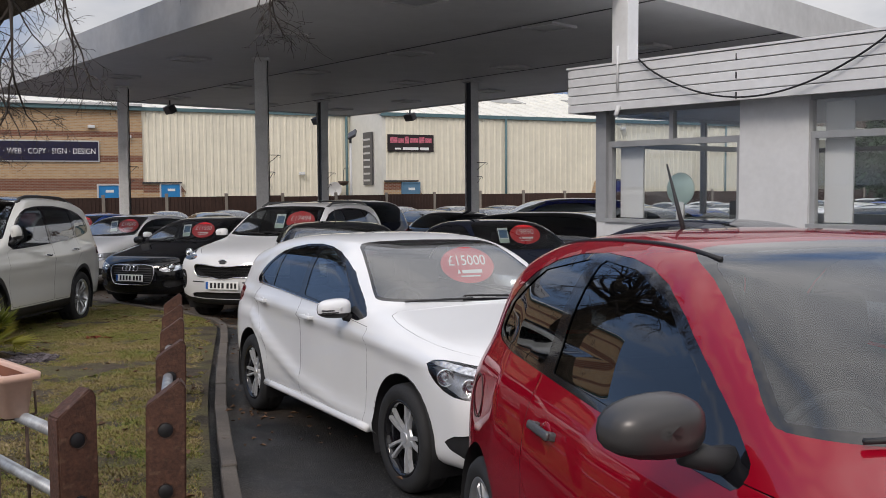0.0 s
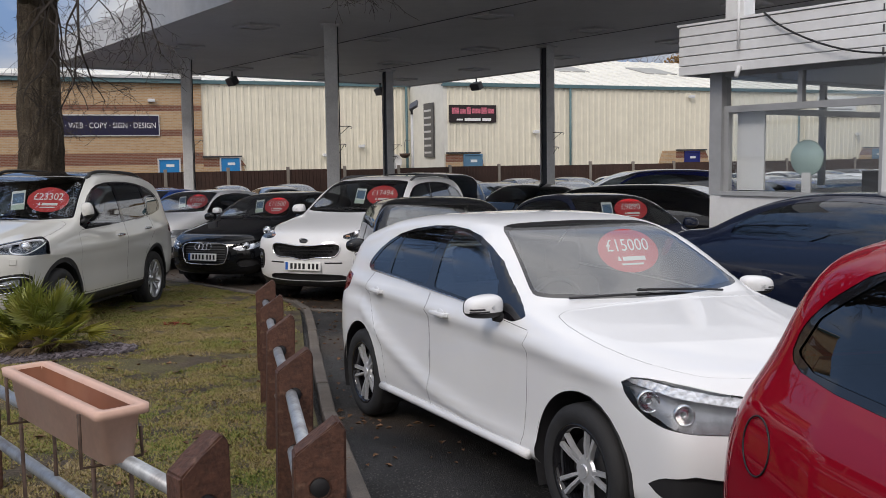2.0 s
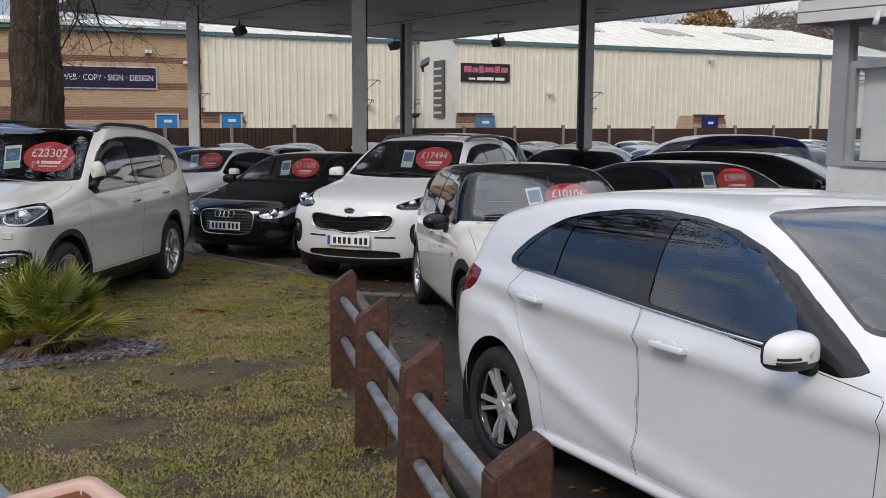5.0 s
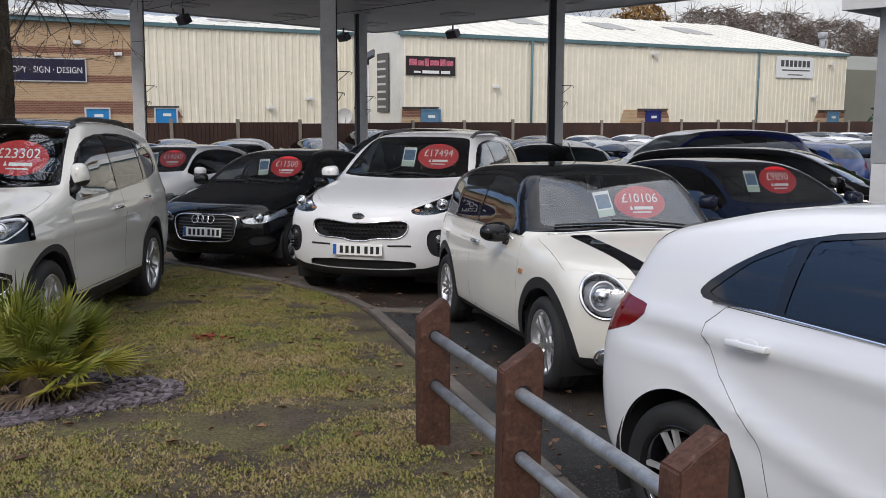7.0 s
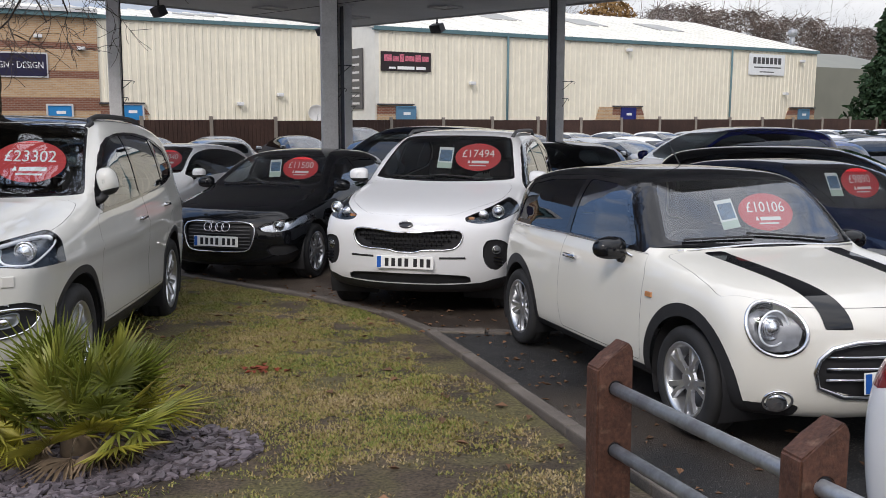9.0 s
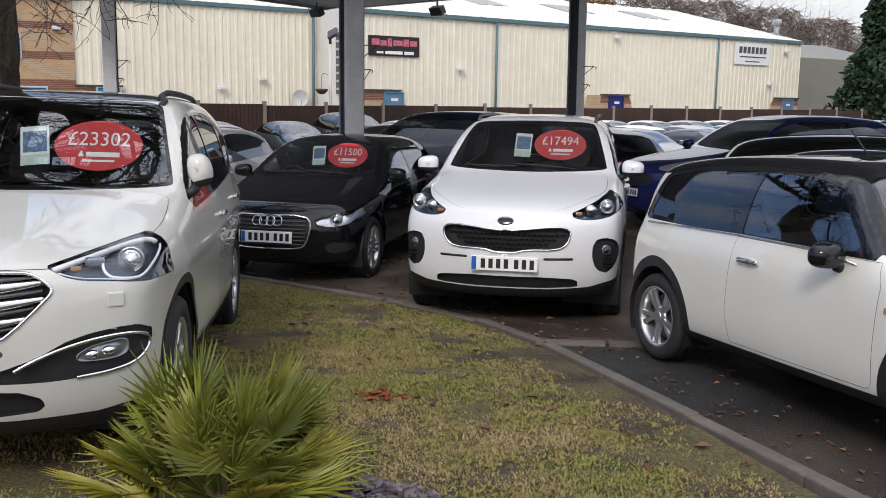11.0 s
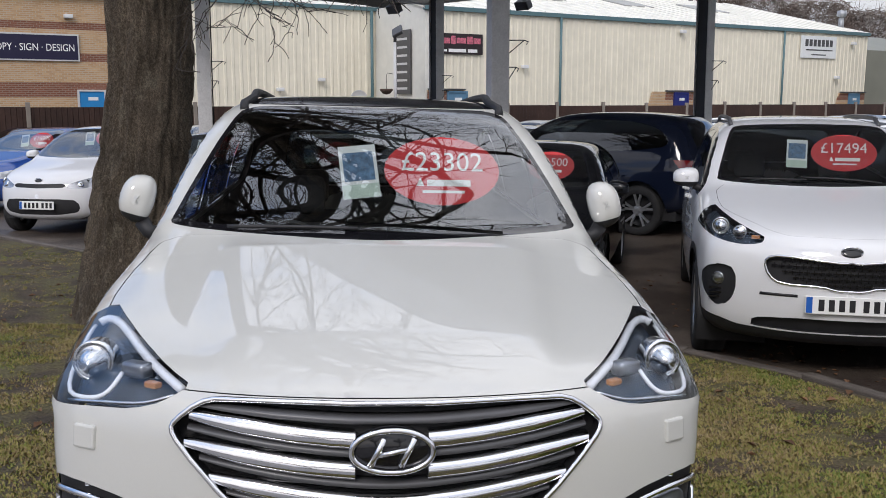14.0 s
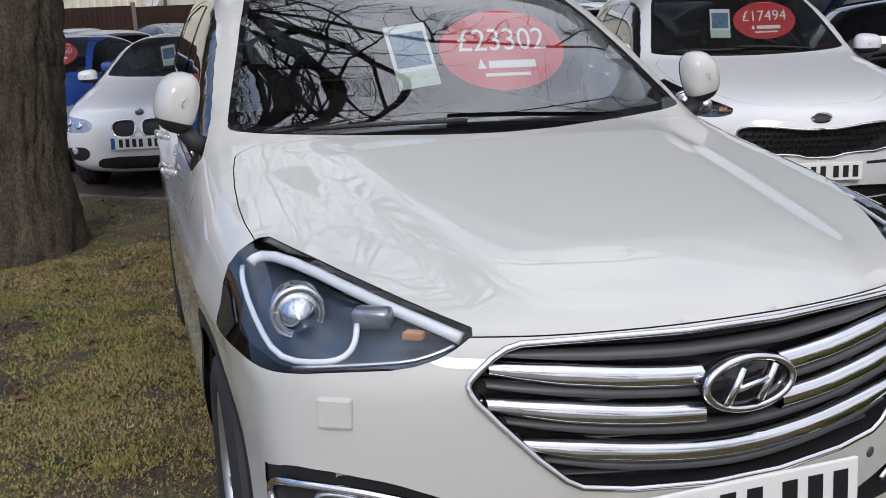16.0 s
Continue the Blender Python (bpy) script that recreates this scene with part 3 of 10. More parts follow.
def bark_material():
    """Scaly oak bark: small raised plates parted by dark cracks, with paler lichen."""
    m = mat("bark", (0.235, 0.188, 0.136), 0.95, vary=0.35, scale=5, fine=0.55, fine_scale=70, stretch=(1, 1, 0.55),
            other=(0.33, 0.285, 0.21), other_at=(0.55, 0.70), other_scale=9)
    n, l = m.node_tree.nodes, m.node_tree.links
    b = n["Principled BSDF"]
    src = b.inputs["Base Color"].links[0].from_socket
    co, mp, vo, wob, add = n.new("ShaderNodeTexCoord"), n.new("ShaderNodeMapping"), n.new("ShaderNodeTexVoronoi"), n.new("ShaderNodeTexNoise"), n.new("ShaderNodeMix")
    mp.inputs["Scale"].default_value = (1, 1, 0.55)
    vo.feature = "DISTANCE_TO_EDGE"
    vo.inputs["Scale"].default_value = 44
    wob.inputs["Scale"].default_value, wob.inputs["Detail"].default_value = 9, 4
    add.data_type = "RGBA"
    add.blend_type = "LINEAR_LIGHT"
    add.inputs[0].default_value = 0.22
    rp, mx, bp = n.new("ShaderNodeValToRGB"), n.new("ShaderNodeMix"), n.new("ShaderNodeBump")
    rp.color_ramp.elements[0].position, rp.color_ramp.elements[0].color = 0.0, (0.38, 0.34, 0.31, 1)
    rp.color_ramp.elements[1].position, rp.color_ramp.elements[1].color = 0.22, (1, 1, 1, 1)
    mx.data_type, mx.blend_type = "RGBA", "MULTIPLY"
    mx.inputs[0].default_value = 1.0
    bp.inputs["Strength"].default_value, bp.inputs["Distance"].default_value = 1.0, 0.02
    l.new(co.outputs["Object"], mp.inputs["Vector"])
    l.new(co.outputs["Object"], wob.inputs["Vector"])
    l.new(mp.outputs["Vector"], add.inputs[6])
    l.new(wob.outputs["Color"], add.inputs[7])
    l.new(add.outputs[2], vo.inputs["Vector"])
    l.new(vo.outputs["Distance"], rp.inputs["Fac"])
    l.new(src, mx.inputs[6])
    l.new(rp.outputs["Color"], mx.inputs[7])
    l.new(mx.outputs[2], b.inputs["Base Color"])
    l.new(rp.outputs["Color"], bp.inputs["Height"])
    l.new(bp.outputs["Normal"], b.inputs["Normal"])
    return m


M["bark"] = bark_material()

# island of lawn: its kerb runs from the pavement past the fence, round the bend and away behind the tree
KERB = chaikin([(0.30, 0.0), (-0.55, 2.6), (-1.15, 4.9), (-1.72, 7.0), (-2.25, 9.3), (-2.62, 11.0), (-2.95, 12.4), (-3.45, 13.4), (-4.3, 14.3),
                (-5.6, 15.4), (-7.4, 17.0), (-9.5, 18.9), (-11.5, 20.9), (-15.0, 24.5)], 3, closed=False)


def kerb_x(y):
    return float(np.interp(y, KERB[:, 1], KERB[:, 0]))


gx = np.concatenate([np.linspace(-400, -40, 10), np.linspace(-34, 40, 38), np.linspace(50, 400, 9)])
gy = np.concatenate([np.linspace(-300, -20, 8), np.linspace(-12, 18, 31), np.array([20, 22, 25, 26, 28, 30, 32, 33, 36, 45, 55, 70]), np.linspace(90, 500, 8)])
gv = [(x, y, ground_z(y) - dip(y)) for y in gy for x in gx]
gf = [(j * len(gx) + i, j * len(gx) + i + 1, (j + 1) * len(gx) + i + 1, (j + 1) * len(gx) + i) for j in range(len(gy) - 1) for i in range(len(gx) - 1)]
ground = tagged(put("ground", gv, gf, M["asphalt"]), "dark worn asphalt of the car sales lot", "ground", kind="structure")

# lawn: a slightly uneven sheet inside the kerb
lv, lf = [], []
ly = np.linspace(0.5, 24.0, 120)
lu = np.linspace(0, 1, 70)
for y in ly:
    x1 = kerb_x(y) - 0.10
    x0 = min(x1 - 0.3, -0.86 * (y + 0.4) - 1.6 if y < 12 else -0.86 * 12.4 - 1.6 - (y - 12) * 0.6)
    for u in lu:
        x = x1 + (x0 - x1) * u
        lv.append((x, y, ground_z(y) + 0.035 + 0.03 * noise.noise((x * 0.8, y * 0.8, 0)) + 0.012 * noise.noise((x * 4, y * 4, 3))))
n = len(lu)
lf = [(j * n + i, j * n + i + 1, (j + 1) * n + i + 1, (j + 1) * n + i) for j in range(len(ly) - 1) for i in range(n - 1)]
lawn = tagged(put("lawn", lv, lf, M["soil"]), "mossy patchy winter lawn with bare soil", "lawn", kind="structure")

# damp brown concrete apron beyond the tarmac, with a strip of setts along its edge
M["apron"] = mat("damp_concrete", (0.125, 0.100, 0.080), 0.5, vary=0.35, scale=1.1, fine=0.45, fine_scale=60, bump=0.6, bump_scale=70,
                 other=(0.060, 0.045, 0.036), other_at=(0.46, 0.60), other_scale=1.4)
APRON = ((-3.06, 12.35), (0.10, 11.75))


def apron_y(x):
    (xa, ya), (xb, yb) = APRON
    return ya + (yb - ya) * (x - xa) / (xb - xa)


av, af = [], []
ax = np.linspace(-14.0, 9.0, 47)
au = np.linspace(0, 1, 25) ** 1.5
for x in ax:
    for u in au:
        y0 = max(apron_y(x), float(np.interp(-x, -KERB[:, 0], KERB[:, 1])) if x < -2.9 else 0.0)
        y = y0 + (33.0 - y0) * float(u)
        av.append((x, y, ground_z(y) + 0.006))
k = len(au)
af = [(i * k + j, (i + 1) * k + j, (i + 1) * k + j + 1, i * k + j + 1) for i in range(len(ax) - 1) for j in range(k - 1)]
tagged(put("apron", av, af, M["apron"]), "damp brown worn concrete apron under the parked cars", "ground", kind="structure")
bm = bmesh.new()
add_box(bm, -0.29, -0.07, -0.05, 0.29, 0.07, 0.016, 0.006)
sett_mesh = bpy.data.meshes.new("edging_stone")
bm.to_mesh(sett_mesh)
bm.free()
sett_mesh.materials.append(M["kerbstone"])
edging = tagged(new("edging"), "flush strip of concrete edging stones across the drive", "edging", kind="structure")
for i in range(9):
    x = APRON[0][0] + 0.33 + 0.6 * i
    ob = new("edging_stone", sett_mesh)
    ob.parent = edging
    ob.matrix_basis = on_ground(x, apron_y(x), -10.8, random.uniform(-0.004, 0.004))

# kerb of short concrete stones
kerb = tagged(new("kerb"), "weathered concrete kerb stones edging the lawn", "kerb", kind="structure")
seg = np.concatenate([[0], np.cumsum(np.linalg.norm(np.diff(KERB, axis=0), axis=1))])
bm = bmesh.new()
add_box(bm, -0.447, -0.045, -0.20, 0.447, 0.045, 0.050, 0.012)
stone_mesh = bpy.data.meshes.new("kerb_stone")
bm.to_mesh(stone_mesh)
bm.free()
stone_mesh.materials.append(M["kerbstone"])
s = 0.45
while s < seg[-1] - 0.5:
    a, b = [np.array([np.interp(s + d, seg, KERB[:, 0]), np.interp(s + d, seg, KERB[:, 1])]) for d in (-0.45, 0.45)]
    c = (a + b) / 2
    ob = new("kerb_stone", stone_mesh)
    ob.parent = kerb
    ob.matrix_basis = on_ground(c[0], c[1], math.degrees(math.atan2(*(b - a)[::-1])) + random.uniform(-0.6, 0.6), random.uniform(-0.008, 0.008))
    s += 0.9

# pavement along the walk
pd, pn = Vector((-0.65, 0.76, 0)), Vector((-0.76, -0.65, 0))
pv = []
for k in range(30):
    for w in (-0.75, 3.5):
        q = Vector((0.4, -0.6, 0)) + pd * (k * 0.8 - 4) + pn * w
        pv.append((q.x, q.y, ground_z(q.y) + 0.085))
tagged(put("pavement", pv, [(2 * k, 2 * k + 1, 2 * k + 3, 2 * k + 2) for k in range(29)], M["paving"]), "grey concrete pavement beside the lawn", "pavement", kind="structure")

# ---- the forecourt canopy ----
CU, CV = Vector((0.713, 0.701, 0)).normalized(), Vector((-0.701, 0.713, 0)).normalized()
CZ = 4.38
COLS = [(-4.06, 20.94), (-9.09, 26.51), (-4.04, 31.38), (0.82, 25.70)]
canopy = thing("canopy", Matrix.Identity(4), "large flat grey forecourt canopy with white fascia on steel columns", "canopy", kind="structure")
cleft, cnear, cright, cfar = Vector((-13.5, 27.85, 0)), Vector((0.13, 11.22, 0)), Vector((9.8, 21.3, 0)), Vector((-3.86, 38.14, 0))
CC = [cleft, cnear, cright, cfar]


def prism(name, pts, z0, z1, material, parent=None, label=""):
    k = len(pts)
    v = [(p[0], p[1], z0) for p in pts] + [(p[0], p[1], z1) for p in pts]
    f = [tuple(range(k))[::-1], tuple(range(k, 2 * k))] + [(i, (i + 1) % k, k + (i + 1) % k, k + i) for i in range(k)]
    return put(name, v, f, material, parent, label, smooth=False)


prism("soffit", [(p.x, p.y) for p in CC], CZ, CZ + 0.2, M["canopy"], canopy)
for a, b in zip(CC, CC[1:] + CC[:1]):
    d = (b - a).normalized()
    nrm = Vector((d.y, -d.x, 0))
    q = [a - d * 0.06 + nrm * 0.003, b + d * 0.06 + nrm * 0.003, b + d * 0.06 + nrm * 0.06, a - d * 0.06 + nrm * 0.06]
    prism("fascia_board", [(p.x, p.y) for p in q], CZ - 0.04, CZ + 0.62, M["fascia"], canopy)


def column(x, y, box_section, size=0.27):
    c = thing("canopy_column", on_ground(x, y, 8 if box_section else 40), "square painted steel canopy column" if box_section else "steel canopy column of open H section", "column", "canopy columns")
    top = CZ - ground_z(y)
    h = size / 2
    bm = bmesh.new()
    if box_section:
        add_box(bm, -h, -h, 0, h, h, top, 0.012)
    else:
        add_box(bm, -h, -h, 0, h, -h + 0.02, top)
        add_box(bm, -h, h - 0.02, 0, h, h, top)
        # the thick web block carries the hollow's shade in its near-black colour
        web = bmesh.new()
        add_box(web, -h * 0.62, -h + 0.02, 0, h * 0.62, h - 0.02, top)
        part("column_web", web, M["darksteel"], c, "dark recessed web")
    part("column_shaft", bm, M["steel"], c)
    bm = bmesh.new()
    add_box(bm, -h - 0.05, -h - 0.05, 0, h + 0.05, h + 0.05, 0.03, 0.005)
    part("base_plate", bm, M["steel"], c)
    bm = bmesh.new()
    add_box(bm, -h - 0.06, -h - 0.06, top - 0.05, h + 0.06, h + 0.06, top - 0.004, 0.005)
    part("cap_plate", bm, M["steel"], c)
    for z, r in ((2.50, 0.30), (2.12, 0.16)):
        turn = Matrix.Rotation(radians(-8 if box_section else -40), 3, "Z")
        tube("bracket_arm", [turn @ Vector(p) for p in ((h, -0.05, z + 0.20), (h + r * 0.8, -0.05, z + 0.20), (h + r, -0.05, z + 0.18), (h + r * 0.9, -0.05, z + 0.14))], 0.009, M["darksteel"], c, "thin scrolled steel bracket", 6)
        tube("bracket_brace", [turn @ Vector(p) for p in ((h, -0.05, z), (h + r * 0.8, -0.05, z + 0.20))], 0.008, M["darksteel"], c, "slanting brace", 6)
    tube("conduit", [(h + 0.02, 0, 0.4), (h + 0.02, 0, top - 0.06)], 0.014, M["darksteel"], c, "thin dark conduit", 6)
    return c


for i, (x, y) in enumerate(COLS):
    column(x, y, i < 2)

# ---- the warehouse, brick shop and fence behind the lot ----
WD, WN = Vector((math.cos(radians(27)), math.sin(radians(27)), 0)), Vector((math.sin(radians(27)), -math.cos(radians(27)), 0))


def along(origin, k, out=0.0):
    q = Vector(origin) + WD * k + WN * out
    return q


def wall_strip(name, origin, k0, k1, z0, z1, out, thick, material, parent, label=""):
    a, b = along(origin, k0, out), along(origin, k1, out)
    c, d = along(origin, k1, out - thick), along(origin, k0, out - thick)
    return prism(name, [(p.x, p.y) for p in (a, b, c, d)], z0, z1, material, parent, label)


W1, W2 = (-5.14, 52.0, 0), (-3.1, 48.0, 0)
wh = thing("warehouse", Matrix.Identity(4), "long cream profiled-metal warehouse with a shallow pitched roof", "warehouse")
GZ = ground_z(60)


def ribbed(name, origin, k0, k1, z0, z1, material, parent, pitch=0.36):
    """Profiled wall sheet: vertical ribs with sloping flanks."""
    v, f = [], []
    k = k0
    prof = [(0, 0), (0.20, 0), (0.235, 0.035), (0.325, 0.035)]
    pts = []
    while k < k1:
        for dx, out in prof:
            if k + dx <= k1:
                pts.append((k + dx, out))
        k += pitch
    for kk, out in pts:
        q = along(origin, kk, out)
        v += [(q.x, q.y, z0), (q.x, q.y, z1)]
    f = [(2 * i, 2 * i + 2, 2 * i + 3, 2 * i + 1) for i in range(len(pts) - 1)]
    return put(name, v, f, material, parent, smooth=False)


E2, EV2, EV1 = 31.2, 5.12, 5.36
wall_strip("wall", W2, 0, E2, GZ, EV2, -0.02, 0.25, M["cladding"], wh)
ribbed("wall_sheet", W2, 0, E2, GZ, EV2, M["cladding"], wh)
wall_strip("gutter", W2, -0.1, E2 + 0.1, EV2 - 0.02, EV2 + 0.16, 0.16, 0.2, M["teal"], wh)
wall_strip("wall", W1, -11.2, 2.5, GZ, EV1, -0.02, 0.25, M["cladding"], wh)
ribbed("wall_sheet", W1, -11.2, 0.0, GZ, EV1, M["cladding"], wh)
wall_strip("gutter", W1, -11.2, 0.3, EV1, EV1 + 0.17, 0.14, 0.2, M["teal"], wh)
# the pale return wall between them
r0, r1 = along(W2, 0), along(W1, 0)
prism("return_wall", [(r0.x, r0.y), (r0.x + 0.25, r0.y + 0.12), (r1.x + 0.25, r1.y + 0.12), (r1.x, r1.y)], GZ, EV1 + 0.1, M["cladpale"], wh)


def roof(name, origin, k0, k1, eave, depth, rise, parent, hip=0.0):
    a, b = along(origin, k0, 0.12), along(origin, k1, 0.12)
    c, d = along(origin, k1 - hip, -depth), along(origin, k0, -depth)
    e, f_ = along(origin, k1, -2 * depth), along(origin, k0, -2 * depth)
    v = [(a.x, a.y, eave), (b.x, b.y, eave), (c.x, c.y, eave + rise), (d.x, d.y, eave + rise), (e.x, e.y, eave), (f_.x, f_.y, eave)]
    v += [(x, y, z - 0.12) for x, y, z in v]
    f = [(0, 1, 2, 3), (3, 2, 4, 5), (6, 9, 8, 7), (9, 11, 10, 8), (0, 6, 7, 1), (1, 7, 8, 2), (2, 8, 10, 4), (0, 3, 9, 6), (3, 5, 11, 9)]
    put(name, v, f, M["roofing"], parent, smooth=False)
    # standing seams and dull roof lights
    bm = bmesh.new()
    k = k0 + 0.5
    while k < k1 - hip - 0.2:
        p, q = along(origin, k, 0.12), along(origin, k, -depth)
        for s in (-0.03,):
            w = WD * 0.04
            vs = [bm.verts.new(u) for u in ((p.x - w.x, p.y - w.y, eave + 0.005), (p.x + w.x, p.y + w.y, eave + 0.005), (q.x + w.x, q.y + w.y, eave + rise + 0.005), (q.x - w.x, q.y - w.y, eave + rise + 0.005),
                                             (p.x, p.y, eave + 0.06), (q.x, q.y, eave + rise + 0.06))]
            bm.faces.new((vs[0], vs[4], vs[5], vs[3]))
            bm.faces.new((vs[1], vs[2], vs[5], vs[4]))
        k += 1.0
    part("roof_seam", bm, M["roofing"], parent)
    k = k0 + 3.2
    while k < k1 - hip - 3:
        for (u0, u1) in ((0.45, 0.68),):
            pts = [along(origin, k, -depth * u0), along(origin, k + 2.2, -depth * u0), along(origin, k + 2.2, -depth * u1), along(origin, k, -depth * u1)]
            zz = [eave + rise * u + 0.075 for u in (u0, u0, u1, u1)]
            vv = [(p.x, p.y, z) for p, z in zip(pts, zz)] + [(p.x, p.y, z - 0.07) for p, z in zip(pts, zz)]
            put("roof_light", vv, [(0, 1, 2, 3), (0, 4, 5, 1), (1, 5, 6, 2), (2, 6, 7, 3), (3, 7, 4, 0)], M["rooflight"], parent, smooth=False)
        k += 6.4


roof("roof", W2, -0.1, E2 + 0.1, EV2 + 0.16, 10.5, 2.55, wh, hip=0.0)
q = along(W2, 30.7, -1.5)
flue = thing("roof_flue", Matrix.Translation((q.x, q.y, EV2 + 0.4)), "short silver metal flue with a cowl on the warehouse roof", "flue")
v, f = lathe([(0.0005, -0.1), (0.16, -0.1), (0.16, 0.75), (0.0005, 0.75)], 16, "z")
put("flue_pipe", v, f, M["galv"], flue)
v, f = lathe([(0.0005, 0.80), (0.26, 0.80), (0.28, 0.95), (0.26, 1.15), (0.0005, 1.2)], 16, "z")
put("flue_cowl", v, f, M["galv"], flue, "wider round cowl")
roof("roof", W1, -22.0, 0.2, EV1 + 0.17, 10.0, 1.3, wh)
for k in (7.35, 23.4):
    q = along(W2, k, 0.13)
    tube("downpipe", [(q.x, q.y, GZ), (q.x, q.y, EV2)], 0.06, M["teal"], wh)
q = along(W1, -0.25, 0.1)
tube("downpipe", [(q.x, q.y, GZ), (q.x, q.y, EV1)], 0.07, M["teal"], wh)

W_ROT = Matrix.Rotation(radians(27), 4, "Z")


def brickwork(name, base, dark, joint):
    """Brick courses in the wall's own plane, x along and z up."""
    m = mat(name, base, 0.85, vary=0.1, scale=1.5, bump=0.2, bump_scale=30)
    n, l = m.node_tree.nodes, m.node_tree.links
    co, mp, br = n.new("ShaderNodeTexCoord"), n.new("ShaderNodeMapping"), n.new("ShaderNodeTexBrick")
    mp.inputs["Rotation"].default_value = (radians(-90), 0, 0)
    br.inputs["Color1"].default_value, br.inputs["Color2"].default_value, br.inputs["Mortar"].default_value = (*base, 1), (*dark, 1), (*joint, 1)
    br.inputs["Scale"].default_value, br.inputs["Mortar Size"].default_value = 1.0, 0.012
    br.inputs["Brick Width"].default_value, br.inputs["Row Height"].default_value = 0.225, 0.075
    l.new(co.outputs["Object"], mp.inputs["Vector"])
    l.new(mp.outputs["Vector"], br.inputs["Vector"])
    l.new(br.outputs["Color"], n["Principled BSDF"].inputs["Base Color"])
    return m


M["brickwall"] = brickwork("buff_brickwork", (0.52, 0.34, 0.185), (0.42, 0.25, 0.125), (0.46, 0.39, 0.30))
M["brickband"] = brickwork("red_brickwork", (0.23, 0.085, 0.05), (0.17, 0.06, 0.035), (0.26, 0.19, 0.15))


def slab(name, origin, k0, k1, z0, z1, out, thick, material, parent, label="", bevel=0.0, drop=0.0):
    """A flat piece on the wall plane, in the wall's own axes; drop slants its far end into a trapezium."""
    bm = bmesh.new()
    if drop:
        pts = [(0, z0), (k1 - k0 + drop, z0), (k1 - k0, z1), (0, z1)] if drop > 0 else [(drop, z0), (k1 - k0, z0), (k1 - k0, z1), (0, z1)]
        a = [bm.verts.new((x, -thick, z)) for x, z in pts]
        b = [bm.verts.new((x, 0, z)) for x, z in pts]
        bm.faces.new(a), bm.faces.new(b[::-1])
        for i in range(4):
            bm.faces.new((a[i], b[i], b[(i + 1) % 4], a[(i + 1) % 4]))
    else:
        add_box(bm, 0, -thick, z0, k1 - k0, 0, z1, bevel)
    ob = part(name, bm, material, parent, label)
    ob.matrix_basis = Matrix.Translation(along(origin, k0, out)) @ W_ROT
    return ob


# brick shop on the same line
shop = thing("brick_shop", Matrix.Identity(4), "buff brick unit with red brick bands and blue doors", "shop building")
zs = [GZ, 1.39, 1.97, 2.78, 3.10, 4.00, 4.28, EV1 - 0.02]
for i in range(len(zs) - 1):
    slab("wall", W1, -26.0, -11.2, zs[i], zs[i + 1], 0.0 if i % 2 == 0 else 0.004, 0.08, M["brickwall"] if i % 2 == 0 else M["brickband"], shop)
slab("fascia", W1, -26.0, -11.2, EV1 - 0.02, EV1 + 0.18, 0.10, 0.25, M["teal"], shop)
slab("verge", W1, -26.0, -11.2, EV1 + 0.18, EV1 + 0.30, 0.13, 0.3, M["fascia"], shop)


def wall_door(parent, origin, k0, k1, top, material, out=0.09):
    d = slab("door", origin, k0, k1, GZ, top, out, 0.05, material, parent, "painted flush door")
    bm = bmesh.new()
    w = k1 - k0
    add_box(bm, -0.07, -0.09, GZ, 0, 0.0, top + 0.07)
    add_box(bm, w, -0.09, GZ, w + 0.07, 0.0, top + 0.07)
    add_box(bm, 0, -0.09, top, w, 0.0, top + 0.07)
    part("door_frame", bm, M["fascia"] if material is M["bluedoor"] else material, d)
    bm = bmesh.new()
    add_box(bm, w * 0.35, -0.062, top - 0.35, w * 0.75, -0.052, top - 0.22)
    part("door_notice", bm, M["card"], d, "small white notice")


wall_door(shop, W1, -13.35, -12.4, 1.62, M["bluedoor"])
slab("door_plinth", W1, -11.2, -9.4, GZ, 1.70, 0.05, 0.06, M["brickwall"], wh, "brick door surround", drop=0.95)
slab("plinth_band", W1, -11.2, -9.35, 1.25, 1.62, 0.056, 0.06, M["brickband"], wh, drop=0.26)
slab("plinth_cap", W1, -11.25, -9.3, 1.70, 1.78, 0.10, 0.12, M["darksteel"], wh)
wall_door(wh, W1, -10.35, -9.42, 1.66, M["bluedoor"], 0.11)
for k0, k1, dk, mt in ((0.05, 1.95, 1.08, "bluegreydoor"), (14.3, 16.4, 14.95, "navydoor"), (28.7, 31.15, 29.6, "bluegreydoor")):
    slab("door_plinth", W2, k0, k1, GZ, 1.72, 0.06, 0.06, M["brickwall"], wh, "brick door surround", drop=0.95 if k0 < 20 else -0.95)
    slab("plinth_band", W2, k0, k1, 1.30, 1.66, 0.066, 0.06, M["brickband"], wh, drop=0.2 if k0 < 20 else -0.2)
    slab("plinth_cap", W2, k0, k1 + 0.02, 1.72, 1.79, 0.10, 0.12, M["darksteel"], wh)
    wall_door(wh, W2, dk, dk + 0.92, 1.62, M[mt], 0.12)
    if k0 == 14.3:
        slab("plinth_wing", W2, 13.4, 14.3, GZ, 1.72, 0.061, 0.06, M["brickwall"], wh, drop=-0.9)


def bars(parent, rows, material, depth=-0.03):
    bm = bmesh.new()
    for x0, z0, x1, z1 in rows:
        add_box(bm, x0, depth - 0.008, z0, x1, depth, z1)
    return part("lettering", bm, material, parent, "plain bars of lettering")


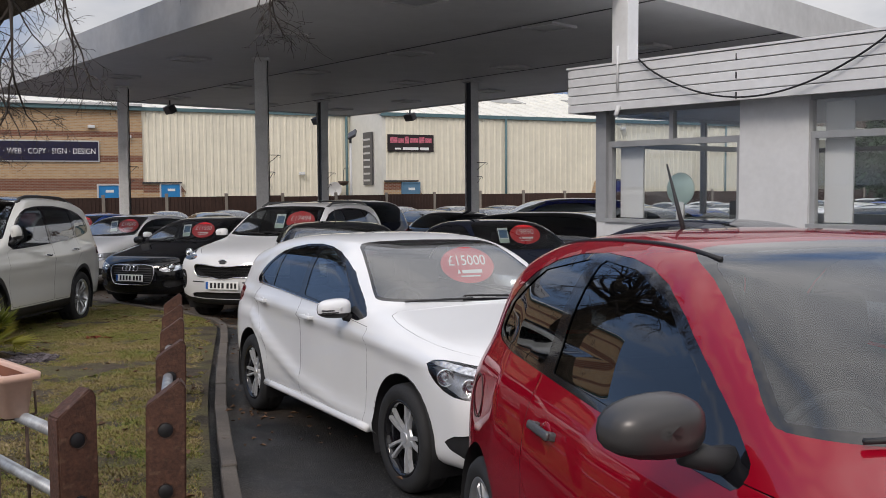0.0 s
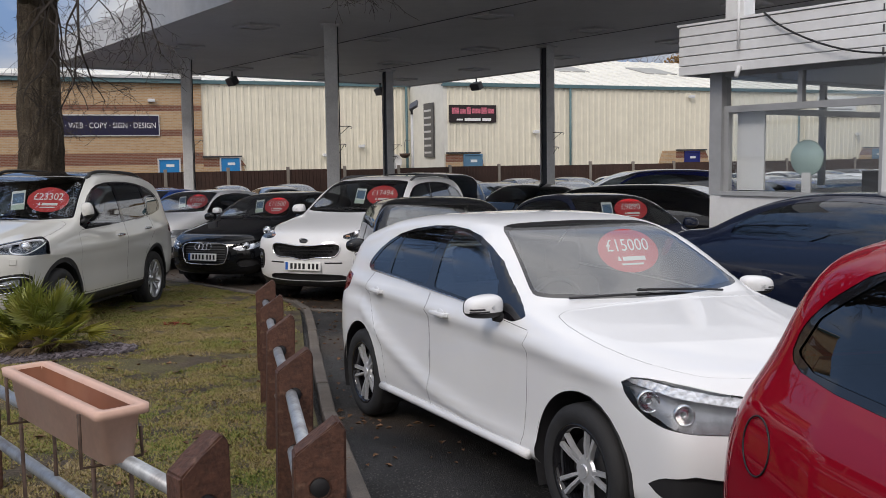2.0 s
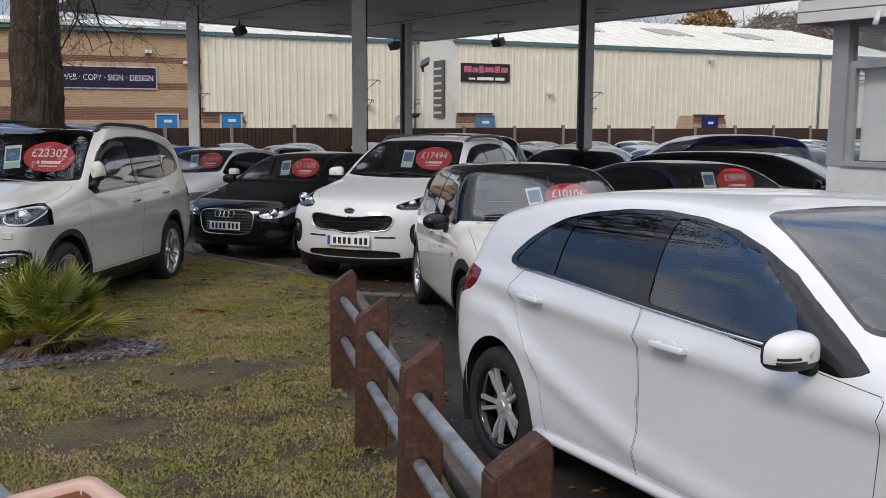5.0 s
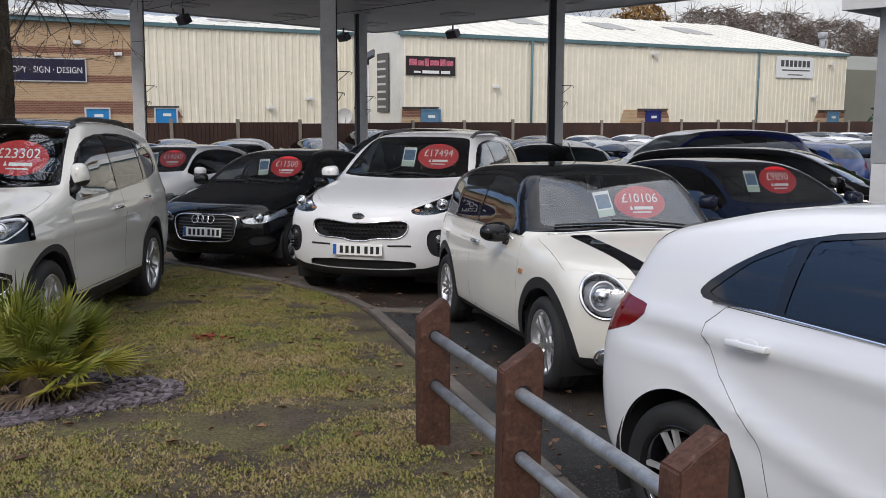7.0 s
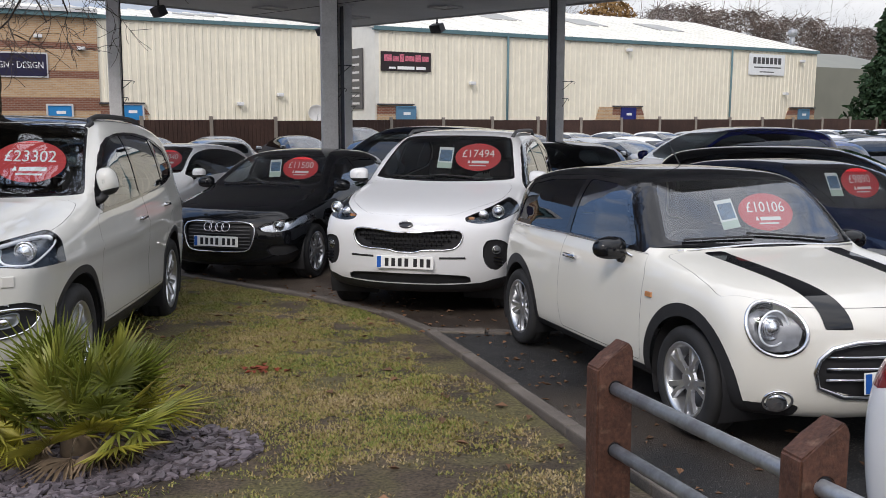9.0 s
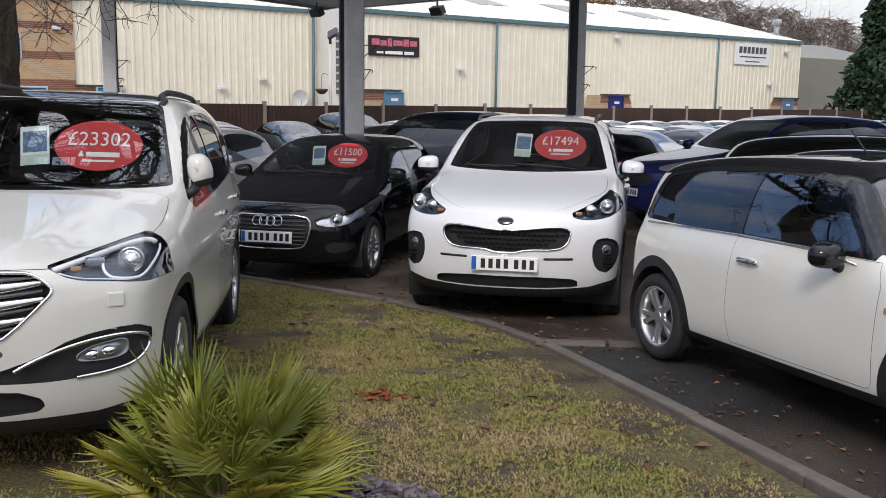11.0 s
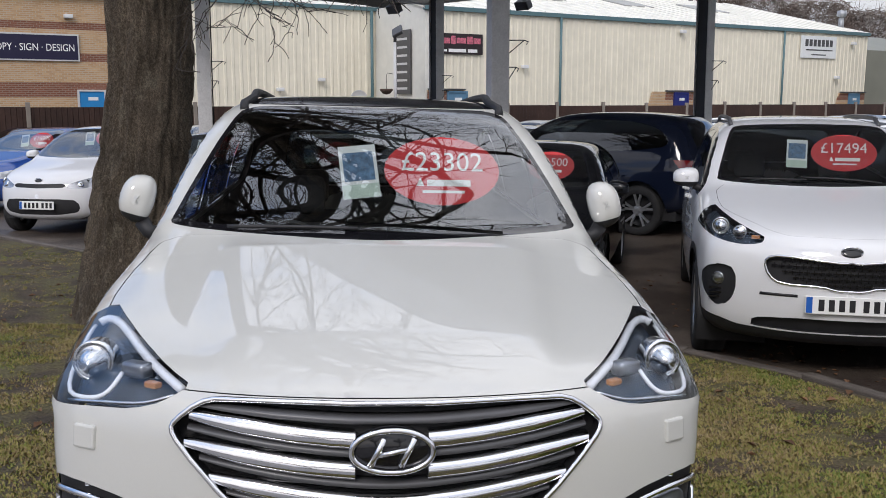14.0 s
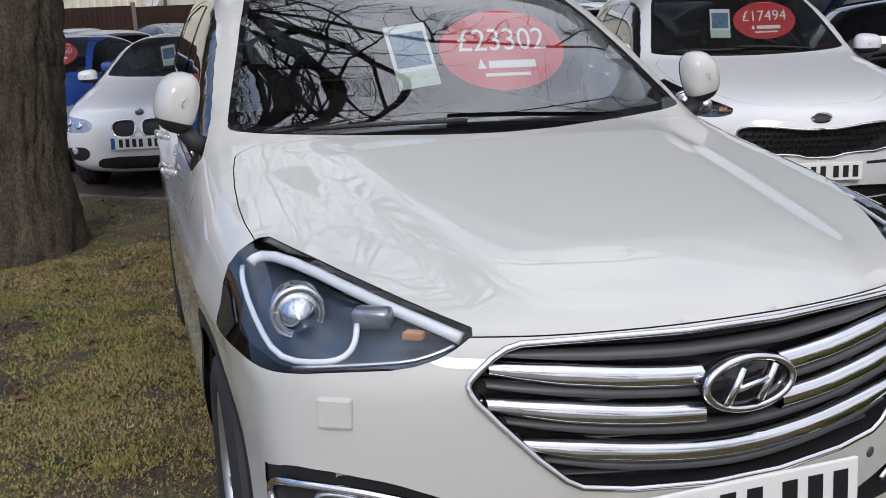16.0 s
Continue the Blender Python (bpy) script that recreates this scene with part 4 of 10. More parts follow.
# signs on the walls
s1 = thing("wall_sign", Matrix.Translation(along(W1, -18.75, 0.12)) @ W_ROT, "long navy sign board with white capital lettering", "sign")
bm = bmesh.new()
add_box(bm, 0, -0.04, 2.78, 5.5, 0.03, 3.82, 0.01)
part("sign_frame", bm, M["fascia"], s1, "pale sign frame")
bm = bmesh.new()
add_box(bm, 0.06, -0.052, 2.84, 5.44, -0.038, 3.76)
part("sign_board", bm, M["signnavy"], s1, "navy sign board")
text_mesh("sign_text", "PRINT · WEB · COPY · SIGN · DESIGN", 0.385, M["whiteink"], s1, Matrix.Translation((2.8, -0.058, 3.28)) @ Matrix.Rotation(radians(90), 4, "X"), 0.003, 0.80)
s2 = thing("wall_sign", Matrix.Translation(along(W2, 0.27, 0.08)) @ W_ROT, "black and pink shop sign on the cream wall", "sign")
bm = bmesh.new()
add_box(bm, 0, -0.03, 3.28, 2.65, 0.03, 4.16, 0.008)
part("sign_board", bm, M["signblack"], s2)
bars(s2, [(0.15, 3.72, 0.55, 4.02), (0.60, 3.72, 0.92, 3.96), (0.97, 3.70, 1.20, 4.05), (1.26, 3.74, 1.75, 3.98), (1.80, 3.72, 2.10, 4.04), (2.15, 3.74, 2.52, 3.98)], M["signpink"])
bars(s2, [(0.40, 3.38, 0.75, 3.47), (0.85, 3.36, 1.75, 3.50), (1.85, 3.36, 2.35, 3.50)], M["whiteink"])
s3 = thing("wall_sign", Matrix.Translation(along(W2, 24.9, 0.08)) @ W_ROT, "white sign board with thin dark lettering bars", "sign")
bm = bmesh.new()
add_box(bm, 0, -0.03, 3.68, 3.2, 0.03, 4.92, 0.008)
part("sign_board", bm, M["card"], s3)
bars(s3, [(0.35 + 0.37 * k, 4.34, 0.62 + 0.37 * k, 4.72) for k in range(7)], M["greytrim"])
bars(s3, [(0.45, 4.10, 2.85, 4.17), (0.95, 3.84, 2.25, 3.90)], M["greytrim"])
# tall list board on the return wall
rd = (r0 - r1).normalized()
mid = r1 + (r0 - r1) * 0.62
rot = Matrix.Rotation(math.atan2(rd.y, rd.x), 4, "Z")
s4 = thing("wall_sign", Matrix.Translation((mid.x - 0.05, mid.y - 0.02, 0)) @ rot, "tall dark list board with pale bars", "sign")
bm = bmesh.new()
add_box(bm, -0.62, -0.06, 1.55, 0.62, 0.0, 4.35, 0.01)
part("sign_board", bm, M["greytrim"], s4)
bars(s4, [(-0.55, 1.75 + 0.36 * k, 0.35, 1.85 + 0.36 * k) for k in range(7)], M["fascia"], -0.06)

# wall lamps and small fittings on the cladding
def wall_light(origin, k, z):
    t = thing("wall_light", Matrix.Translation(along(origin, k, 0.1)) @ W_ROT, "small white bulkhead light on the wall", "wall light", "wall lights")
    bm = bmesh.new()
    add_box(bm, -0.16, -0.22, z - 0.08, 0.16, 0.0, z + 0.08, 0.03)
    part("lamp_body", bm, M["whitewall"], t)


for o, k, z in ((W1, -13.6, 4.5), (W1, -11.9, 4.05), (W1, -2.9, 2.2), (W1, -4.9, 1.75), (W2, 5.2, 2.8), (W2, 15.3, 4.75), (W2, 29.6, 4.6), (W2, 28.2, 2.6)):
    wall_light(o, k, z)

# a lamp pole with a flower basket, and a satellite dish, behind the fence
pole = thing("lamp_post", Matrix.Translation((-4.5, 45.7, GZ)), "slim white lamp post with a dark floodlight head", "lamp post")
tube("pole", [(0, 0, 0), (0, 0, 3.62 - GZ)], [0.07, 0.055], M["fascia"], pole, "", 12)
tube("neck", [(0, 0, 3.60 - GZ), (0, 0, 3.84 - GZ)], 0.06, M["darksteel"], pole, "dark lamp neck", 10)
bm = bmesh.new()
add_box(bm, -0.22, -0.30, -0.07, 0.22, 0.30, 0.07, 0.03, Matrix.Translation((0.1, -0.05, 4.02 - GZ)) @ Matrix.Rotation(radians(30), 4, "X") @ Matrix.Rotation(radians(-32), 4, "Y"))
part("lamp_head", bm, M["darksteel"], pole, "flat dark floodlight head")
basket = thing("hanging_basket", Matrix.Translation((-4.86, 45.6, 1.72)), "dark hanging basket on the lamp post", "basket")
v, f = lathe([(0.0005, -0.20), (0.14, -0.17), (0.24, -0.06), (0.27, 0.02), (0.24, 0.03), (0.0005, 0.0)], 18, "z")
put("bowl", v, f, M["rust"], basket)
tube("hook", [(0.27, 0.0, 0.62), (0.05, 0.0, 0.66), (0.0, 0.0, 0.55), (0.0, 0.0, 0.02)], 0.014, M["darksteel"], basket, "dark steel hook", 6)
dish = thing("satellite_dish", Matrix.Translation((-5.95, 51.2, 1.34)) @ Matrix.Rotation(radians(12), 4, "Z"), "pale round satellite dish above the fence", "satellite dish")
v, f = lathe([(0.0005, 0.06), (0.2, 0.045), (0.36, 0.0), (0.40, -0.03), (0.41, -0.025), (0.36, 0.02), (0.0005, 0.085)], 28)
put("reflector", v, f, M["fascia"], dish)
tube("arm", [(0, 0.05, -0.38), (0, -0.30, -0.30), (0, -0.42, -0.05)], 0.016, M["greyframe"], dish, "thin receiver arm", 6)
tube("mast", [(0, 0.10, 0), (0, 0.55, -0.2)], 0.03, M["greyframe"], dish, "wall bracket", 8)

# brown timber fence with concrete posts in front of the buildings
FO = along(W2, 0, 6.0)
fence = thing("boundary_fence", Matrix.Identity(4), "long brown close-boarded fence with concrete posts", "fence")
bay = 2.4
v, f = [], []
for i in range(16):
    x0 = i * bay / 16
    for dx, y in ((0.0, 0.0), (0.135, -0.018)):
        v += [(x0 + dx + 0.004, y, 0), (x0 + dx + 0.004, y, 1)]
for i in range(31):
    f.append((2 * i, 2 * i + 2, 2 * i + 3, 2 * i + 1))
v += [(x, y + 0.03, z) for x, y, z in v[:2] + v[-2:]]
f.append((len(v) - 4, len(v) - 3, len(v) - 1, len(v) - 2))
panel_mesh = mesh_from("fence_panel", v, f, M["fence"], False)
bm = bmesh.new()
add_box(bm, -0.06, -0.06, 0, 0.06, 0.06, 1.0, 0.012)
post_mesh = bpy.data.meshes.new("fence_post")
bm.to_mesh(post_mesh)
bm.free()
post_mesh.materials.append(M["concrete"])
for i in range(-14, 22):
    q = FO + WD * (i * bay)
    for nm, me, h in (("fence_panel", panel_mesh, 1.90), ("fence_post", post_mesh, 2.02)):
        ob = new(nm, me)
        ob.parent = fence
        ob.matrix_basis = Matrix.Translation((q.x, q.y, GZ)) @ W_ROT @ Matrix.Diagonal((1, 1, h + random.uniform(-0.03, 0.03), 1))

# the dull green shed past the warehouse's end
shed = thing("far_shed", Matrix.Identity(4), "dull grey-green metal shed with a low pitched roof", "shed")
SO = along(W2, 33.5, -4.0)
slab("wall", SO, 0, 16, GZ, 4.6, 0, 0.2, M["cladgreen"], shed)
ribbed("wall_sheet", SO, 0, 16, GZ, 4.6, M["cladgreen"], shed)
a, b = along(SO, 0), along(SO, 0, -14)
v = [(a.x, a.y, GZ), (b.x, b.y, GZ), (b.x, b.y, 4.6), ((a.x + b.x) / 2, (a.y + b.y) / 2, 6.2), (a.x, a.y, 4.6)]
put("gable_wall", v + [(x + 0.1, y, z) for x, y, z in v], [(0, 1, 2, 3, 4), (9, 8, 7, 6, 5)], M["cladgreen"], shed, smooth=False)
c, d = along(SO, 16), along(SO, 16, -14)
v = [(a.x, a.y, 4.6), (c.x, c.y, 4.6), ((c.x + d.x) / 2, (c.y + d.y) / 2, 6.2), ((a.x + b.x) / 2, (a.y + b.y) / 2, 6.2), (b.x, b.y, 4.6), (d.x, d.y, 4.6)]
put("roof", v + [(x, y, z - 0.1) for x, y, z in v], [(0, 1, 2, 3), (3, 2, 5, 4), (0, 6, 7, 1), (6, 9, 8, 7)], M["cladgreen"], shed, smooth=False)

# canopy lights let into the soffit and two floodlights under it
def soffit_light(x, y):
    t = thing("canopy_light", Matrix.Translation((x, y, CZ)) @ Matrix.Rotation(radians(45), 4, "Z"), "square recessed canopy light fitting", "ceiling light", "canopy lights")
    bm = bmesh.new()
    for x0, y0, x1, y1 in ((-0.36, -0.36, 0.36, -0.28), (-0.36, 0.28, 0.36, 0.36), (-0.36, -0.28, -0.28, 0.28), (0.28, -0.28, 0.36, 0.28)):
        add_box(bm, x0, y0, -0.05, x1, y1, -0.003)
    part("frame", bm, M["fascia"], t)
    bm = bmesh.new()
    add_box(bm, -0.28, -0.28, -0.03, 0.28, 0.28, -0.004)
    part("diffuser", bm, M["greyframe"], t, "unlit grey diffuser")


for i in range(4):
    for j in range(5):
        p = cleft + (cnear - cleft) * ((j + 0.55) / 5.2) + (cfar - cleft) * ((i + 0.5) / 4.1)
        soffit_light(p.x, p.y)
for px in ((-9.0, 30.9), (-1.2, 35.0), (-4.9, 36.6)):
    t = thing("floodlight", Matrix.Translation((px[0], px[1], CZ - 0.3)) @ Matrix.Rotation(radians(-50), 4, "Z"), "black floodlight hanging under the canopy", "floodlight", "canopy floodlights")
    bm = bmesh.new()
    add_box(bm, -0.24, -0.12, -0.14, 0.24, 0.12, 0.12, 0.03, Matrix.Rotation(radians(28), 4, "X"))
    part("lamp_body", bm, M["darksteel"], t)
    bm = bmesh.new()
    add_box(bm, -0.02, -0.02, 0.1, 0.02, 0.02, 0.30)
    part("bracket", bm, M["darksteel"], t)
# seams across the soffit
for s_ in (0.34, 0.67):
    a, b = cleft + (cfar - cleft) * s_, cnear + (cright - cnear) * s_
    d = (b - a).normalized()
    w = Vector((d.y, -d.x, 0)) * 0.02
    prism("soffit_joint", [(p.x, p.y) for p in (a + w, b + w, b - w, a - w)], CZ - 0.012, CZ - 0.003, M["darksteel"], canopy)

# ---- the kiosk ----
E1, E2V = Vector((0.66, -0.75, 0)).normalized(), Vector((0.75, 0.66, 0)).normalized()
KM = Matrix((E1, E2V, Vector((0, 0, 1)))).transposed().to_4x4()
KM.translation = (2.33, 13.27, 0)
kiosk = thing("kiosk", KM, "white boarded sales kiosk with large grey-framed windows", "kiosk")
KL, KD = 9.0, 5.0


KZ = ground_z(13.0)

def kbox(name, x0, y0, z0, x1, y1, z1, material, label="", bevel=0.0, parent=None):
    return box(name, x0, y0, z0, x1, y1, z1, M[material], parent or kiosk, label, bevel)


kbox("low_wall", -0.08, -0.10, KZ, KL, 0.10, 0.97, "whitewall")
kbox("low_wall", -0.08, 0.10, KZ, 0.12, KD, 0.97, "whitewall")
kbox("low_wall", -0.08, KD, KZ, KL, KD + 0.2, 0.97, "whitewall")
kbox("floor_slab", 0.12, 0.10, KZ, KL, KD, KZ + 0.1, "greyframe")
kbox("roof_slab", -0.30, -0.35, 2.62, KL + 0.2, KD + 0.4, 3.02, "whitewall")
kbox("soffit_board", -0.29, -0.34, 2.55, KL + 0.2, KD + 0.4, 2.615, "greyframe")
for i in range(5):
    z0 = 2.50 + i * 0.122
    kbox("fascia_board", -0.32, -0.40 - 0.004 * i, z0, KL + 0.2, -0.352, z0 + 0.112, "whitepvc", bevel=0.006)
    kbox("fascia_board", -0.36, -0.40, z0, -0.302, KD + 0.4, z0 + 0.112, "whitepvc", bevel=0.006)
kbox("fascia_backing", -0.315, -0.37, 2.50, KL + 0.2, -0.354, 3.11, "greyframe")
kbox("fascia_cap", -0.37, -0.43, 3.112, KL + 0.2, -0.34, 3.14, "whitepvc")
for x in (2.3, 4.5):
    for z0 in (2.52, 2.76, 2.98):
        kbox("board_joint", x, -0.425, z0, x + 0.012, -0.399, z0 + 0.08, "darksteel")
kbox("corner_post", -0.09, -0.11, 0.97, 0.09, 0.09, 2.55, "greyframe")
kbox("corner_post", -0.09, KD, 0.97, 0.09, KD + 0.18, 2.55, "greyframe")
kbox("wall_panel", 2.17, -0.09, 0.97, 3.07, 0.09, 2.55, "whitewall")
for x0, x1 in ((0.09, 2.17), (3.07, 5.2), (5.2, 7.3)):
    kbox("transom", x0, -0.05, 2.02, x1, 0.05, 2.10, "greyframe")
    kbox("head_frame", x0, -0.05, 2.47, x1, 0.05, 2.55, "greyframe")
    kbox("window_sill", x0, -0.14, 0.97, x1, 0.06, 1.02, "greyframe")
    kbox("mullion", x0 + 0.0, -0.045, 1.02, x0 + 0.06, 0.045, 2.02, "greyframe")
    kbox("mullion", x1 - 0.06, -0.045, 1.02, x1, 0.045, 2.02, "greyframe")
    kbox("mullion", (x0 + x1) / 2 - 0.03, -0.045, 2.10, (x0 + x1) / 2 + 0.03, 0.045, 2.47, "greyframe")
    p = kbox("window_pane", x0 + 0.06, -0.006, 1.02, x1 - 0.06, 0.006, 2.02, "pane")
    p.visible_shadow = False
    for a_, b_ in ((x0, (x0 + x1) / 2 - 0.03), ((x0 + x1) / 2 + 0.03, x1)):
        p = kbox("window_pane", a_, -0.006, 2.10, b_, 0.006, 2.47, "pane")
        p.visible_shadow = False
for y0, y1 in ((0.09, 2.5), (2.5, KD)):
    kbox("transom", -0.05, y0, 2.02, 0.05, y1, 2.10, "greyframe")
    kbox("mullion", -0.045, y1 - 0.06, 1.02, 0.045, y1, 2.47, "greyframe")
    kbox("window_pane", -0.006, y0, 1.02, 0.006, y1 - 0.06, 2.02, "pane").visible_shadow = False
    kbox("window_pane", -0.006, y0, 2.10, 0.006, y1 - 0.06, 2.47, "pane").visible_shadow = False
for x0, x1 in ((0.09, 1.9), (1.9, 3.7), (3.7, 5.6), (5.6, 7.4)):
    kbox("transom", x0, KD + 0.04, 2.02, x1, KD + 0.14, 2.10, "darksteel")
    kbox("mullion", x1 - 0.08, KD + 0.045, 1.02, x1, KD + 0.135, 2.47, "darksteel")
    kbox("window_pane", x0, KD + 0.09, 1.02, x1 - 0.08, KD + 0.10, 2.02, "pane").visible_shadow = False
kbox("end_wall", 7.4, 0.1, KZ, 7.6, KD, 2.55, "whitewall")
kbox("blind", 0.16, 0.14, 1.03, 0.55, 0.17, 2.02, "whitewall", "white vertical blind drawn aside")
kbox("blind", 3.16, 0.14, 1.03, 3.5, 0.17, 2.45, "whitewall", "white vertical blind drawn aside")
kbox("inner_post", 1.45, 2.2, KZ, 1.62, 2.37, 2.55, "darksteel")
# things inside the window
tbl = thing("desk", KM @ Matrix.Translation((2.6, 1.6, KZ + 0.1)), "grey office desk with a box file on it", "desk")
bm = bmesh.new()
add_box(bm, -0.7, -0.35, 0.70, 0.7, 0.35, 0.74, 0.006)
part("desk_top", bm, M["greyframe"], tbl)
for x in (-0.64, 0.64):
    bm = bmesh.new()
    add_box(bm, x - 0.03, -0.3, 0, x + 0.03, 0.3, 0.70)
    part("desk_leg", bm, M["darksteel"], tbl)
cab = thing("filing_cabinet", KM @ Matrix.Translation((1.55, 1.2, KZ + 0.1)), "grey metal cabinet behind the window", "cabinet")
bm = bmesh.new()
add_box(bm, -0.18, -0.2, 0, 0.18, 0.2, 1.55, 0.01)
part("cabinet_body", bm, M["greytrim"], cab)
dsc = thing("round_sign", KM @ Matrix.Translation((0.97, 0.42, 0)), "pale green round sign on a white stand in the window", "sign")
v, f = lathe([(0.0005, 0.012), (0.215, 0.012), (0.225, 0.0), (0.215, -0.012), (0.0005, -0.012)], 32)
M["palegreen"] = mat("pale_green_board", (0.42, 0.56, 0.54), 0.5, vary=0.04)
put("disc", [(x, y, z + 1.43) for x, y, z in v], f, M["palegreen"], dsc)
bm = bmesh.new()
add_box(bm, -0.06, -0.015, KZ + 0.1, 0.06, 0.015, 1.25)
part("stand", bm, M["whitewall"], dsc)
# column on the kiosk roof, cable and bracket
c5 = thing("canopy_column", Matrix.Translation((2.72, 13.9, 3.02)) @ Matrix.Rotation(radians(45), 4, "Z"), "white painted canopy column rising through the kiosk roof", "column", "canopy columns")
bm = bmesh.new()
add_box(bm, -0.14, -0.14, 0, 0.14, 0.14, CZ - 3.02, 0.01)
part("column_shaft", bm, M["whitewall"], c5)
cab = []
for t in np.linspace(0, 1, 24):
    x = 0.9 + t * 3.3
    cab.append(KM @ Vector((x, -0.46 - 0.05 * math.sin(math.pi * t), 3.14 - 0.62 * math.sin(math.pi * min(t * 1.0, 1)) ** 0.8)))
tagged(tube("loose_cable", cab, 0.012, M["ink"], None, "", 6), "black cable drooping across the white fascia boards", "cable")
br = thing("aerial_bracket", KM @ Matrix.Translation((0.55, -0.45, 0)), "white bracket standing on the kiosk fascia", "bracket")
tube("upright", [(0, 0, 2.75), (0, 0, 3.35)], 0.018, M["whitepvc"], br)
tube("foot", [(0, -0.03, 2.42), (0, 0.03, 2.55)], 0.03, M["whitepvc"], br)


# ---- car parts ----
WHEELS = {}
M["bicolour"] = mat("machined_alloy", (0.62, 0.63, 0.65), 0.38, 0.55, vary=0.1, scale=20)
M["mirrorgrey"] = mat("grey_mirror_cap", (0.075, 0.072, 0.072), 0.33, 0.5, vary=0.05)


def wheel_meshes(R, width, style):
    """Tyre, rim barrel and spoke face of a wheel that turns about y, its outer face towards +y."""
    key = (R, width, style)
    if key in WHEELS:
        return WHEELS[key]
    r = R * (0.70 if style != "small" else 0.66)
    h = width / 2
    tyre = lathe([(r - 0.01, -h * 0.8), (r + 0.005, -h * 0.95), ((r + R) / 2, -h * 1.04), (R - 0.02, -h * 0.95), (R - 0.004, -h * 0.75), (R, -h * 0.4), (R - 0.006, -h * 0.33), (R, -h * 0.28),
                  (R, h * 0.28), (R - 0.006, h * 0.33), (R, h * 0.4), (R - 0.004, h * 0.75), (R - 0.02, h * 0.95), ((r + R) / 2, h * 1.04), (r + 0.005, h * 0.95), (r - 0.01, h * 0.8)], 48)
    tyre = mesh_from("tyre", *tyre, M["rubber"])
    barrel = lathe([(r + 0.004, h * 0.86), (r + 0.008, h * 0.93), (r - 0.010, h * 0.93), (r - 0.022, h * 0.80), (r - 0.03, 0.0), (r - 0.03, -h * 0.7), (0.08, -h * 0.7)], 48)
    barrel = mesh_from("rim", *barrel, M["gloss"] if style == "bicolour" else M["alloy"])
    disc = lathe([(0.0, h * 0.12), (r * 0.72, h * 0.12), (r * 0.72, h * 0.02), (0.0, h * 0.02)], 32)
    disc = mesh_from("brake_disc", *disc, M["plastic"] if style == "bicolour" else M["greytrim"])
    bm = bmesh.new()
    n = {"ten": 5, "five": 5, "small": 7, "black": 6, "six": 6}.get(style, 5)

    def spoke(a, w0, w1, twist=0.0, r0=0.045, r1=r - 0.012, y0=0.62, y1=0.80):
        ring = []
        for rr, ww, yy, th in ((r0, w0, y0, 0.028), ((r0 + r1) / 2, (w0 + w1) / 2, (y0 + y1) / 2 + 0.05, 0.022), (r1, w1, y1, 0.02)):
            aa = a + twist * (rr - r0) / (r1 - r0)
            c, s = math.cos(aa), math.sin(aa)
            pts = [(-ww, h * yy - th), (-ww * 0.75, h * yy), (ww * 0.75, h * yy), (ww, h * yy - th)]
            ring.append([bm.verts.new((rr * c - p * s, q, rr * s + p * c)) for p, q in pts])
        for A, B in zip(ring, ring[1:]):
            for k in range(3):
                bm.faces.new((A[k], A[k + 1], B[k + 1], B[k]))
    for k in range(n):
        a = 2 * math.pi * k / n + 0.3
        if style in ("ten", "black"):
            spoke(a - 0.17, 0.016, 0.020, -0.06)
            spoke(a + 0.17, 0.016, 0.020, 0.06)
        elif style == "small":
            spoke(a, 0.020, 0.026, 0.12)
        elif style == "bicolour":
            spoke(a - 0.19, 0.009, 0.013, 0.02)
            spoke(a + 0.19, 0.009, 0.013, -0.02)
        else:
            spoke(a - 0.10, 0.015, 0.019, -0.10)
            spoke(a + 0.10, 0.015, 0.019, 0.10)
    face = bpy.data.meshes.new("spoke_face")
    hub = lathe([(0.0, h * 0.72), (0.030, h * 0.72), (0.034, h * 0.66), (0.065, h * 0.62), (0.075, h * 0.5)], 24)
    base = len(bm.verts)
    hv = [bm.verts.new(v) for v in hub[0]]
    for f in hub[1]:
        if len({hub[0][i] for i in f}) > 2:
            try:
                bm.faces.new([hv[i] for i in f])
            except ValueError:
                pass
    bmesh.ops.remove_doubles(bm, verts=bm.verts, dist=0.0004)
    for f in bm.faces:
        if f.normal.y < 0 and abs(f.normal.y) > 0.3:
            f.normal_flip()
    bm.to_mesh(face)
    bm.free()
    face.materials.append(M["bicolour"] if style == "bicolour" else M["alloy"])
    WHEELS[key] = (tyre, barrel, disc, face)
    return WHEELS[key]


def add_wheel(car, x, y, R, width, style, turn=0.0):
    tyre, barrel, disc, face = wheel_meshes(R, width, style)
    w = new("wheel", tyre)
    w.parent = car
    w.matrix_basis = Matrix.Translation((x, y, R)) @ Matrix.Rotation(radians(turn if y > 0 else 180 + turn), 4, "Z") @ Matrix.Rotation(radians(37 * (x + 2)), 4, "Y")
    for nm, me, lab in (("rim", barrel, "alloy wheel rim"), ("brake_disc", disc, "dull steel brake disc"), ("spoke_face", face, "silver alloy spokes")):
        ob = new(nm, me)
        ob.parent = w
        tagged(ob, lab)
    tagged(w, "black rubber tyre")
    return w


def ribbon_ring(name, P2, place, radius, material, parent, label="", sides=6):
    """A thin bead along a closed outline; place maps the outline's points into the car's space."""
    pts = [place(*p) for p in P2]
    return tube(name, pts, radius, material, parent, label, sides, closed=True)


SEAT = {}


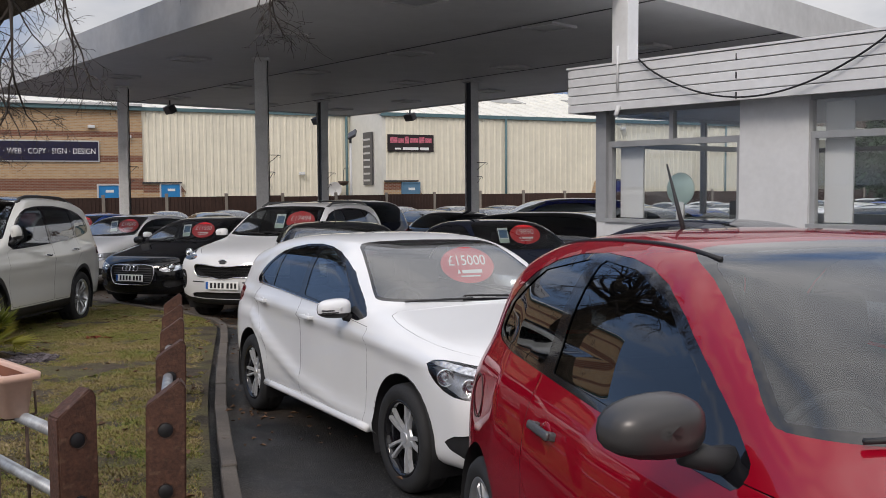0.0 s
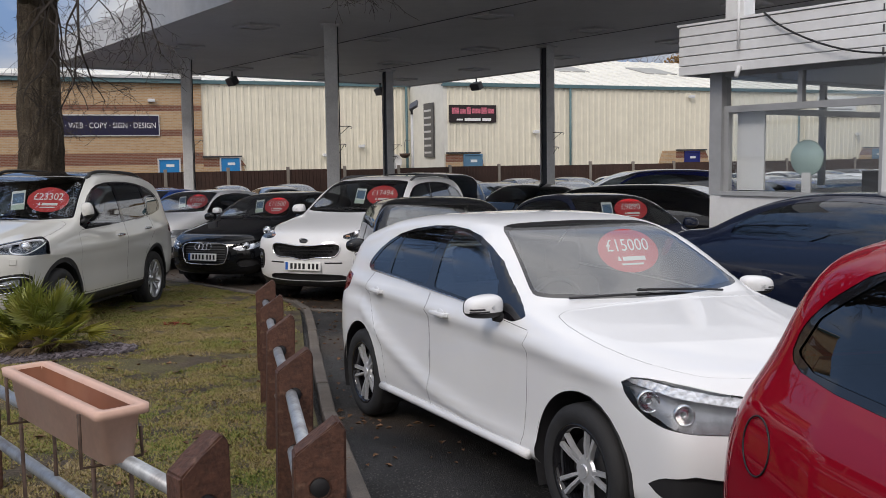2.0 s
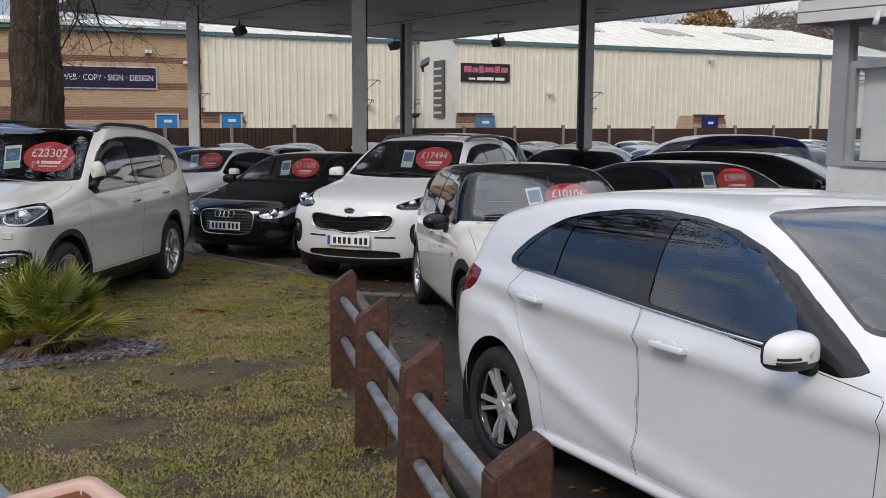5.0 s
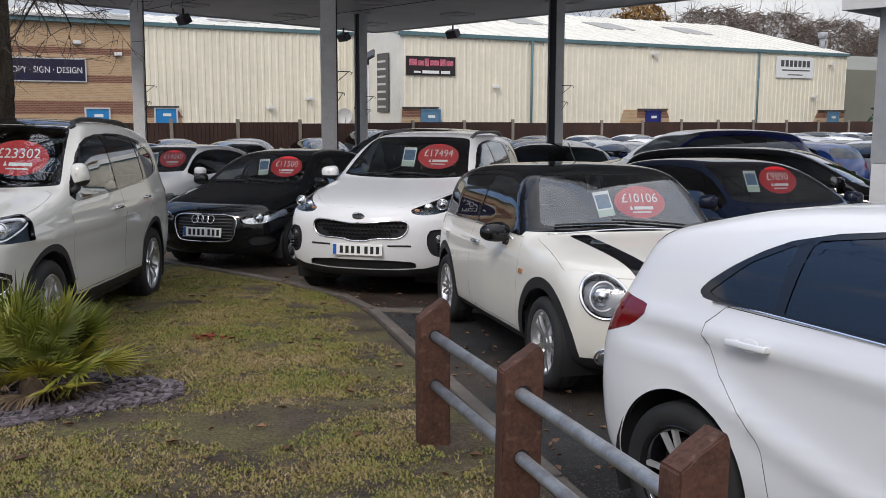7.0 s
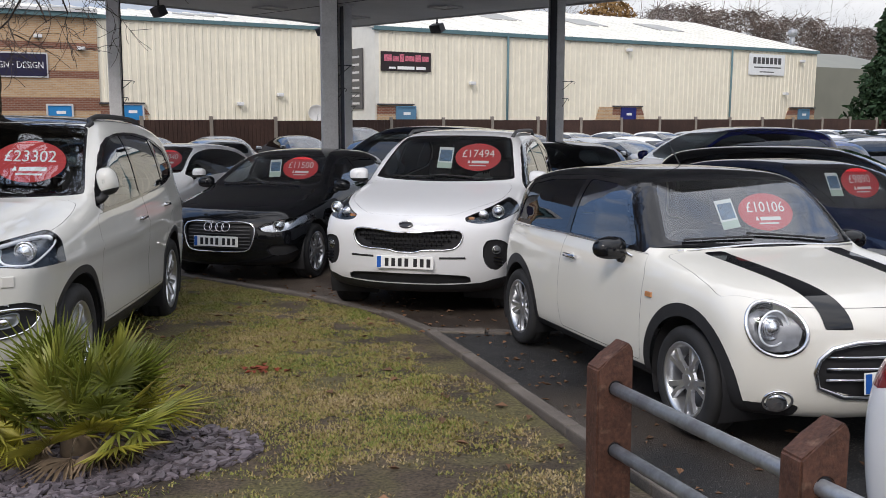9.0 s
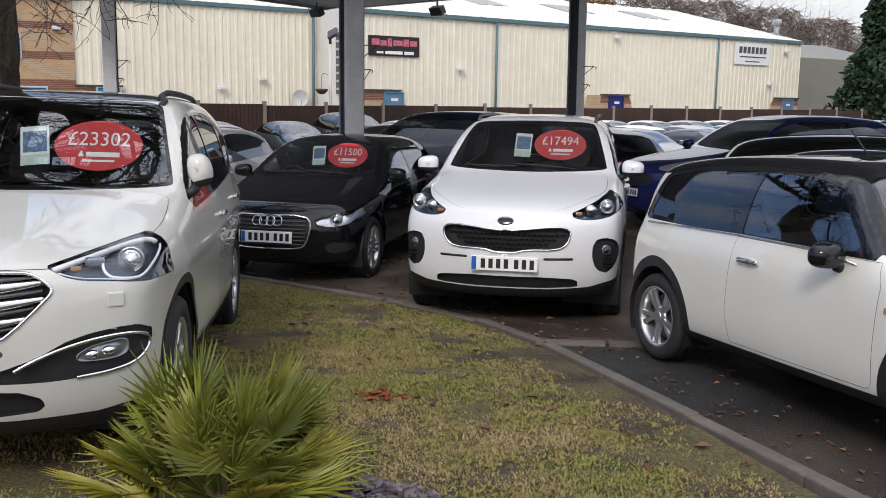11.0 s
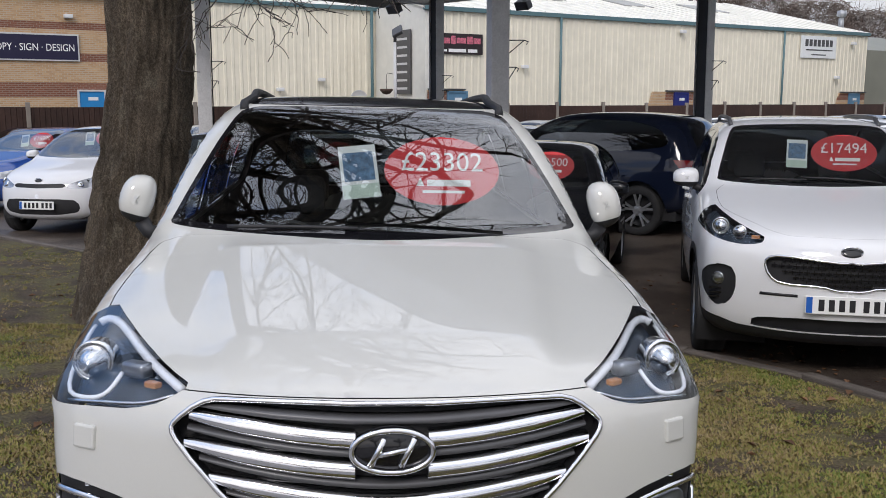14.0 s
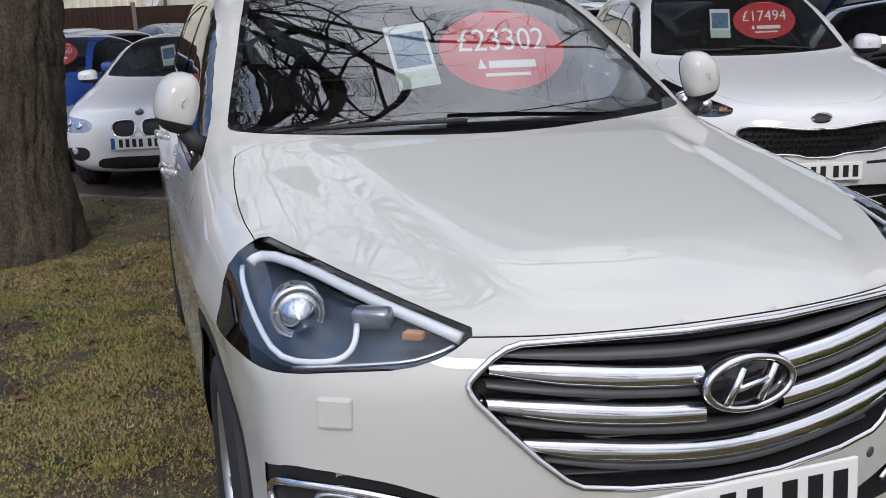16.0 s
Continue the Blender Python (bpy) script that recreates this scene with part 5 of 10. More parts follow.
def seat_mesh():
    if "m" not in SEAT:
        bm = bmesh.new()
        add_box(bm, -0.25, -0.25, 0.0, 0.28, 0.25, 0.16, 0.05)
        add_box(bm, -0.08, -0.24, 0.05, 0.08, 0.24, 0.62, 0.05, Matrix.Translation((-0.22, 0, 0.02)) @ Matrix.Rotation(radians(-16), 4, "Y"))
        add_box(bm, -0.05, -0.13, 0.0, 0.05, 0.13, 0.20, 0.04, Matrix.Translation((-0.40, 0, 0.66)) @ Matrix.Rotation(radians(-10), 4, "Y"))
        me = bpy.data.meshes.new("seat")
        bm.to_mesh(me)
        bm.free()
        me.materials.append(M["seat"])
        me.polygons.foreach_set("use_smooth", [True] * len(me.polygons))
        SEAT["m"] = me
    return SEAT["m"]


def surface_frame(V, T, near):
    """A frame lying on the shell at the vertex nearest to a point: outwards is z, upwards is y."""
    d = np.linalg.norm(V - np.array(near), axis=1)
    i = int(np.argmin(d))
    nr = np.zeros(3)
    for t in T[(T == i).any(1)]:
        nr += np.cross(V[t[1]] - V[t[0]], V[t[2]] - V[t[0]])
    nr = Vector(nr).normalized()
    p = Vector(V[i])
    if nr.dot(p - Vector((0, 0, 0.7))) < 0:
        nr = -nr
    up = Vector((0, 0, 1))
    up = (up - nr * up.dot(nr)).normalized()
    right = up.cross(nr)
    m = Matrix((right, up, nr)).transposed().to_4x4()
    m.translation = p
    return m


def smooth_path(full, pts, lift=0.0, degree=3):
    """A smooth line over the shell through the surface points nearest to pts."""
    P = np.array([surface_frame(full[0], full[1], p) @ Vector((0, 0, lift)) for p in pts])
    u = np.linspace(0, 1, len(P))
    return np.stack([np.polyval(np.polyfit(u, P[:, k], degree), u) for k in range(3)], 1).tolist()


def sticker_pose(full, near):
    """Upright behind the windscreen, facing forwards and leaning back a little."""
    p = surface_frame(full[0], full[1], near).translation
    return Matrix.Translation(p + Vector((-0.19, 0, 0.0))) @ Matrix.Rotation(radians(90), 4, "Z") @ Matrix.Rotation(radians(64), 4, "X")


def plate_bar():
    if "bar" not in SEAT:
        bm = bmesh.new()
        add_box(bm, -0.017, -0.036, 0, 0.017, 0.036, 0.002)
        me = bpy.data.meshes.new("character_bar")
        bm.to_mesh(me)
        bm.free()
        me.materials.append(M["ink"])
        SEAT["bar"] = me
    return SEAT["bar"]


def number_plate(car, m, yellow=False, width=0.52):
    """A plate with a row of dark bars in place of characters."""
    bm = bmesh.new()
    add_box(bm, -width / 2, -0.056, -0.004, width / 2, 0.056, 0.006, 0.004)
    pl = part("number_plate", bm, M["plate_yellow"] if yellow else M["plate"], car, "number plate with plain dark bars")
    pl.matrix_basis = m
    for k, x in enumerate((-0.165, -0.105, -0.045, 0.015, 0.095, 0.155, 0.215)):
        ob = new("character_bar", plate_bar())
        ob.parent = pl
        ob.matrix_basis = Matrix.Translation((x * width / 0.52, 0, 0.0065))
    bm = bmesh.new()
    add_box(bm, -width / 2 + 0.005, -0.05, 0.0065, -width / 2 + 0.042, 0.05, 0.008)
    part("blue_band", bm, M["euro"], pl, "blue end band")
    return pl


def price_sticker(car, m, price, scale=1.0, card=True):
    """An oval red price sticker with a printed card beside it, inside the windscreen."""
    k = 28
    a, b = 0.235 * scale, 0.150 * scale
    v = [(0, 0, 0.001)] + [(a * math.cos(2 * math.pi * i / k), b * math.sin(2 * math.pi * i / k), 0.001) for i in range(k)]
    v += [(x, y, -0.001) for x, y, _ in v]
    f = [(0, 1 + i, 1 + (i + 1) % k) for i in range(k)] + [(k + 1, k + 2 + (i + 1) % k, k + 2 + i) for i in range(k)]
    st = put("price_sticker", v, f, M["sticker"], car, "oval red price sticker", smooth=False)
    st.matrix_basis = m
    text_mesh("price", price, 0.118 * scale, M["whiteink"], st, Matrix.Translation((0, 0.035 * scale, 0.002)), squeeze=0.95)
    bm = bmesh.new()
    add_box(bm, -0.062 * scale, -0.068 * scale, 0.0015, 0.115 * scale, -0.040 * scale, 0.0025)
    vs = [bm.verts.new(p) for p in ((-0.105 * scale, -0.068 * scale, 0.0025), (-0.073 * scale, -0.068 * scale, 0.0025), (-0.089 * scale, -0.030 * scale, 0.0025))]
    bm.faces.new(vs)
    part("lender_mark", bm, M["whiteink"], st, "plain white bar and flame mark")
    bm = bmesh.new()
    add_box(bm, -0.08 * scale, -0.098 * scale, 0.0015, 0.09 * scale, -0.086 * scale, 0.0022)
    part("small_print", bm, M["card"], st)
    if not card:
        return
    cd = Matrix.Translation((-0.335 * scale, -0.01, 0)) @ Matrix.Rotation(radians(random.uniform(-5, 9)), 4, "Z")
    bm = bmesh.new()
    add_box(bm, -0.075 * scale, -0.115 * scale, -0.001, 0.075 * scale, 0.115 * scale, 0.001)
    c = part("info_card", bm, M["card"], car, "white printed information card")
    c.matrix_basis = m @ cd
    bm = bmesh.new()
    add_box(bm, -0.062 * scale, -0.040 * scale, 0.001, 0.062 * scale, 0.085 * scale, 0.002)
    part("card_picture", bm, M["cardblue"], c, "dark blue printed picture")
    bm = bmesh.new()
    add_box(bm, -0.074 * scale, -0.113 * scale, 0.001, 0.074 * scale, -0.055 * scale, 0.002)
    part("card_band", bm, M["cardgreen"], c, "pale green printed band")


def mirror(car, x, y, z, w, h, material, sgn=1, rounded=False, tip=0.0):
    """A wing mirror: a rounded shell on a dark foot, with its glass to the rear."""
    V, F = [], []
    n, r = 20, 10
    d = 0.085
    for i in range(r + 1):
        t = i / r * math.pi / 2
        for k in range(n):
            a = 2 * math.pi * k / n
            p = 2.5 if rounded else 3.0
            cy, cz = math.copysign(abs(math.cos(a)) ** (2 / p), math.cos(a)), math.copysign(abs(math.sin(a)) ** (2 / p), math.sin(a))
            V.append((d * math.sin(t) ** 0.8, w * cy * math.cos(t) ** 0.7, h * cz * math.cos(t) ** 0.7 * (1 - 0.12 * cy * sgn)))
    for i in range(r):
        for k in range(n):
            F.append((i * n + k, i * n + (k + 1) % n, (i + 1) * n + (k + 1) % n, (i + 1) * n + k))
    T3 = np.array([t for g in F for t in ((g[0], g[1], g[2]), (g[0], g[2], g[3]))])
    low, high = cut(np.array(V), T3, lambda q: q[:, 2] + (0.62 if rounded else 0.42) * h)
    ob = put("wing_mirror", *high, material, car)
    put("mirror_base", *low, M["plastic"], ob, "black lower mirror shell")
    ob.matrix_basis = Matrix.Translation((x, (y + w * 0.95) * sgn, z)) @ Matrix.Rotation(radians(-8 * sgn), 4, "Z") @ Matrix.Rotation(radians(tip * sgn), 4, "X")
    back = [V[k] for k in range(n)]
    put("mirror_glass", [(-0.006, 0, 0)] + [(-0.004, p[1] * 0.93, p[2] * 0.93) for p in back], [(0, 1 + k, 1 + (k + 1) % n) for k in range(n)], M["chrome"], ob, "silvered mirror glass")
    ringv = back + [(-0.012, p[1] * 0.98, p[2] * 0.98) for p in back]
    put("mirror_rim", ringv, [(k, (k + 1) % n, n + (k + 1) % n, n + k) for k in range(n)], M["plastic"], ob, "black plastic rim")
    v, f = tube_mesh([(0.02, -0.6 * w * sgn, -h * 0.85), (0.03, -1.1 * w * sgn, -h * 1.15), (0.04, -(w + 0.06) * sgn, -h * 1.25)], [0.030, 0.028, 0.035], 10)
    put("mirror_foot", v, f, M["plastic"], ob, "black plastic foot")
    return ob


def shape_lamp(car, lens, sgn, eye, bowl):
    """A headlamp: the clear lens cut from the shell over a dark bowl with a projector and bright reflectors."""
    V, T = lens
    nr = normals(V, T)
    if (nr * (V - np.array([0, 0, 0.6]))).sum() < 0:
        nr = -nr
    hl = put("headlight", V, T, M["clear"], car, "clear plastic headlamp lens")
    ctr = V.mean(0)
    W = V * 0.98 + ctr * 0.02 - nr * 0.05 + np.array([-0.02, 0, 0])
    rim = np.unique(T)
    put("lamp_bowl", W, T, M[bowl], hl, "headlamp bowl")
    ex, ey, ez, r = eye
    if ex is None:
        near = V[int(np.argmin((np.abs(V[:, 1]) - ey) ** 2 + (V[:, 2] - ez) ** 2))]
        ex = float(near[0]) - 0.055
        ring = [(ex + 0.025, ey * sgn + 1.75 * r * math.cos(t), ez + 1.85 * r * math.sin(t)) for t in np.linspace(0, 6.283, 28, endpoint=False)]
        tube("light_ring", ring, 0.006, M["lampwhite"], hl, "pale running light ring", 6, True)
    ball = lathe([(0.001, 0.05), (r * 0.5, 0.042), (r * 0.85, 0.02), (r, 0.0), (r * 1.12, 0.006), (r * 1.3, 0.012), (r * 1.34, -0.01), (r * 1.3, -0.05)], 28)
    place = Matrix.Translation((ex, ey * sgn, ez)) @ Matrix.Rotation(radians(-90 + 6 * sgn), 4, "Z")
    pr = put("projector", ball[0], ball[1], M["reflector"], hl, "bright round projector lens")
    pr.matrix_basis = place
    return hl


def split_sides(piece):
    V, T = piece
    out = []
    c = V[T].mean(1)[:, 1]
    for sel in (c > 0, c <= 0):
        t = T[sel]
        if len(t):
            used, inv = np.unique(t, return_inverse=True)
            out.append((V[used], inv.reshape(-1, 3), 1 if sel is not None and V[used][:, 1].mean() > 0 else -1))
    return out


def lathe_arch(x, R, y0, y1, sgn):
    v, f = [], []
    n = 18
    for i in range(n + 1):
        a = math.radians(-25 + 230 * i / n)
        for yy in (y0, y1):
            v.append((x + R * math.cos(a), yy * sgn, 0.32 + R * math.sin(a)))
    f = [(2 * i, 2 * i + 1, 2 * i + 3, 2 * i + 2) for i in range(n)]
    b = len(v)
    v.append((x, y0 * sgn, 0.32))
    f += [(b, 2 * i, 2 * i + 2) for i in range(n)]
    return v, f


def build_car(spec, m, colour, label, group="", price="", detail=1.0, plate=True, name="car", wheels="ten", roof_mat=None, category="car", card=True, rear_plate=False):
    s = spec
    q = detail
    sh = Shell(s["side"], s["front"], s["hw"], s["bow"], s["plan"], s["core"], s["core_x"], s.get("soft", 0.07),
               int(120 * q), int(112 * q) // 4 * 4, int(30 * q), s.get("relief"))
    car = thing(name, m, label, category, group)
    body = (sh.V, sh.T)
    full = body
    R = s["R"]
    fine = q > 0.6
    ar = s.get("arch", R + 0.055)
    # wheel openings
    for ax in s["axles"]:
        _, body = cut(*body, region_side(circle(ax, R + 0.01, ar), 0.35))
        for sgn in (1, -1):
            v, f = lathe_arch(ax, ar + 0.012, 0.42, s["hw"] - 0.05, sgn)
            v = [(a, b, c - 0.32 + R) for a, b, c in v]
            put("wheel_liner", v, f, M["plastic"], car, "black plastic wheel arch liner")
    tread = 0.2 if s["hw"] < 0.9 else 0.225
    for ax in s["axles"]:
        for sgn in (1, -1):
            add_wheel(car, ax, sgn * (s["hw"] - 0.03 - tread / 2 - s.get("tuck", 0.02)), R, tread, wheels)
    # glass
    for i, (kind, F, mt) in enumerate(s["glass"]):
        piece, body = cut(*body, F)
        if kind == "side_trim":
            inner = piece
            for poly, gm in s["panes"]:
                pane, inner = cut(*inner, region_side(poly, 0.3))
                for V, T, sgn in split_sides(pane):
                    put("side_window", V - np.array([0, 0.006 * sgn, 0]), T, M[gm], car, "glossy dark side window")
            for V, T, sgn in split_sides(inner):
                put("window_trim", V - np.array([0, 0.002 * sgn, 0]), T, M["gloss"], car, "gloss black window surround")
        else:
            V, T = piece
            if len(T):
                if fine:
                    # a dark printed border round the pane
                    pane, border = cut(V, T, lambda P, F=F: F(P) + 0.018)
                    put(kind, *pane, M[mt], car, "clear curved " + kind.replace("_", " "))
                    put("glass_border", *border, M["gloss"], car, "black printed glass border")
                else:
                    put(kind, V, T, M[mt], car, "clear curved " + kind.replace("_", " "))
    # lining behind the remaining shell of the cabin
    V, T = body
    c = V[T].mean(1)
    sel = (c[:, 2] > 0.5) & (c[:, 0] < s["dash"] + 0.25) & (c[:, 0] > s["core_x"][0] - 0.5)
    nr = normals(V, T)
    if (nr * (V - np.array([0, 0, 0.6]))).sum() < 0:
        nr = -nr
    used, inv = np.unique(T[sel], return_inverse=True)
    put("cabin_lining", (V - nr * 0.025)[used], inv.reshape(-1, 3), M["cabin"], car, "dark cabin lining")
    # painted panels
    for nm, F, mt, both, shift in s.get("panels", []):
        piece, body = cut(*body, F, 0.003 if fine else 0.0)
        mm = colour if mt == "paint" else M[mt]
        if both:
            for V, T, sgn in split_sides(piece):
                put(nm, V - np.array([0, shift * sgn, 0]), T, mm, car)
        elif len(piece[1]):
            put(nm, piece[0], piece[1], mm, car)
    for nm, F, mt in s.get("lamps", []):
        piece, body = cut(*body, F, 0.002)
        for V, T, sgn in split_sides(piece):
            if nm == "headlight":
                hl = shape_lamp(car, (V, T), sgn, s["eye"], s.get("bowl", "housing"))
                if s.get("lamp_extra"):
                    s["lamp_extra"](hl, V, T, sgn)
            else:
                put(nm, V, T, M[mt], car, "glossy red tail lamp" if mt == "lampred" else "")
    for nm, F, mt, depth in s.get("recess", []):
        piece, body = cut(*body, F)
        V, T = piece
        if not len(T):
            continue
        put(nm, V + np.array([-depth if V[:, 0].mean() > 0 else depth, 0, 0]), T, M[mt], car, "dark mesh air intake")
        # a lip that joins the recess to the body
        E = np.sort(np.vstack([T[:, [0, 1]], T[:, [1, 2]], T[:, [2, 0]]]), 1)
        u, cnt = np.unique(E, axis=0, return_counts=True)
        rim = u[cnt == 1]
        idx, inv = np.unique(rim, return_inverse=True)
        inv = inv.reshape(-1, 2)
        k = len(idx)
        lip = np.vstack([V[idx], V[idx] + np.array([-depth if V[:, 0].mean() > 0 else depth, 0, 0])])
        put("intake_lip", lip, [(a, b, b + k, a + k) for a, b in inv], M["plastic"], car, smooth=False)
    for nm, F, mt in s.get("late", []):
        piece, body = cut(*body, F, 0.003)
        put(nm, *piece, colour if mt == "paint" else M[mt], car)
    if roof_mat is not None:
        piece, body = cut(*body, s["roof_region"])
        put("roof", *piece, roof_mat, car, "black roof panel")
    put("body", *body, colour, car)
    # cabin
    bm = bmesh.new()
    w = s["hw"] - 0.14
    add_box(bm, s["core_x"][0] - 0.1, -w, 0.24, s["dash"] + 0.1, w, 0.32)
    part("cabin_floor", bm, M["cabin"], car, "dark cabin floor")
    bm = bmesh.new()
    zb = s["belt"]
    add_box(bm, s["dash"] - 0.16, -w + 0.05, zb - 0.32, s["dash"] + 0.20, w - 0.05, zb - 0.05, 0.05)
    part("dashboard", bm, M["cabin"], car, "dark plastic dashboard")
    sm = seat_mesh()
    for dx in (s["dash"] - 0.85, s["dash"] - 1.65):
        for y in (0.36, -0.36):
            ob = new("seat", sm)
            ob.parent = car
            ob.matrix_basis = Matrix.Translation((dx, y, zb - 0.62))
    if fine:
        cx = s["dash"] - 0.27
        ring = [(cx + 0.055 * math.cos(t) * 0.6, -0.36 + 0.18 * math.sin(t), zb - 0.07 + 0.17 * math.cos(t)) for t in np.linspace(0, 2 * math.pi, 24, endpoint=False)]
        tube("steering_wheel", ring, 0.014, M["plastic"], car, "black steering wheel", 6, True)
    # wing mirrors and handles
    if "mirror" in s:
        x, y, z, mw, mh, mt, rnd = s["mirror"]
        for sgn in (1, -1):
            mirror(car, x, y, z, mw, mh, colour if mt == "paint" else M[mt], sgn, rnd, s.get("mirror_tip", 0.0))
    for x, z in s.get("handles", []):
        for sgn in (1, -1):
            fr = surface_frame(full[0], full[1], (x, s["hw"] * sgn, z))
            bm = bmesh.new()
            add_box(bm, -0.095, -0.014, 0.018, 0.095, 0.014, 0.034, 0.008)
            add_box(bm, -0.09, -0.012, -0.01, -0.06, 0.012, 0.022, 0.003)
            add_box(bm, 0.06, -0.012, -0.01, 0.09, 0.012, 0.022, 0.003)
            h = part("door_handle", bm, colour if s.get("handle_mat", "paint") == "paint" else M[s["handle_mat"]], car, smooth=True)
            h.matrix_basis = fr
            bm = bmesh.new()
            bmesh.ops.create_uvsphere(bm, u_segments=14, v_segments=8, radius=1.0, matrix=Matrix.Diagonal((0.045, 0.030, 0.004, 1)))
            part("handle_cup", bm, colour, h, smooth=True)
    if plate and "plate" in s:
        fr = surface_frame(full[0], full[1], (s["plate"][0], 0.0, s["plate"][1]))
        up = Matrix.Translation(fr.translation + Vector((0.012, 0, 0))) @ Matrix.Rotation(radians(90), 4, "Z") @ Matrix.Rotation(radians(86), 4, "X")
        number_plate(car, up)
    if rear_plate:
        fr = surface_frame(full[0], full[1], (s["core_x"][0] - 1, 0.0, s.get("rear_plate_z", 0.75)))
        up = Matrix.Translation(fr.translation + Vector((-0.012, 0, 0))) @ Matrix.Rotation(radians(-90), 4, "Z") @ Matrix.Rotation(radians(86), 4, "X")
        number_plate(car, up, True)
    if price:
        x, y, z = s["sticker"]
        price_sticker(car, sticker_pose(full, (x, y, z)), price, s.get("sticker_scale", 1.0), card)
    # wipers
    if fine and "wiper" in s:
        for y0, y1 in ((0.45, -0.12), (-0.08, -0.55)):
            pts = smooth_path(full, [(s["wiper"][0] - 0.04 * t, y0 + (y1 - y0) * t, s["wiper"][1] + 0.015 * t) for t in np.linspace(0, 1, 9)], 0.014, 2)
            tube("wiper", pts, 0.007, M["plastic"], car, "black wiper blade", 5)
    carry_normals(car, *full)
    if s.get("extra") and fine:
        s["extra"](car, full, colour)
    return car


# ---- car outlines ----
def section(hw, sill, mid, belt, roof_w, H, belt_in=0.05):
    return [(0, sill), (hw - 0.12, sill), (hw - 0.03, sill + 0.05), (hw - 0.005, mid - 0.1), (hw, mid), (hw - 0.012, belt - 0.12), (hw - belt_in, belt - 0.01),
            (hw - belt_in - 0.025, belt + 0.03), ((hw - belt_in) * 0.5 + roof_w * 0.5 + 0.015, (belt + H) / 2), (roof_w, H - 0.08), (roof_w - 0.08, H - 0.02), (roof_w * 0.5, H + 0.02), (0, H + 0.04)]


def screen(y0, z0, y1, z1, x_min, back=False):
    """Windscreen or rear window as a front-view outline, half of it, past the middle."""
    return region_front(chaikin([(-0.4, z0 - 0.015), (y0 * 0.5, z0 - 0.008), (y0, z0 + 0.01), (y0 + 0.005, z0 + 0.03), (y1 + 0.01, z1 - 0.05), (y1 - 0.04, z1), (y1 * 0.5, z1 + 0.012), (-0.4, z1 + 0.018)], 1), x_min, 0, back)


def strip(z0, z1):
    return lambda V: np.maximum(z0 - V[:, 2], V[:, 2] - z1)


def union(*Fs):
    return lambda V: np.min([F(V) for F in Fs], 0)


def both(*Fs):
    return lambda V: np.max([F(V) for F in Fs], 0)


def round_on(car, full, name, near, radius, depth, material, label="", squash=1.0, parent=None):
    fr = surface_frame(full[0], full[1], near)
    v, f = lathe([(0.0005, depth), (radius * 0.6, depth * 0.95), (radius * 0.93, depth * 0.6), (radius, 0.0), (radius, -0.03)], 28, "z")
    ob = put(name, [(a, b * squash, c) for a, b, c in v], f, material, parent or car, label)
    ob.matrix_basis = fr
    return ob


SPEC = {}
M["farfog"] = mat("fog_lamp_facets", (0.62, 0.63, 0.65), 0.3, 0.4, vary=0.45, scale=45, coat=1.0)
# compact hatchback with a rising waist and a swoosh along its flank
def hatch_relief(V):
    d = np.zeros_like(V)
    x, y, z = V[:, 0], V[:, 1], V[:, 2]
    side = np.clip((np.abs(y) - 0.6) / 0.15, 0, 1) * (np.abs(x) < 1.9)
    # upper crease and the falling swoosh
    up = np.interp(x, [-1.9, -1.2, 0.0, 0.9, 1.6], [0.98, 0.95, 0.90, 0.86, 0.80])
    low = np.interp(x, [-1.35, -0.9, -0.2, 0.4, 1.0], [0.80, 0.62, 0.42, 0.34, 0.31])
    amt = 1.7 * (0.020 * np.exp(-((z - up) / 0.035) ** 2) - 0.022 * np.exp(-((z - (up + low) / 2) / (0.10 + 0.45 * np.abs(up - low))) ** 2) + 0.014 * np.exp(-((z - low) / 0.05) ** 2))
    d[:, 1] = np.sign(y) * side * amt * np.clip(1.9 - np.abs(x), 0, 0.5) * 2
    return d


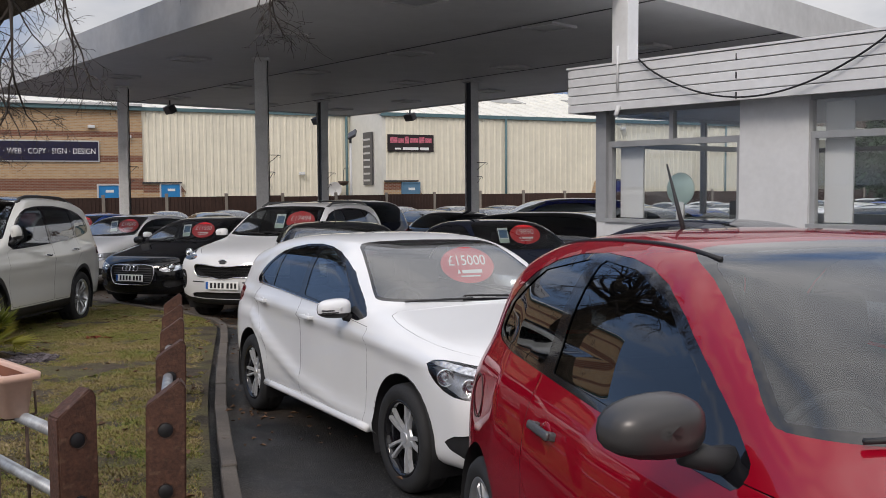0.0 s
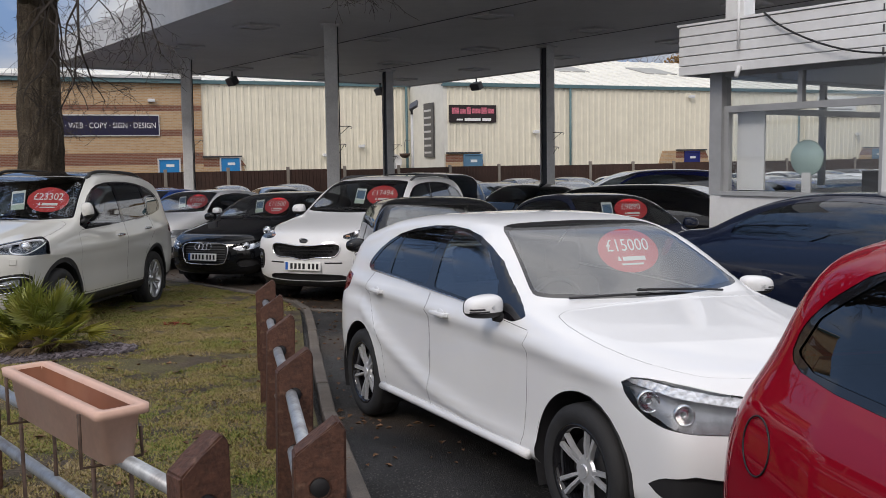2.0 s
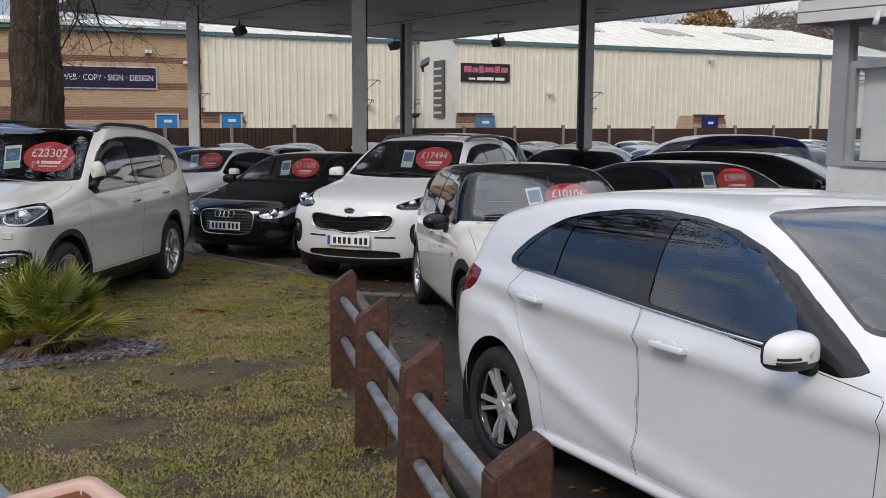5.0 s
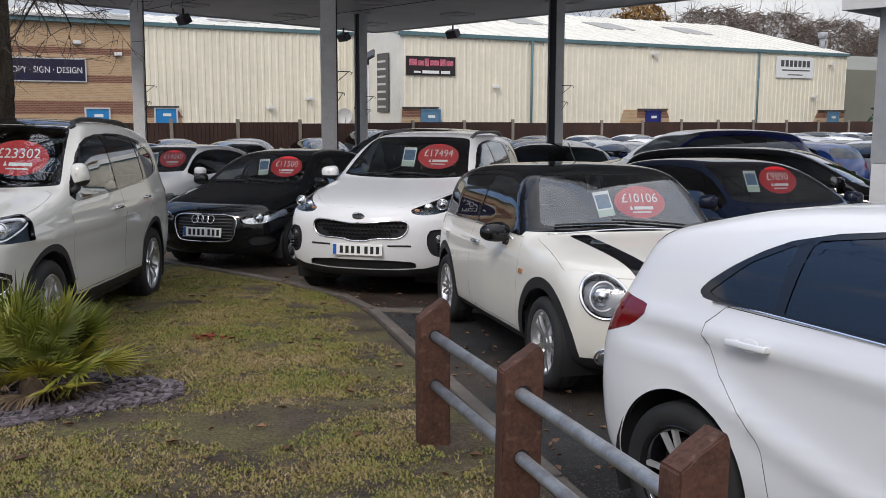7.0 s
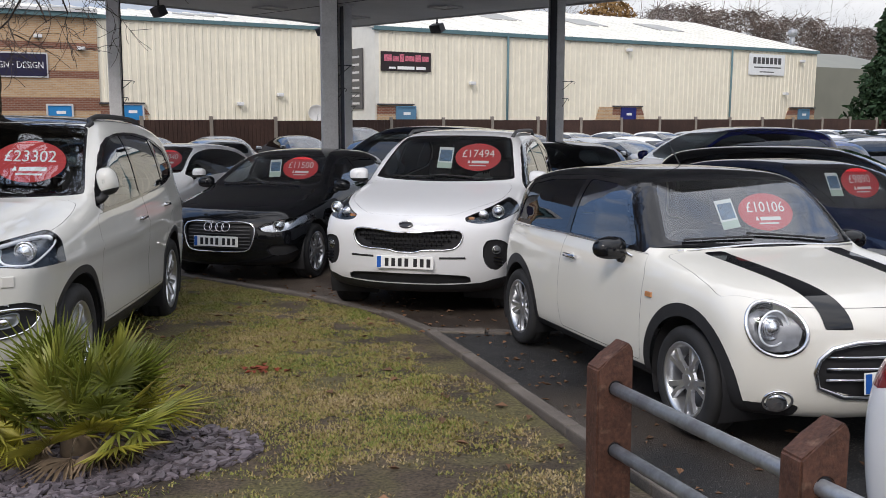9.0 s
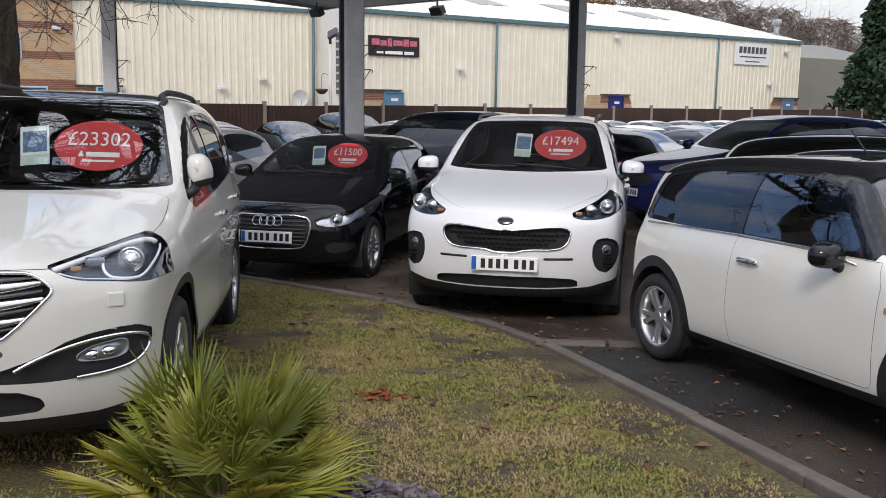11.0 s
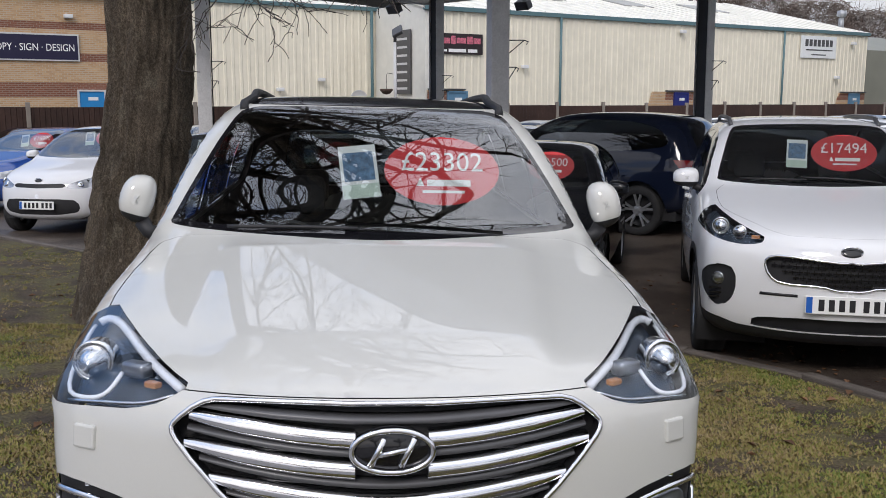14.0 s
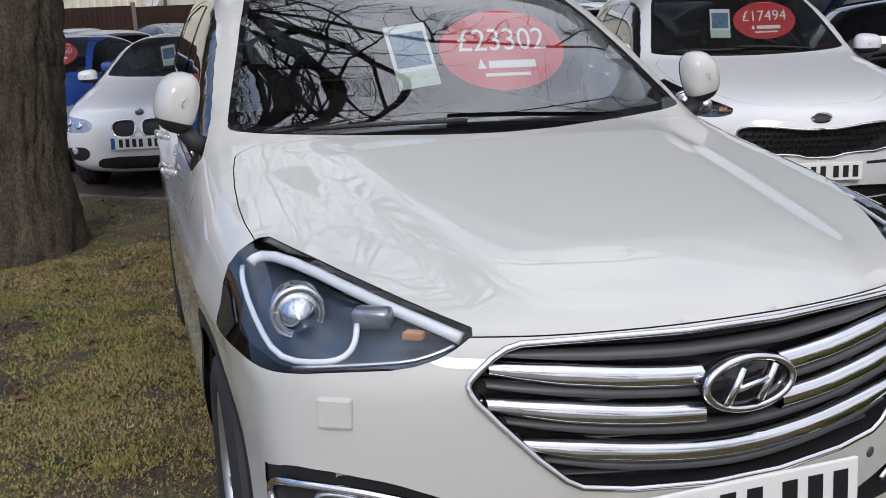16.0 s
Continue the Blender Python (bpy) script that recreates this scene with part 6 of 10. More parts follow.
SPEC["hatch"] = dict(bowl="lampgrey",
    hw=0.89, R=0.315, axles=(1.35, -1.35), belt=1.01, dash=0.70, core=0.55, core_x=(-1.55, 1.65), arch=0.365,
    side=[(2.06, 0.190), (2.17, 0.260), (2.215, 0.400), (2.22, 0.580), (2.16, 0.720), (2.02, 0.810), (1.7, 0.885), (1.3, 0.955), (1.04, 1.005), (0.90, 1.036), (0.55, 1.229), (0.20, 1.405), (-.2, 1.474),
          (-.6, 1.485), (-1.1, 1.445), (-1.5, 1.366), (-1.76, 1.309), (-1.80, 1.280), (-1.93, 1.041), (-2.03, 0.920), (-2.07, 0.750), (-2.06, 0.500), (-2.02, 0.300), (-1.9, 0.200), (-1.0, 0.190), (1.0, 0.190)],
    front=section(0.89, .19, .62, 1.035, .64, 1.485), bow=[(-2.2, -0.22), (-1.6, -0.20), (-1.2, -0.05), (-0.5, 0.0), (0.2, 0.06), (0.9, 0.20), (1.6, 0.26), (2.2, 0.30)],
    plan=[(-2.1, 0.86), (-1.7, 0.95), (-1.2, 0.99), (0, 1.0), (1.2, 0.99), (1.7, 0.955), (2.0, 0.90), (2.25, 0.80)], relief=hatch_relief,
    glass=[("windscreen", screen(0.695, 1.047, 0.565, 1.41, 0.0), "glass"), ("rear_window", screen(0.56, 1.07, 0.52, 1.31, -1.5, True), "privacy"),
           ("side_trim", region_side(chaikin([(0.93, 0.925), (0.66, 1.092), (0.38, 1.275), (0.06, 1.377), (-0.42, 1.407), (-0.9, 1.352), (-1.12, 1.255), (-1.36, 1.085), (-1.22, 1.066), (-0.45, 1.036), (0.25, 0.990)], 1)), "gloss")],
    panes=[([(0.60, 0.985), (0.52, 1.127), (0.30, 1.280), (0.0, 1.362), (-0.20, 1.378), (-0.20, 1.036)], "glass"),
           ([(-0.30, 1.041), (-0.30, 1.380), (-0.5, 1.378), (-0.86, 1.334), (-0.90, 1.068)], "privacy"), ([(-0.94, 1.072), (-0.92, 1.320), (-1.10, 1.235), (-1.27, 1.100), (-1.20, 1.080)], "privacy")],
    panels=[("spoiler_side", region_side([(-1.58, 1.395), (-1.74, 1.325), (-1.93, 1.10), (-1.85, 1.11), (-1.66, 1.285)], 0.25), "gloss", True, 0.0),
            ("front_door", region_side([(0.86, 0.30), (0.90, 0.55), (0.93, 0.86), (0.93, 0.918), (0.25, 0.988), (-0.22, 1.022), (-0.20, 0.60), (-0.20, 0.30), (0.2, 0.27)], 0.4), "paint", True, 0.0),
            ("rear_door", region_side([(-0.205, 0.30), (-0.205, 0.60), (-0.225, 1.024), (-0.9, 1.048), (-1.16, 1.06), (-1.26, 0.97), (-1.16, 0.80), (-0.93, 0.58), (-0.86, 0.30)], 0.4), "paint", True, 0.0),
            ("bonnet", region_top(chaikin([(0.94, -0.5), (0.96, 0.45), (0.94, 0.70), (1.15, 0.745), (1.50, 0.735), (1.72, 0.67), (1.9, 0.53), (1.98, 0.25), (2.0, -0.5)], 1), 0.74), "paint", False, 0.0)],
    lamps=[("headlight", both(region_side(chaikin([(1.64, 0.795), (1.71, 0.715), (1.85, 0.650), (2.05, 0.620), (2.3, 0.61), (2.3, 0.695), (2.03, 0.755), (1.84, 0.805), (1.70, 0.820)], 1), 0.44), lambda V: 1.35 - V[:, 0]), "clear"),
           ("tail_light", region_side([(-1.54, 1.0), (-1.75, 1.035), (-2.2, 1.0), (-2.2, 0.86), (-1.85, 0.845), (-1.68, 0.90)], 0.40), "lampred")],
    recess=[("grille", region_front(chaikin([(-0.3, 0.68), (0.30, 0.67), (0.40, 0.60), (0.33, 0.48), (-0.3, 0.46)], 1), 1.9), "plastic", 0.05),
            ("lower_intake", region_front(chaikin([(-0.3, 0.38), (0.45, 0.38), (0.44, 0.26), (-0.3, 0.24)], 1), 1.9), "plastic", 0.05),
            ("side_intake", both(region_front(chaikin([(0.56, 0.43), (0.80, 0.47), (0.82, 0.33), (0.60, 0.28)], 1), 1.5), lambda V: -V[:, 1]), "plastic", 0.04), ("side_intake", both(region_front(chaikin([(0.56, 0.43), (0.80, 0.47), (0.82, 0.33), (0.60, 0.28)], 1), 1.5), lambda V: V[:, 1]), "plastic", 0.04)],
    eye=(1.86, 0.63, 0.68, 0.045), mirror=(0.64, 0.84, 1.015, 0.115, 0.062, "paint", False), handles=[(0.02, 0.925), (-0.99, 0.960)], plate=(2.25, 0.42), sticker=(0.50, 0.24, 1.19), sticker_scale=0.95, wiper=(0.90, 1.025), tuck=0.015)

SPEC["city"] = dict(bowl="reflector",
    hw=0.815, R=0.285, axles=(1.15, -1.15), belt=1.0, dash=0.72, core=0.6, core_x=(-1.25, 1.4), arch=0.33, soft=0.10,
    side=[(1.70, .19), (1.82, .28), (1.87, .45), (1.85, .64), (1.76, .80), (1.56, .92), (1.25, .99), (1.0, 1.03), (0.85, 1.07), (0.5, 1.27), (0.15, 1.43), (-.2, 1.48), (-.6, 1.485), (-1.0, 1.43),
          (-1.24, 1.37), (-1.30, 1.33), (-1.45, 1.10), (-1.58, 0.93), (-1.68, .75), (-1.70, .5), (-1.64, .28), (-1.5, .19), (-.5, .19), (.8, .19)],
    front=section(0.815, .19, .58, 1.0, .57, 1.49, 0.07), bow=[(-1.8, -0.26), (-1.2, -0.20), (-0.8, -0.04), (-0.3, 0.0), (0.3, 0.07), (0.9, 0.18), (1.4, 0.28), (1.9, 0.36)],
    plan=[(-1.75, 0.84), (-1.4, 0.93), (-0.9, 0.985), (0, 1.0), (0.9, 0.985), (1.3, 0.95), (1.6, 0.89), (1.9, 0.80)],
    glass=[("windscreen", screen(0.655, 1.07, 0.525, 1.43, 0.0), "shaded"), ("rear_window", screen(0.50, 1.02, 0.46, 1.30, -1.1, True), "privacy"),
           ("side_trim", region_side(chaikin([(0.78, 0.962), (0.52, 1.135), (0.19, 1.318), (-0.08, 1.388), (-0.5, 1.405), (-0.85, 1.350), (-1.10, 1.205), (-1.18, 1.075), (-1.05, 1.03), (-0.4, 1.0), (0.4, 0.97)], 1)), "gloss")],
    panes=[([(0.47, 0.992), (0.44, 1.145), (0.16, 1.298), (-0.10, 1.362), (-0.38, 1.378), (-0.44, 1.02)], "privacy"),
           ([(-0.53, 1.03), (-0.47, 1.380), (-0.82, 1.327), (-1.06, 1.190), (-1.13, 1.085), (-1.02, 1.05)], "privacy")],
    panels=[("door", region_side([(0.82, 0.29), (0.88, 0.6), (0.88, 0.94), (0.80, 0.985), (-0.52, 1.01), (-0.55, 0.70), (-0.50, 0.33), (-0.3, 0.26), (0.6, 0.26)], 0.4), "paint", True, 0.0)],
    lamps=[("headlight", region_front(circle(0.56, 0.74, 0.11, 24), 1.3), "clear"), ("tail_light", region_side([(-1.45, 0.93), (-1.50, 0.60), (-1.72, 0.60), (-1.72, 0.93)], 0.52), "lampred")],
    recess=[("lower_intake", region_front(chaikin([(-0.3, 0.40), (0.42, 0.40), (0.40, 0.28), (-0.3, 0.27)], 1), 1.5), "plastic", 0.04)],
    eye=(1.60, 0.56, 0.74, 0.05), mirror=(0.60, 0.78, 1.09, 0.118, 0.066, "mirrorgrey", True), handles=[(-0.32, 0.87)], handle_mat="greytrim", plate=(1.9, 0.48), sticker=(0.5, 0.1, 1.25), wiper=(0.86, 1.09), tuck=0.01)

SPEC["striped"] = dict(bowl="lampgrey",
    hw=0.863, R=0.31, axles=(1.2475, -1.2475), belt=0.98, dash=0.72, core=0.55, core_x=(-1.35, 1.5), arch=0.355,
    side=[(1.85, 0.170), (1.97, 0.270), (2.005, 0.450), (2.0, 0.660), (1.94, 0.790), (1.76, 0.880), (1.3, 0.945), (0.95, 0.985), (0.84, 1.014), (0.62, 1.218), (0.38, 1.417), (0.1, 1.471), (-.3, 1.497), (-.9, 1.477), (-1.4, 1.417),
          (-1.62, 1.363), (-1.66, 1.315), (-1.72, 1.026), (-1.79, 0.850), (-1.815, 0.600), (-1.78, 0.300), (-1.65, 0.190), (-.6, 0.180), (1, 0.180)],
    front=section(0.863, .18, .56, .98, .62, 1.485, 0.06), bow=[(-1.9, -0.18), (-1.3, -0.12), (-0.8, 0.0), (0.2, 0.05), (0.8, 0.17), (1.4, 0.29), (2.0, 0.50)],
    plan=[(-1.85, 0.88), (-1.5, 0.95), (-1.1, 0.99), (0, 1.0), (1.1, 0.99), (1.5, 0.955), (1.8, 0.90), (2.05, 0.80)],
    glass=[("windscreen", screen(0.66, 1.018, 0.56, 1.405, 0.0), "glass"), ("rear_window", screen(0.56, 1.04, 0.53, 1.34, -1.3, True), "privacy"),
           ("side_trim", region_side([(0.74, 0.975), (0.70, 1.026), (0.40, 1.345), (0.1, 1.405), (-0.4, 1.417), (-1.0, 1.393), (-1.42, 1.333), (-1.56, 1.026), (-1.50, 0.996), (-0.4, 0.985)]), "gloss")],
    panes=[([(0.60, 1.002), (0.56, 1.062), (0.32, 1.321), (0.05, 1.369), (-0.36, 1.384), (-0.38, 1.002)], "glass"), ([(-0.45, 1.002), (-0.43, 1.382), (-1.0, 1.360), (-1.36, 1.309), (-1.49, 1.026)], "privacy")],
    panels=[("roof_panel", union(lambda V: 1.386 - 0.065 * np.clip((-0.6 - V[:, 0]) / 0.9, 0, 1) - V[:, 2], both(lambda V: 1.005 - V[:, 2], lambda V: 0.02 - V[:, 0])), "black", False, 0.0),
            ("door", region_side([(0.78, 0.32), (0.80, 0.85), (0.74, 0.972), (-0.40, 0.984), (-0.42, 0.5), (-0.38, 0.32)], 0.4), "paint", True, 0.0),
            ("arch_trim", both(region_side(circle(1.2475, 0.32, 0.43), 0.5), lambda V: 0.18 - V[:, 2]), "plastic", True, 0.0), ("arch_trim", both(region_side(circle(-1.2475, 0.32, 0.43), 0.5), lambda V: 0.18 - V[:, 2]), "plastic", True, 0.0),
            ("sill_trim", both(strip(0.05, 0.30), lambda V: 0.5 - np.abs(V[:, 1])), "plastic", True, 0.0),
            ("bonnet_stripe", region_top([(0.90, 0.36), (0.90, 0.50), (1.9, 0.41), (2.02, 0.39), (2.02, 0.27), (1.9, 0.28)], 0.70), "black", True, 0.0),
            ("bonnet", region_top([(0.88, -0.5), (0.86, 0.72), (1.5, 0.78), (1.75, 0.55), (1.95, 0.40), (1.97, -0.5)], 0.80), "paint", False, 0.0)],
    lamps=[("headlight", region_front(circle(0.615, 0.69, 0.122, 28, 1.08), 1.2), "clear"), ("tail_light", region_front([(0.60, 0.64), (0.76, 0.64), (0.76, 0.90), (0.60, 0.90)], -1.5, 0, True), "lampred")],
    recess=[("grille", region_front(chaikin([(-0.3, 0.64), (0.36, 0.63), (0.46, 0.52), (0.42, 0.36), (-0.3, 0.33)], 1), 1.75), "plastic", 0.04)],
    eye=(None, 0.61, 0.69, 0.050), mirror=(0.49, 0.81, 0.985, 0.115, 0.072, "black", True), handles=[(-0.22, 0.865)], handle_mat="chrome", plate=(2.05, 0.43), sticker=(0.62, 0.26, 1.18), sticker_scale=0.9, wiper=(0.80, 1.03), tuck=0.005)

SPEC["compact_suv"] = dict(bowl="lampdark",
    hw=0.928, R=0.345, axles=(1.335, -1.335), belt=1.10, dash=0.72, core=0.62, core_x=(-1.65, 1.7), arch=0.40,
    side=[(2.08, 0.240), (2.19, 0.340), (2.24, 0.550), (2.245, 0.800), (2.20, 0.930), (2.08, 1.000), (1.8, 1.060), (1.3, 1.131), (1.0, 1.175), (0.86, 1.208), (0.5, 1.427), (0.12, 1.618), (-.25, 1.679), (-.8, 1.695), (-1.4, 1.668), (-1.85, 1.607),
          (-1.96, 1.558), (-2.10, 1.208), (-2.2, 1.020), (-2.23, 0.800), (-2.2, 0.450), (-2.1, 0.280), (-1, 0.230), (1, 0.230)],
    front=section(0.928, .23, .70, 1.10, .66, 1.695), bow=[(-2.3, -0.25), (-1.7, -0.20), (-1.2, -0.04), (-0.3, 0.0), (0.3, 0.06), (0.9, 0.18), (1.6, 0.26), (2.2, 0.34)],
    plan=[(-2.25, 0.85), (-1.8, 0.95), (-1.2, 0.99), (0, 1.0), (1.2, 0.99), (1.7, 0.955), (2.0, 0.91), (2.25, 0.82)],
    glass=[("windscreen", screen(0.72, 1.20, 0.60, 1.615, 0.0), "glass"), ("rear_window", screen(0.56, 1.20, 0.53, 1.54, -1.6, True), "privacy"),
           ("side_trim", region_side(chaikin([(0.86, 1.085), (0.62, 1.262), (0.28, 1.481), (0.0, 1.564), (-0.6, 1.591), (-1.2, 1.558), (-1.6, 1.449), (-1.75, 1.262), (-1.6, 1.197), (-0.7, 1.131), (0.3, 1.100)], 1)), "gloss")],
    panes=[([(0.62, 1.115), (0.54, 1.284), (0.24, 1.470), (-0.02, 1.542), (-0.30, 1.558), (-0.30, 1.136)], "glass"), ([(-0.38, 1.136), (-0.38, 1.560), (-0.7, 1.564), (-1.12, 1.536), (-1.15, 1.186)], "privacy"),
           ([(-1.2, 1.191), (-1.18, 1.525), (-1.55, 1.427), (-1.68, 1.273), (-1.55, 1.219)], "privacy")],
    panels=[("cladding", union(both(strip(0.0, 0.37), lambda V: V[:, 0] - 1.9), both(region_side(circle(1.335, 0.355, 0.45), 0.5), lambda V: -V[:, 2]), both(region_side(circle(-1.335, 0.355, 0.45), 0.5), lambda V: -V[:, 2]),
                              region_front(chaikin([(-0.3, 0.36), (0.60, 0.36), (0.80, 0.42), (0.98, 0.42), (0.98, 0.0), (-0.3, 0.0)], 1), 1.5)), "plastic", False, 0.0),
            ("front_door", region_side([(0.82, 0.40), (0.90, 0.7), (0.90, 1.06), (0.80, 1.09), (-0.33, 1.13), (-0.33, 0.40)], 0.4), "paint", True, 0.0),
            ("rear_door", region_side([(-0.335, 0.40), (-0.335, 1.13), (-1.2, 1.17), (-1.25, 1.0), (-0.95, 0.72), (-0.88, 0.40)], 0.4), "paint", True, 0.0),
            ("bonnet", region_top(chaikin([(0.90, -0.5), (0.88, 0.5), (0.84, 0.74), (1.4, 0.745), (1.65, 0.68), (1.85, 0.57), (2.02, 0.46), (2.12, 0.30), (2.16, -0.5)], 1), 0.93), "paint", False, 0.0)],
    lamps=[("headlight", both(region_front(chaikin([(0.47, 0.945), (0.56, 0.900), (0.74, 0.905), (0.90, 0.965), (0.95, 1.05), (0.92, 1.16), (0.84, 1.15), (0.74, 1.06), (0.60, 0.995)], 1), 1.35)), "clear"),
           ("tail_light", region_side([(-1.80, 1.06), (-2.3, 1.02), (-2.3, 0.92), (-1.85, 0.94)], 0.4), "lampred")],
    recess=[("grille", region_front(chaikin([(-0.3, 0.825), (0.10, 0.825), (0.32, 0.85), (0.46, 0.85), (0.505, 0.81), (0.475, 0.72), (0.40, 0.675), (0.16, 0.675), (0.08, 0.65), (-0.3, 0.65)], 1), 1.9), "plastic", 0.045),
            ("lower_intake", region_front(chaikin([(-0.3, 0.46), (0.48, 0.46), (0.62, 0.40), (0.50, 0.37), (-0.3, 0.37)], 1), 1.8), "plastic", 0.04),
            ("fog_surround", both(region_front(chaikin([(0.665, 0.745), (0.78, 0.775), (0.868, 0.715), (0.862, 0.56), (0.76, 0.465), (0.665, 0.56)], 1), 1.5), lambda V: -V[:, 1]), "plastic", 0.03), ("fog_surround", both(region_front(chaikin([(0.665, 0.745), (0.78, 0.775), (0.868, 0.715), (0.862, 0.56), (0.76, 0.465), (0.665, 0.56)], 1), 1.5), lambda V: V[:, 1]), "plastic", 0.03)],
    eye=(1.87, 0.76, 0.995, 0.042), mirror=(0.64, 0.86, 1.22, 0.10, 0.075, "paint", False), handles=[(-0.12, 0.98), (-1.0, 1.02)], plate=(2.3, 0.565), sticker=(0.5, 0.25, 1.38), sticker_scale=1.05, wiper=(0.86, 1.22), tuck=0.01)

SPEC["small_hatch"] = dict(bowl="reflector",
    hw=0.87, R=0.315, axles=(1.235, -1.235), belt=0.97, dash=0.70, core=0.55, core_x=(-1.45, 1.5), arch=0.36,
    side=[(1.90, .18), (2.0, .27), (2.03, .45), (2.02, .66), (1.93, .78), (1.75, .85), (1.3, .93), (1.0, .98), (0.86, 1.01), (0.5, 1.19), (0.14, 1.35), (-.2, 1.40), (-.6, 1.416), (-1.1, 1.385), (-1.5, 1.31), (-1.62, 1.27),
          (-1.75, 1.02), (-1.87, .90), (-1.92, .7), (-1.90, .4), (-1.8, .22), (-.8, .18), (1, .18)],
    front=section(0.87, .18, .60, .97, .60, 1.416), bow=[(-2.0, -0.22), (-1.4, -0.18), (-1.0, -0.04), (-0.3, 0.0), (0.2, 0.06), (0.9, 0.18), (1.4, 0.25), (2.0, 0.32)],
    plan=[(-1.95, 0.86), (-1.6, 0.95), (-1.1, 0.99), (0, 1.0), (1.1, 0.99), (1.5, 0.955), (1.8, 0.91), (2.05, 0.82)],
    glass=[("windscreen", screen(0.66, 1.015, 0.535, 1.36, 0.0), "glass"), ("rear_window", screen(0.53, 1.03, 0.50, 1.26, -1.35, True), "privacy"),
           ("side_trim", region_side(chaikin([(0.80, 0.945), (0.60, 1.08), (0.28, 1.25), (0.0, 1.315), (-0.5, 1.335), (-1.0, 1.29), (-1.35, 1.18), (-1.50, 1.06), (-1.3, 1.02), (-0.4, 0.98), (0.2, 0.96)], 1)), "gloss")],
    panes=[([(0.56, 0.965), (0.50, 1.10), (0.25, 1.24), (-0.02, 1.295), (-0.24, 1.31), (-0.24, 0.99)], "glass"), ([(-0.33, 1.0), (-0.33, 1.31), (-0.55, 1.312), (-1.0, 1.27), (-1.32, 1.165), (-1.42, 1.065), (-1.2, 1.03)], "privacy")],
    panels=[("front_door", region_side([(0.80, 0.30), (0.86, 0.55), (0.88, 0.90), (0.79, 0.94), (-0.28, 0.985), (-0.28, 0.30)], 0.4), "paint", True, 0.0),
            ("rear_door", region_side([(-0.285, 0.30), (-0.285, 0.99), (-1.15, 1.03), (-1.15, 0.8), (-0.86, 0.5), (-0.82, 0.30)], 0.4), "paint", True, 0.0),
            ("bonnet", region_top(chaikin([(0.88, -0.5), (0.86, 0.67), (1.4, 0.72), (1.7, 0.66), (1.85, 0.5), (1.92, -0.5)], 1), 0.72), "paint", False, 0.0)],
    lamps=[("headlight", region_front(chaikin([(0.44, 0.67), (0.46, 0.60), (0.62, 0.585), (0.86, 0.64), (0.88, 0.76), (0.70, 0.735)], 1), 1.3), "clear"),
           ("tail_light", region_side([(-1.60, 0.94), (-2.0, 0.94), (-2.0, 0.76), (-1.65, 0.78)], 0.35), "lampred")],
    recess=[("grille", region_front(chaikin([(-0.3, 0.70), (0.36, 0.70), (0.43, 0.62), (0.38, 0.42), (0.30, 0.38), (-0.3, 0.38)], 1), 1.7), "plastic", 0.045),
            ("side_intake", both(region_front(chaikin([(0.52, 0.46), (0.78, 0.47), (0.80, 0.36), (0.55, 0.33)], 1), 1.4), lambda V: -V[:, 1]), "plastic", 0.04), ("side_intake", both(region_front(chaikin([(0.52, 0.46), (0.78, 0.47), (0.80, 0.36), (0.55, 0.33)], 1), 1.4), lambda V: V[:, 1]), "plastic", 0.04)],
    eye=(1.80, 0.62, 0.655, 0.045), mirror=(0.62, 0.80, 1.02, 0.10, 0.068, "paint", False), handles=[(-0.08, 0.86), (-0.95, 0.89)], plate=(2.05, 0.50), sticker=(0.48, 0.22, 1.20), sticker_scale=1.0, wiper=(0.85, 1.03), tuck=0.01)


def suv_relief(V):
    d = np.zeros_like(V)
    x, y, z = V[:, 0], V[:, 1], V[:, 2]
    hood = np.clip((x - 0.95) / 0.2, 0, 1) * np.clip((z - 0.9) / 0.08, 0, 1) * np.clip((2.2 - x) / 0.25, 0, 1)
    ay = np.abs(y)
    ridge = np.interp(x, [0.9, 1.5, 2.2], [0.56, 0.50, 0.40])
    d[:, 2] += hood * (0.024 / (1 + np.exp((ay - ridge) / 0.020)) - 0.006)
    side = np.clip((ay - 0.65) / 0.12, 0, 1) * np.clip((2.2 - np.abs(x)) / 0.5, 0, 1)
    up = np.interp(x, [-2.2, -1.2, 0.2, 1.7], [1.06, 1.0, 0.93, 0.90])
    d[:, 1] += np.sign(y) * side * (0.016 * np.exp(-((z - up) / 0.03) ** 2) - 0.018 * np.exp(-((z - 0.66) / 0.13) ** 2))
    return d


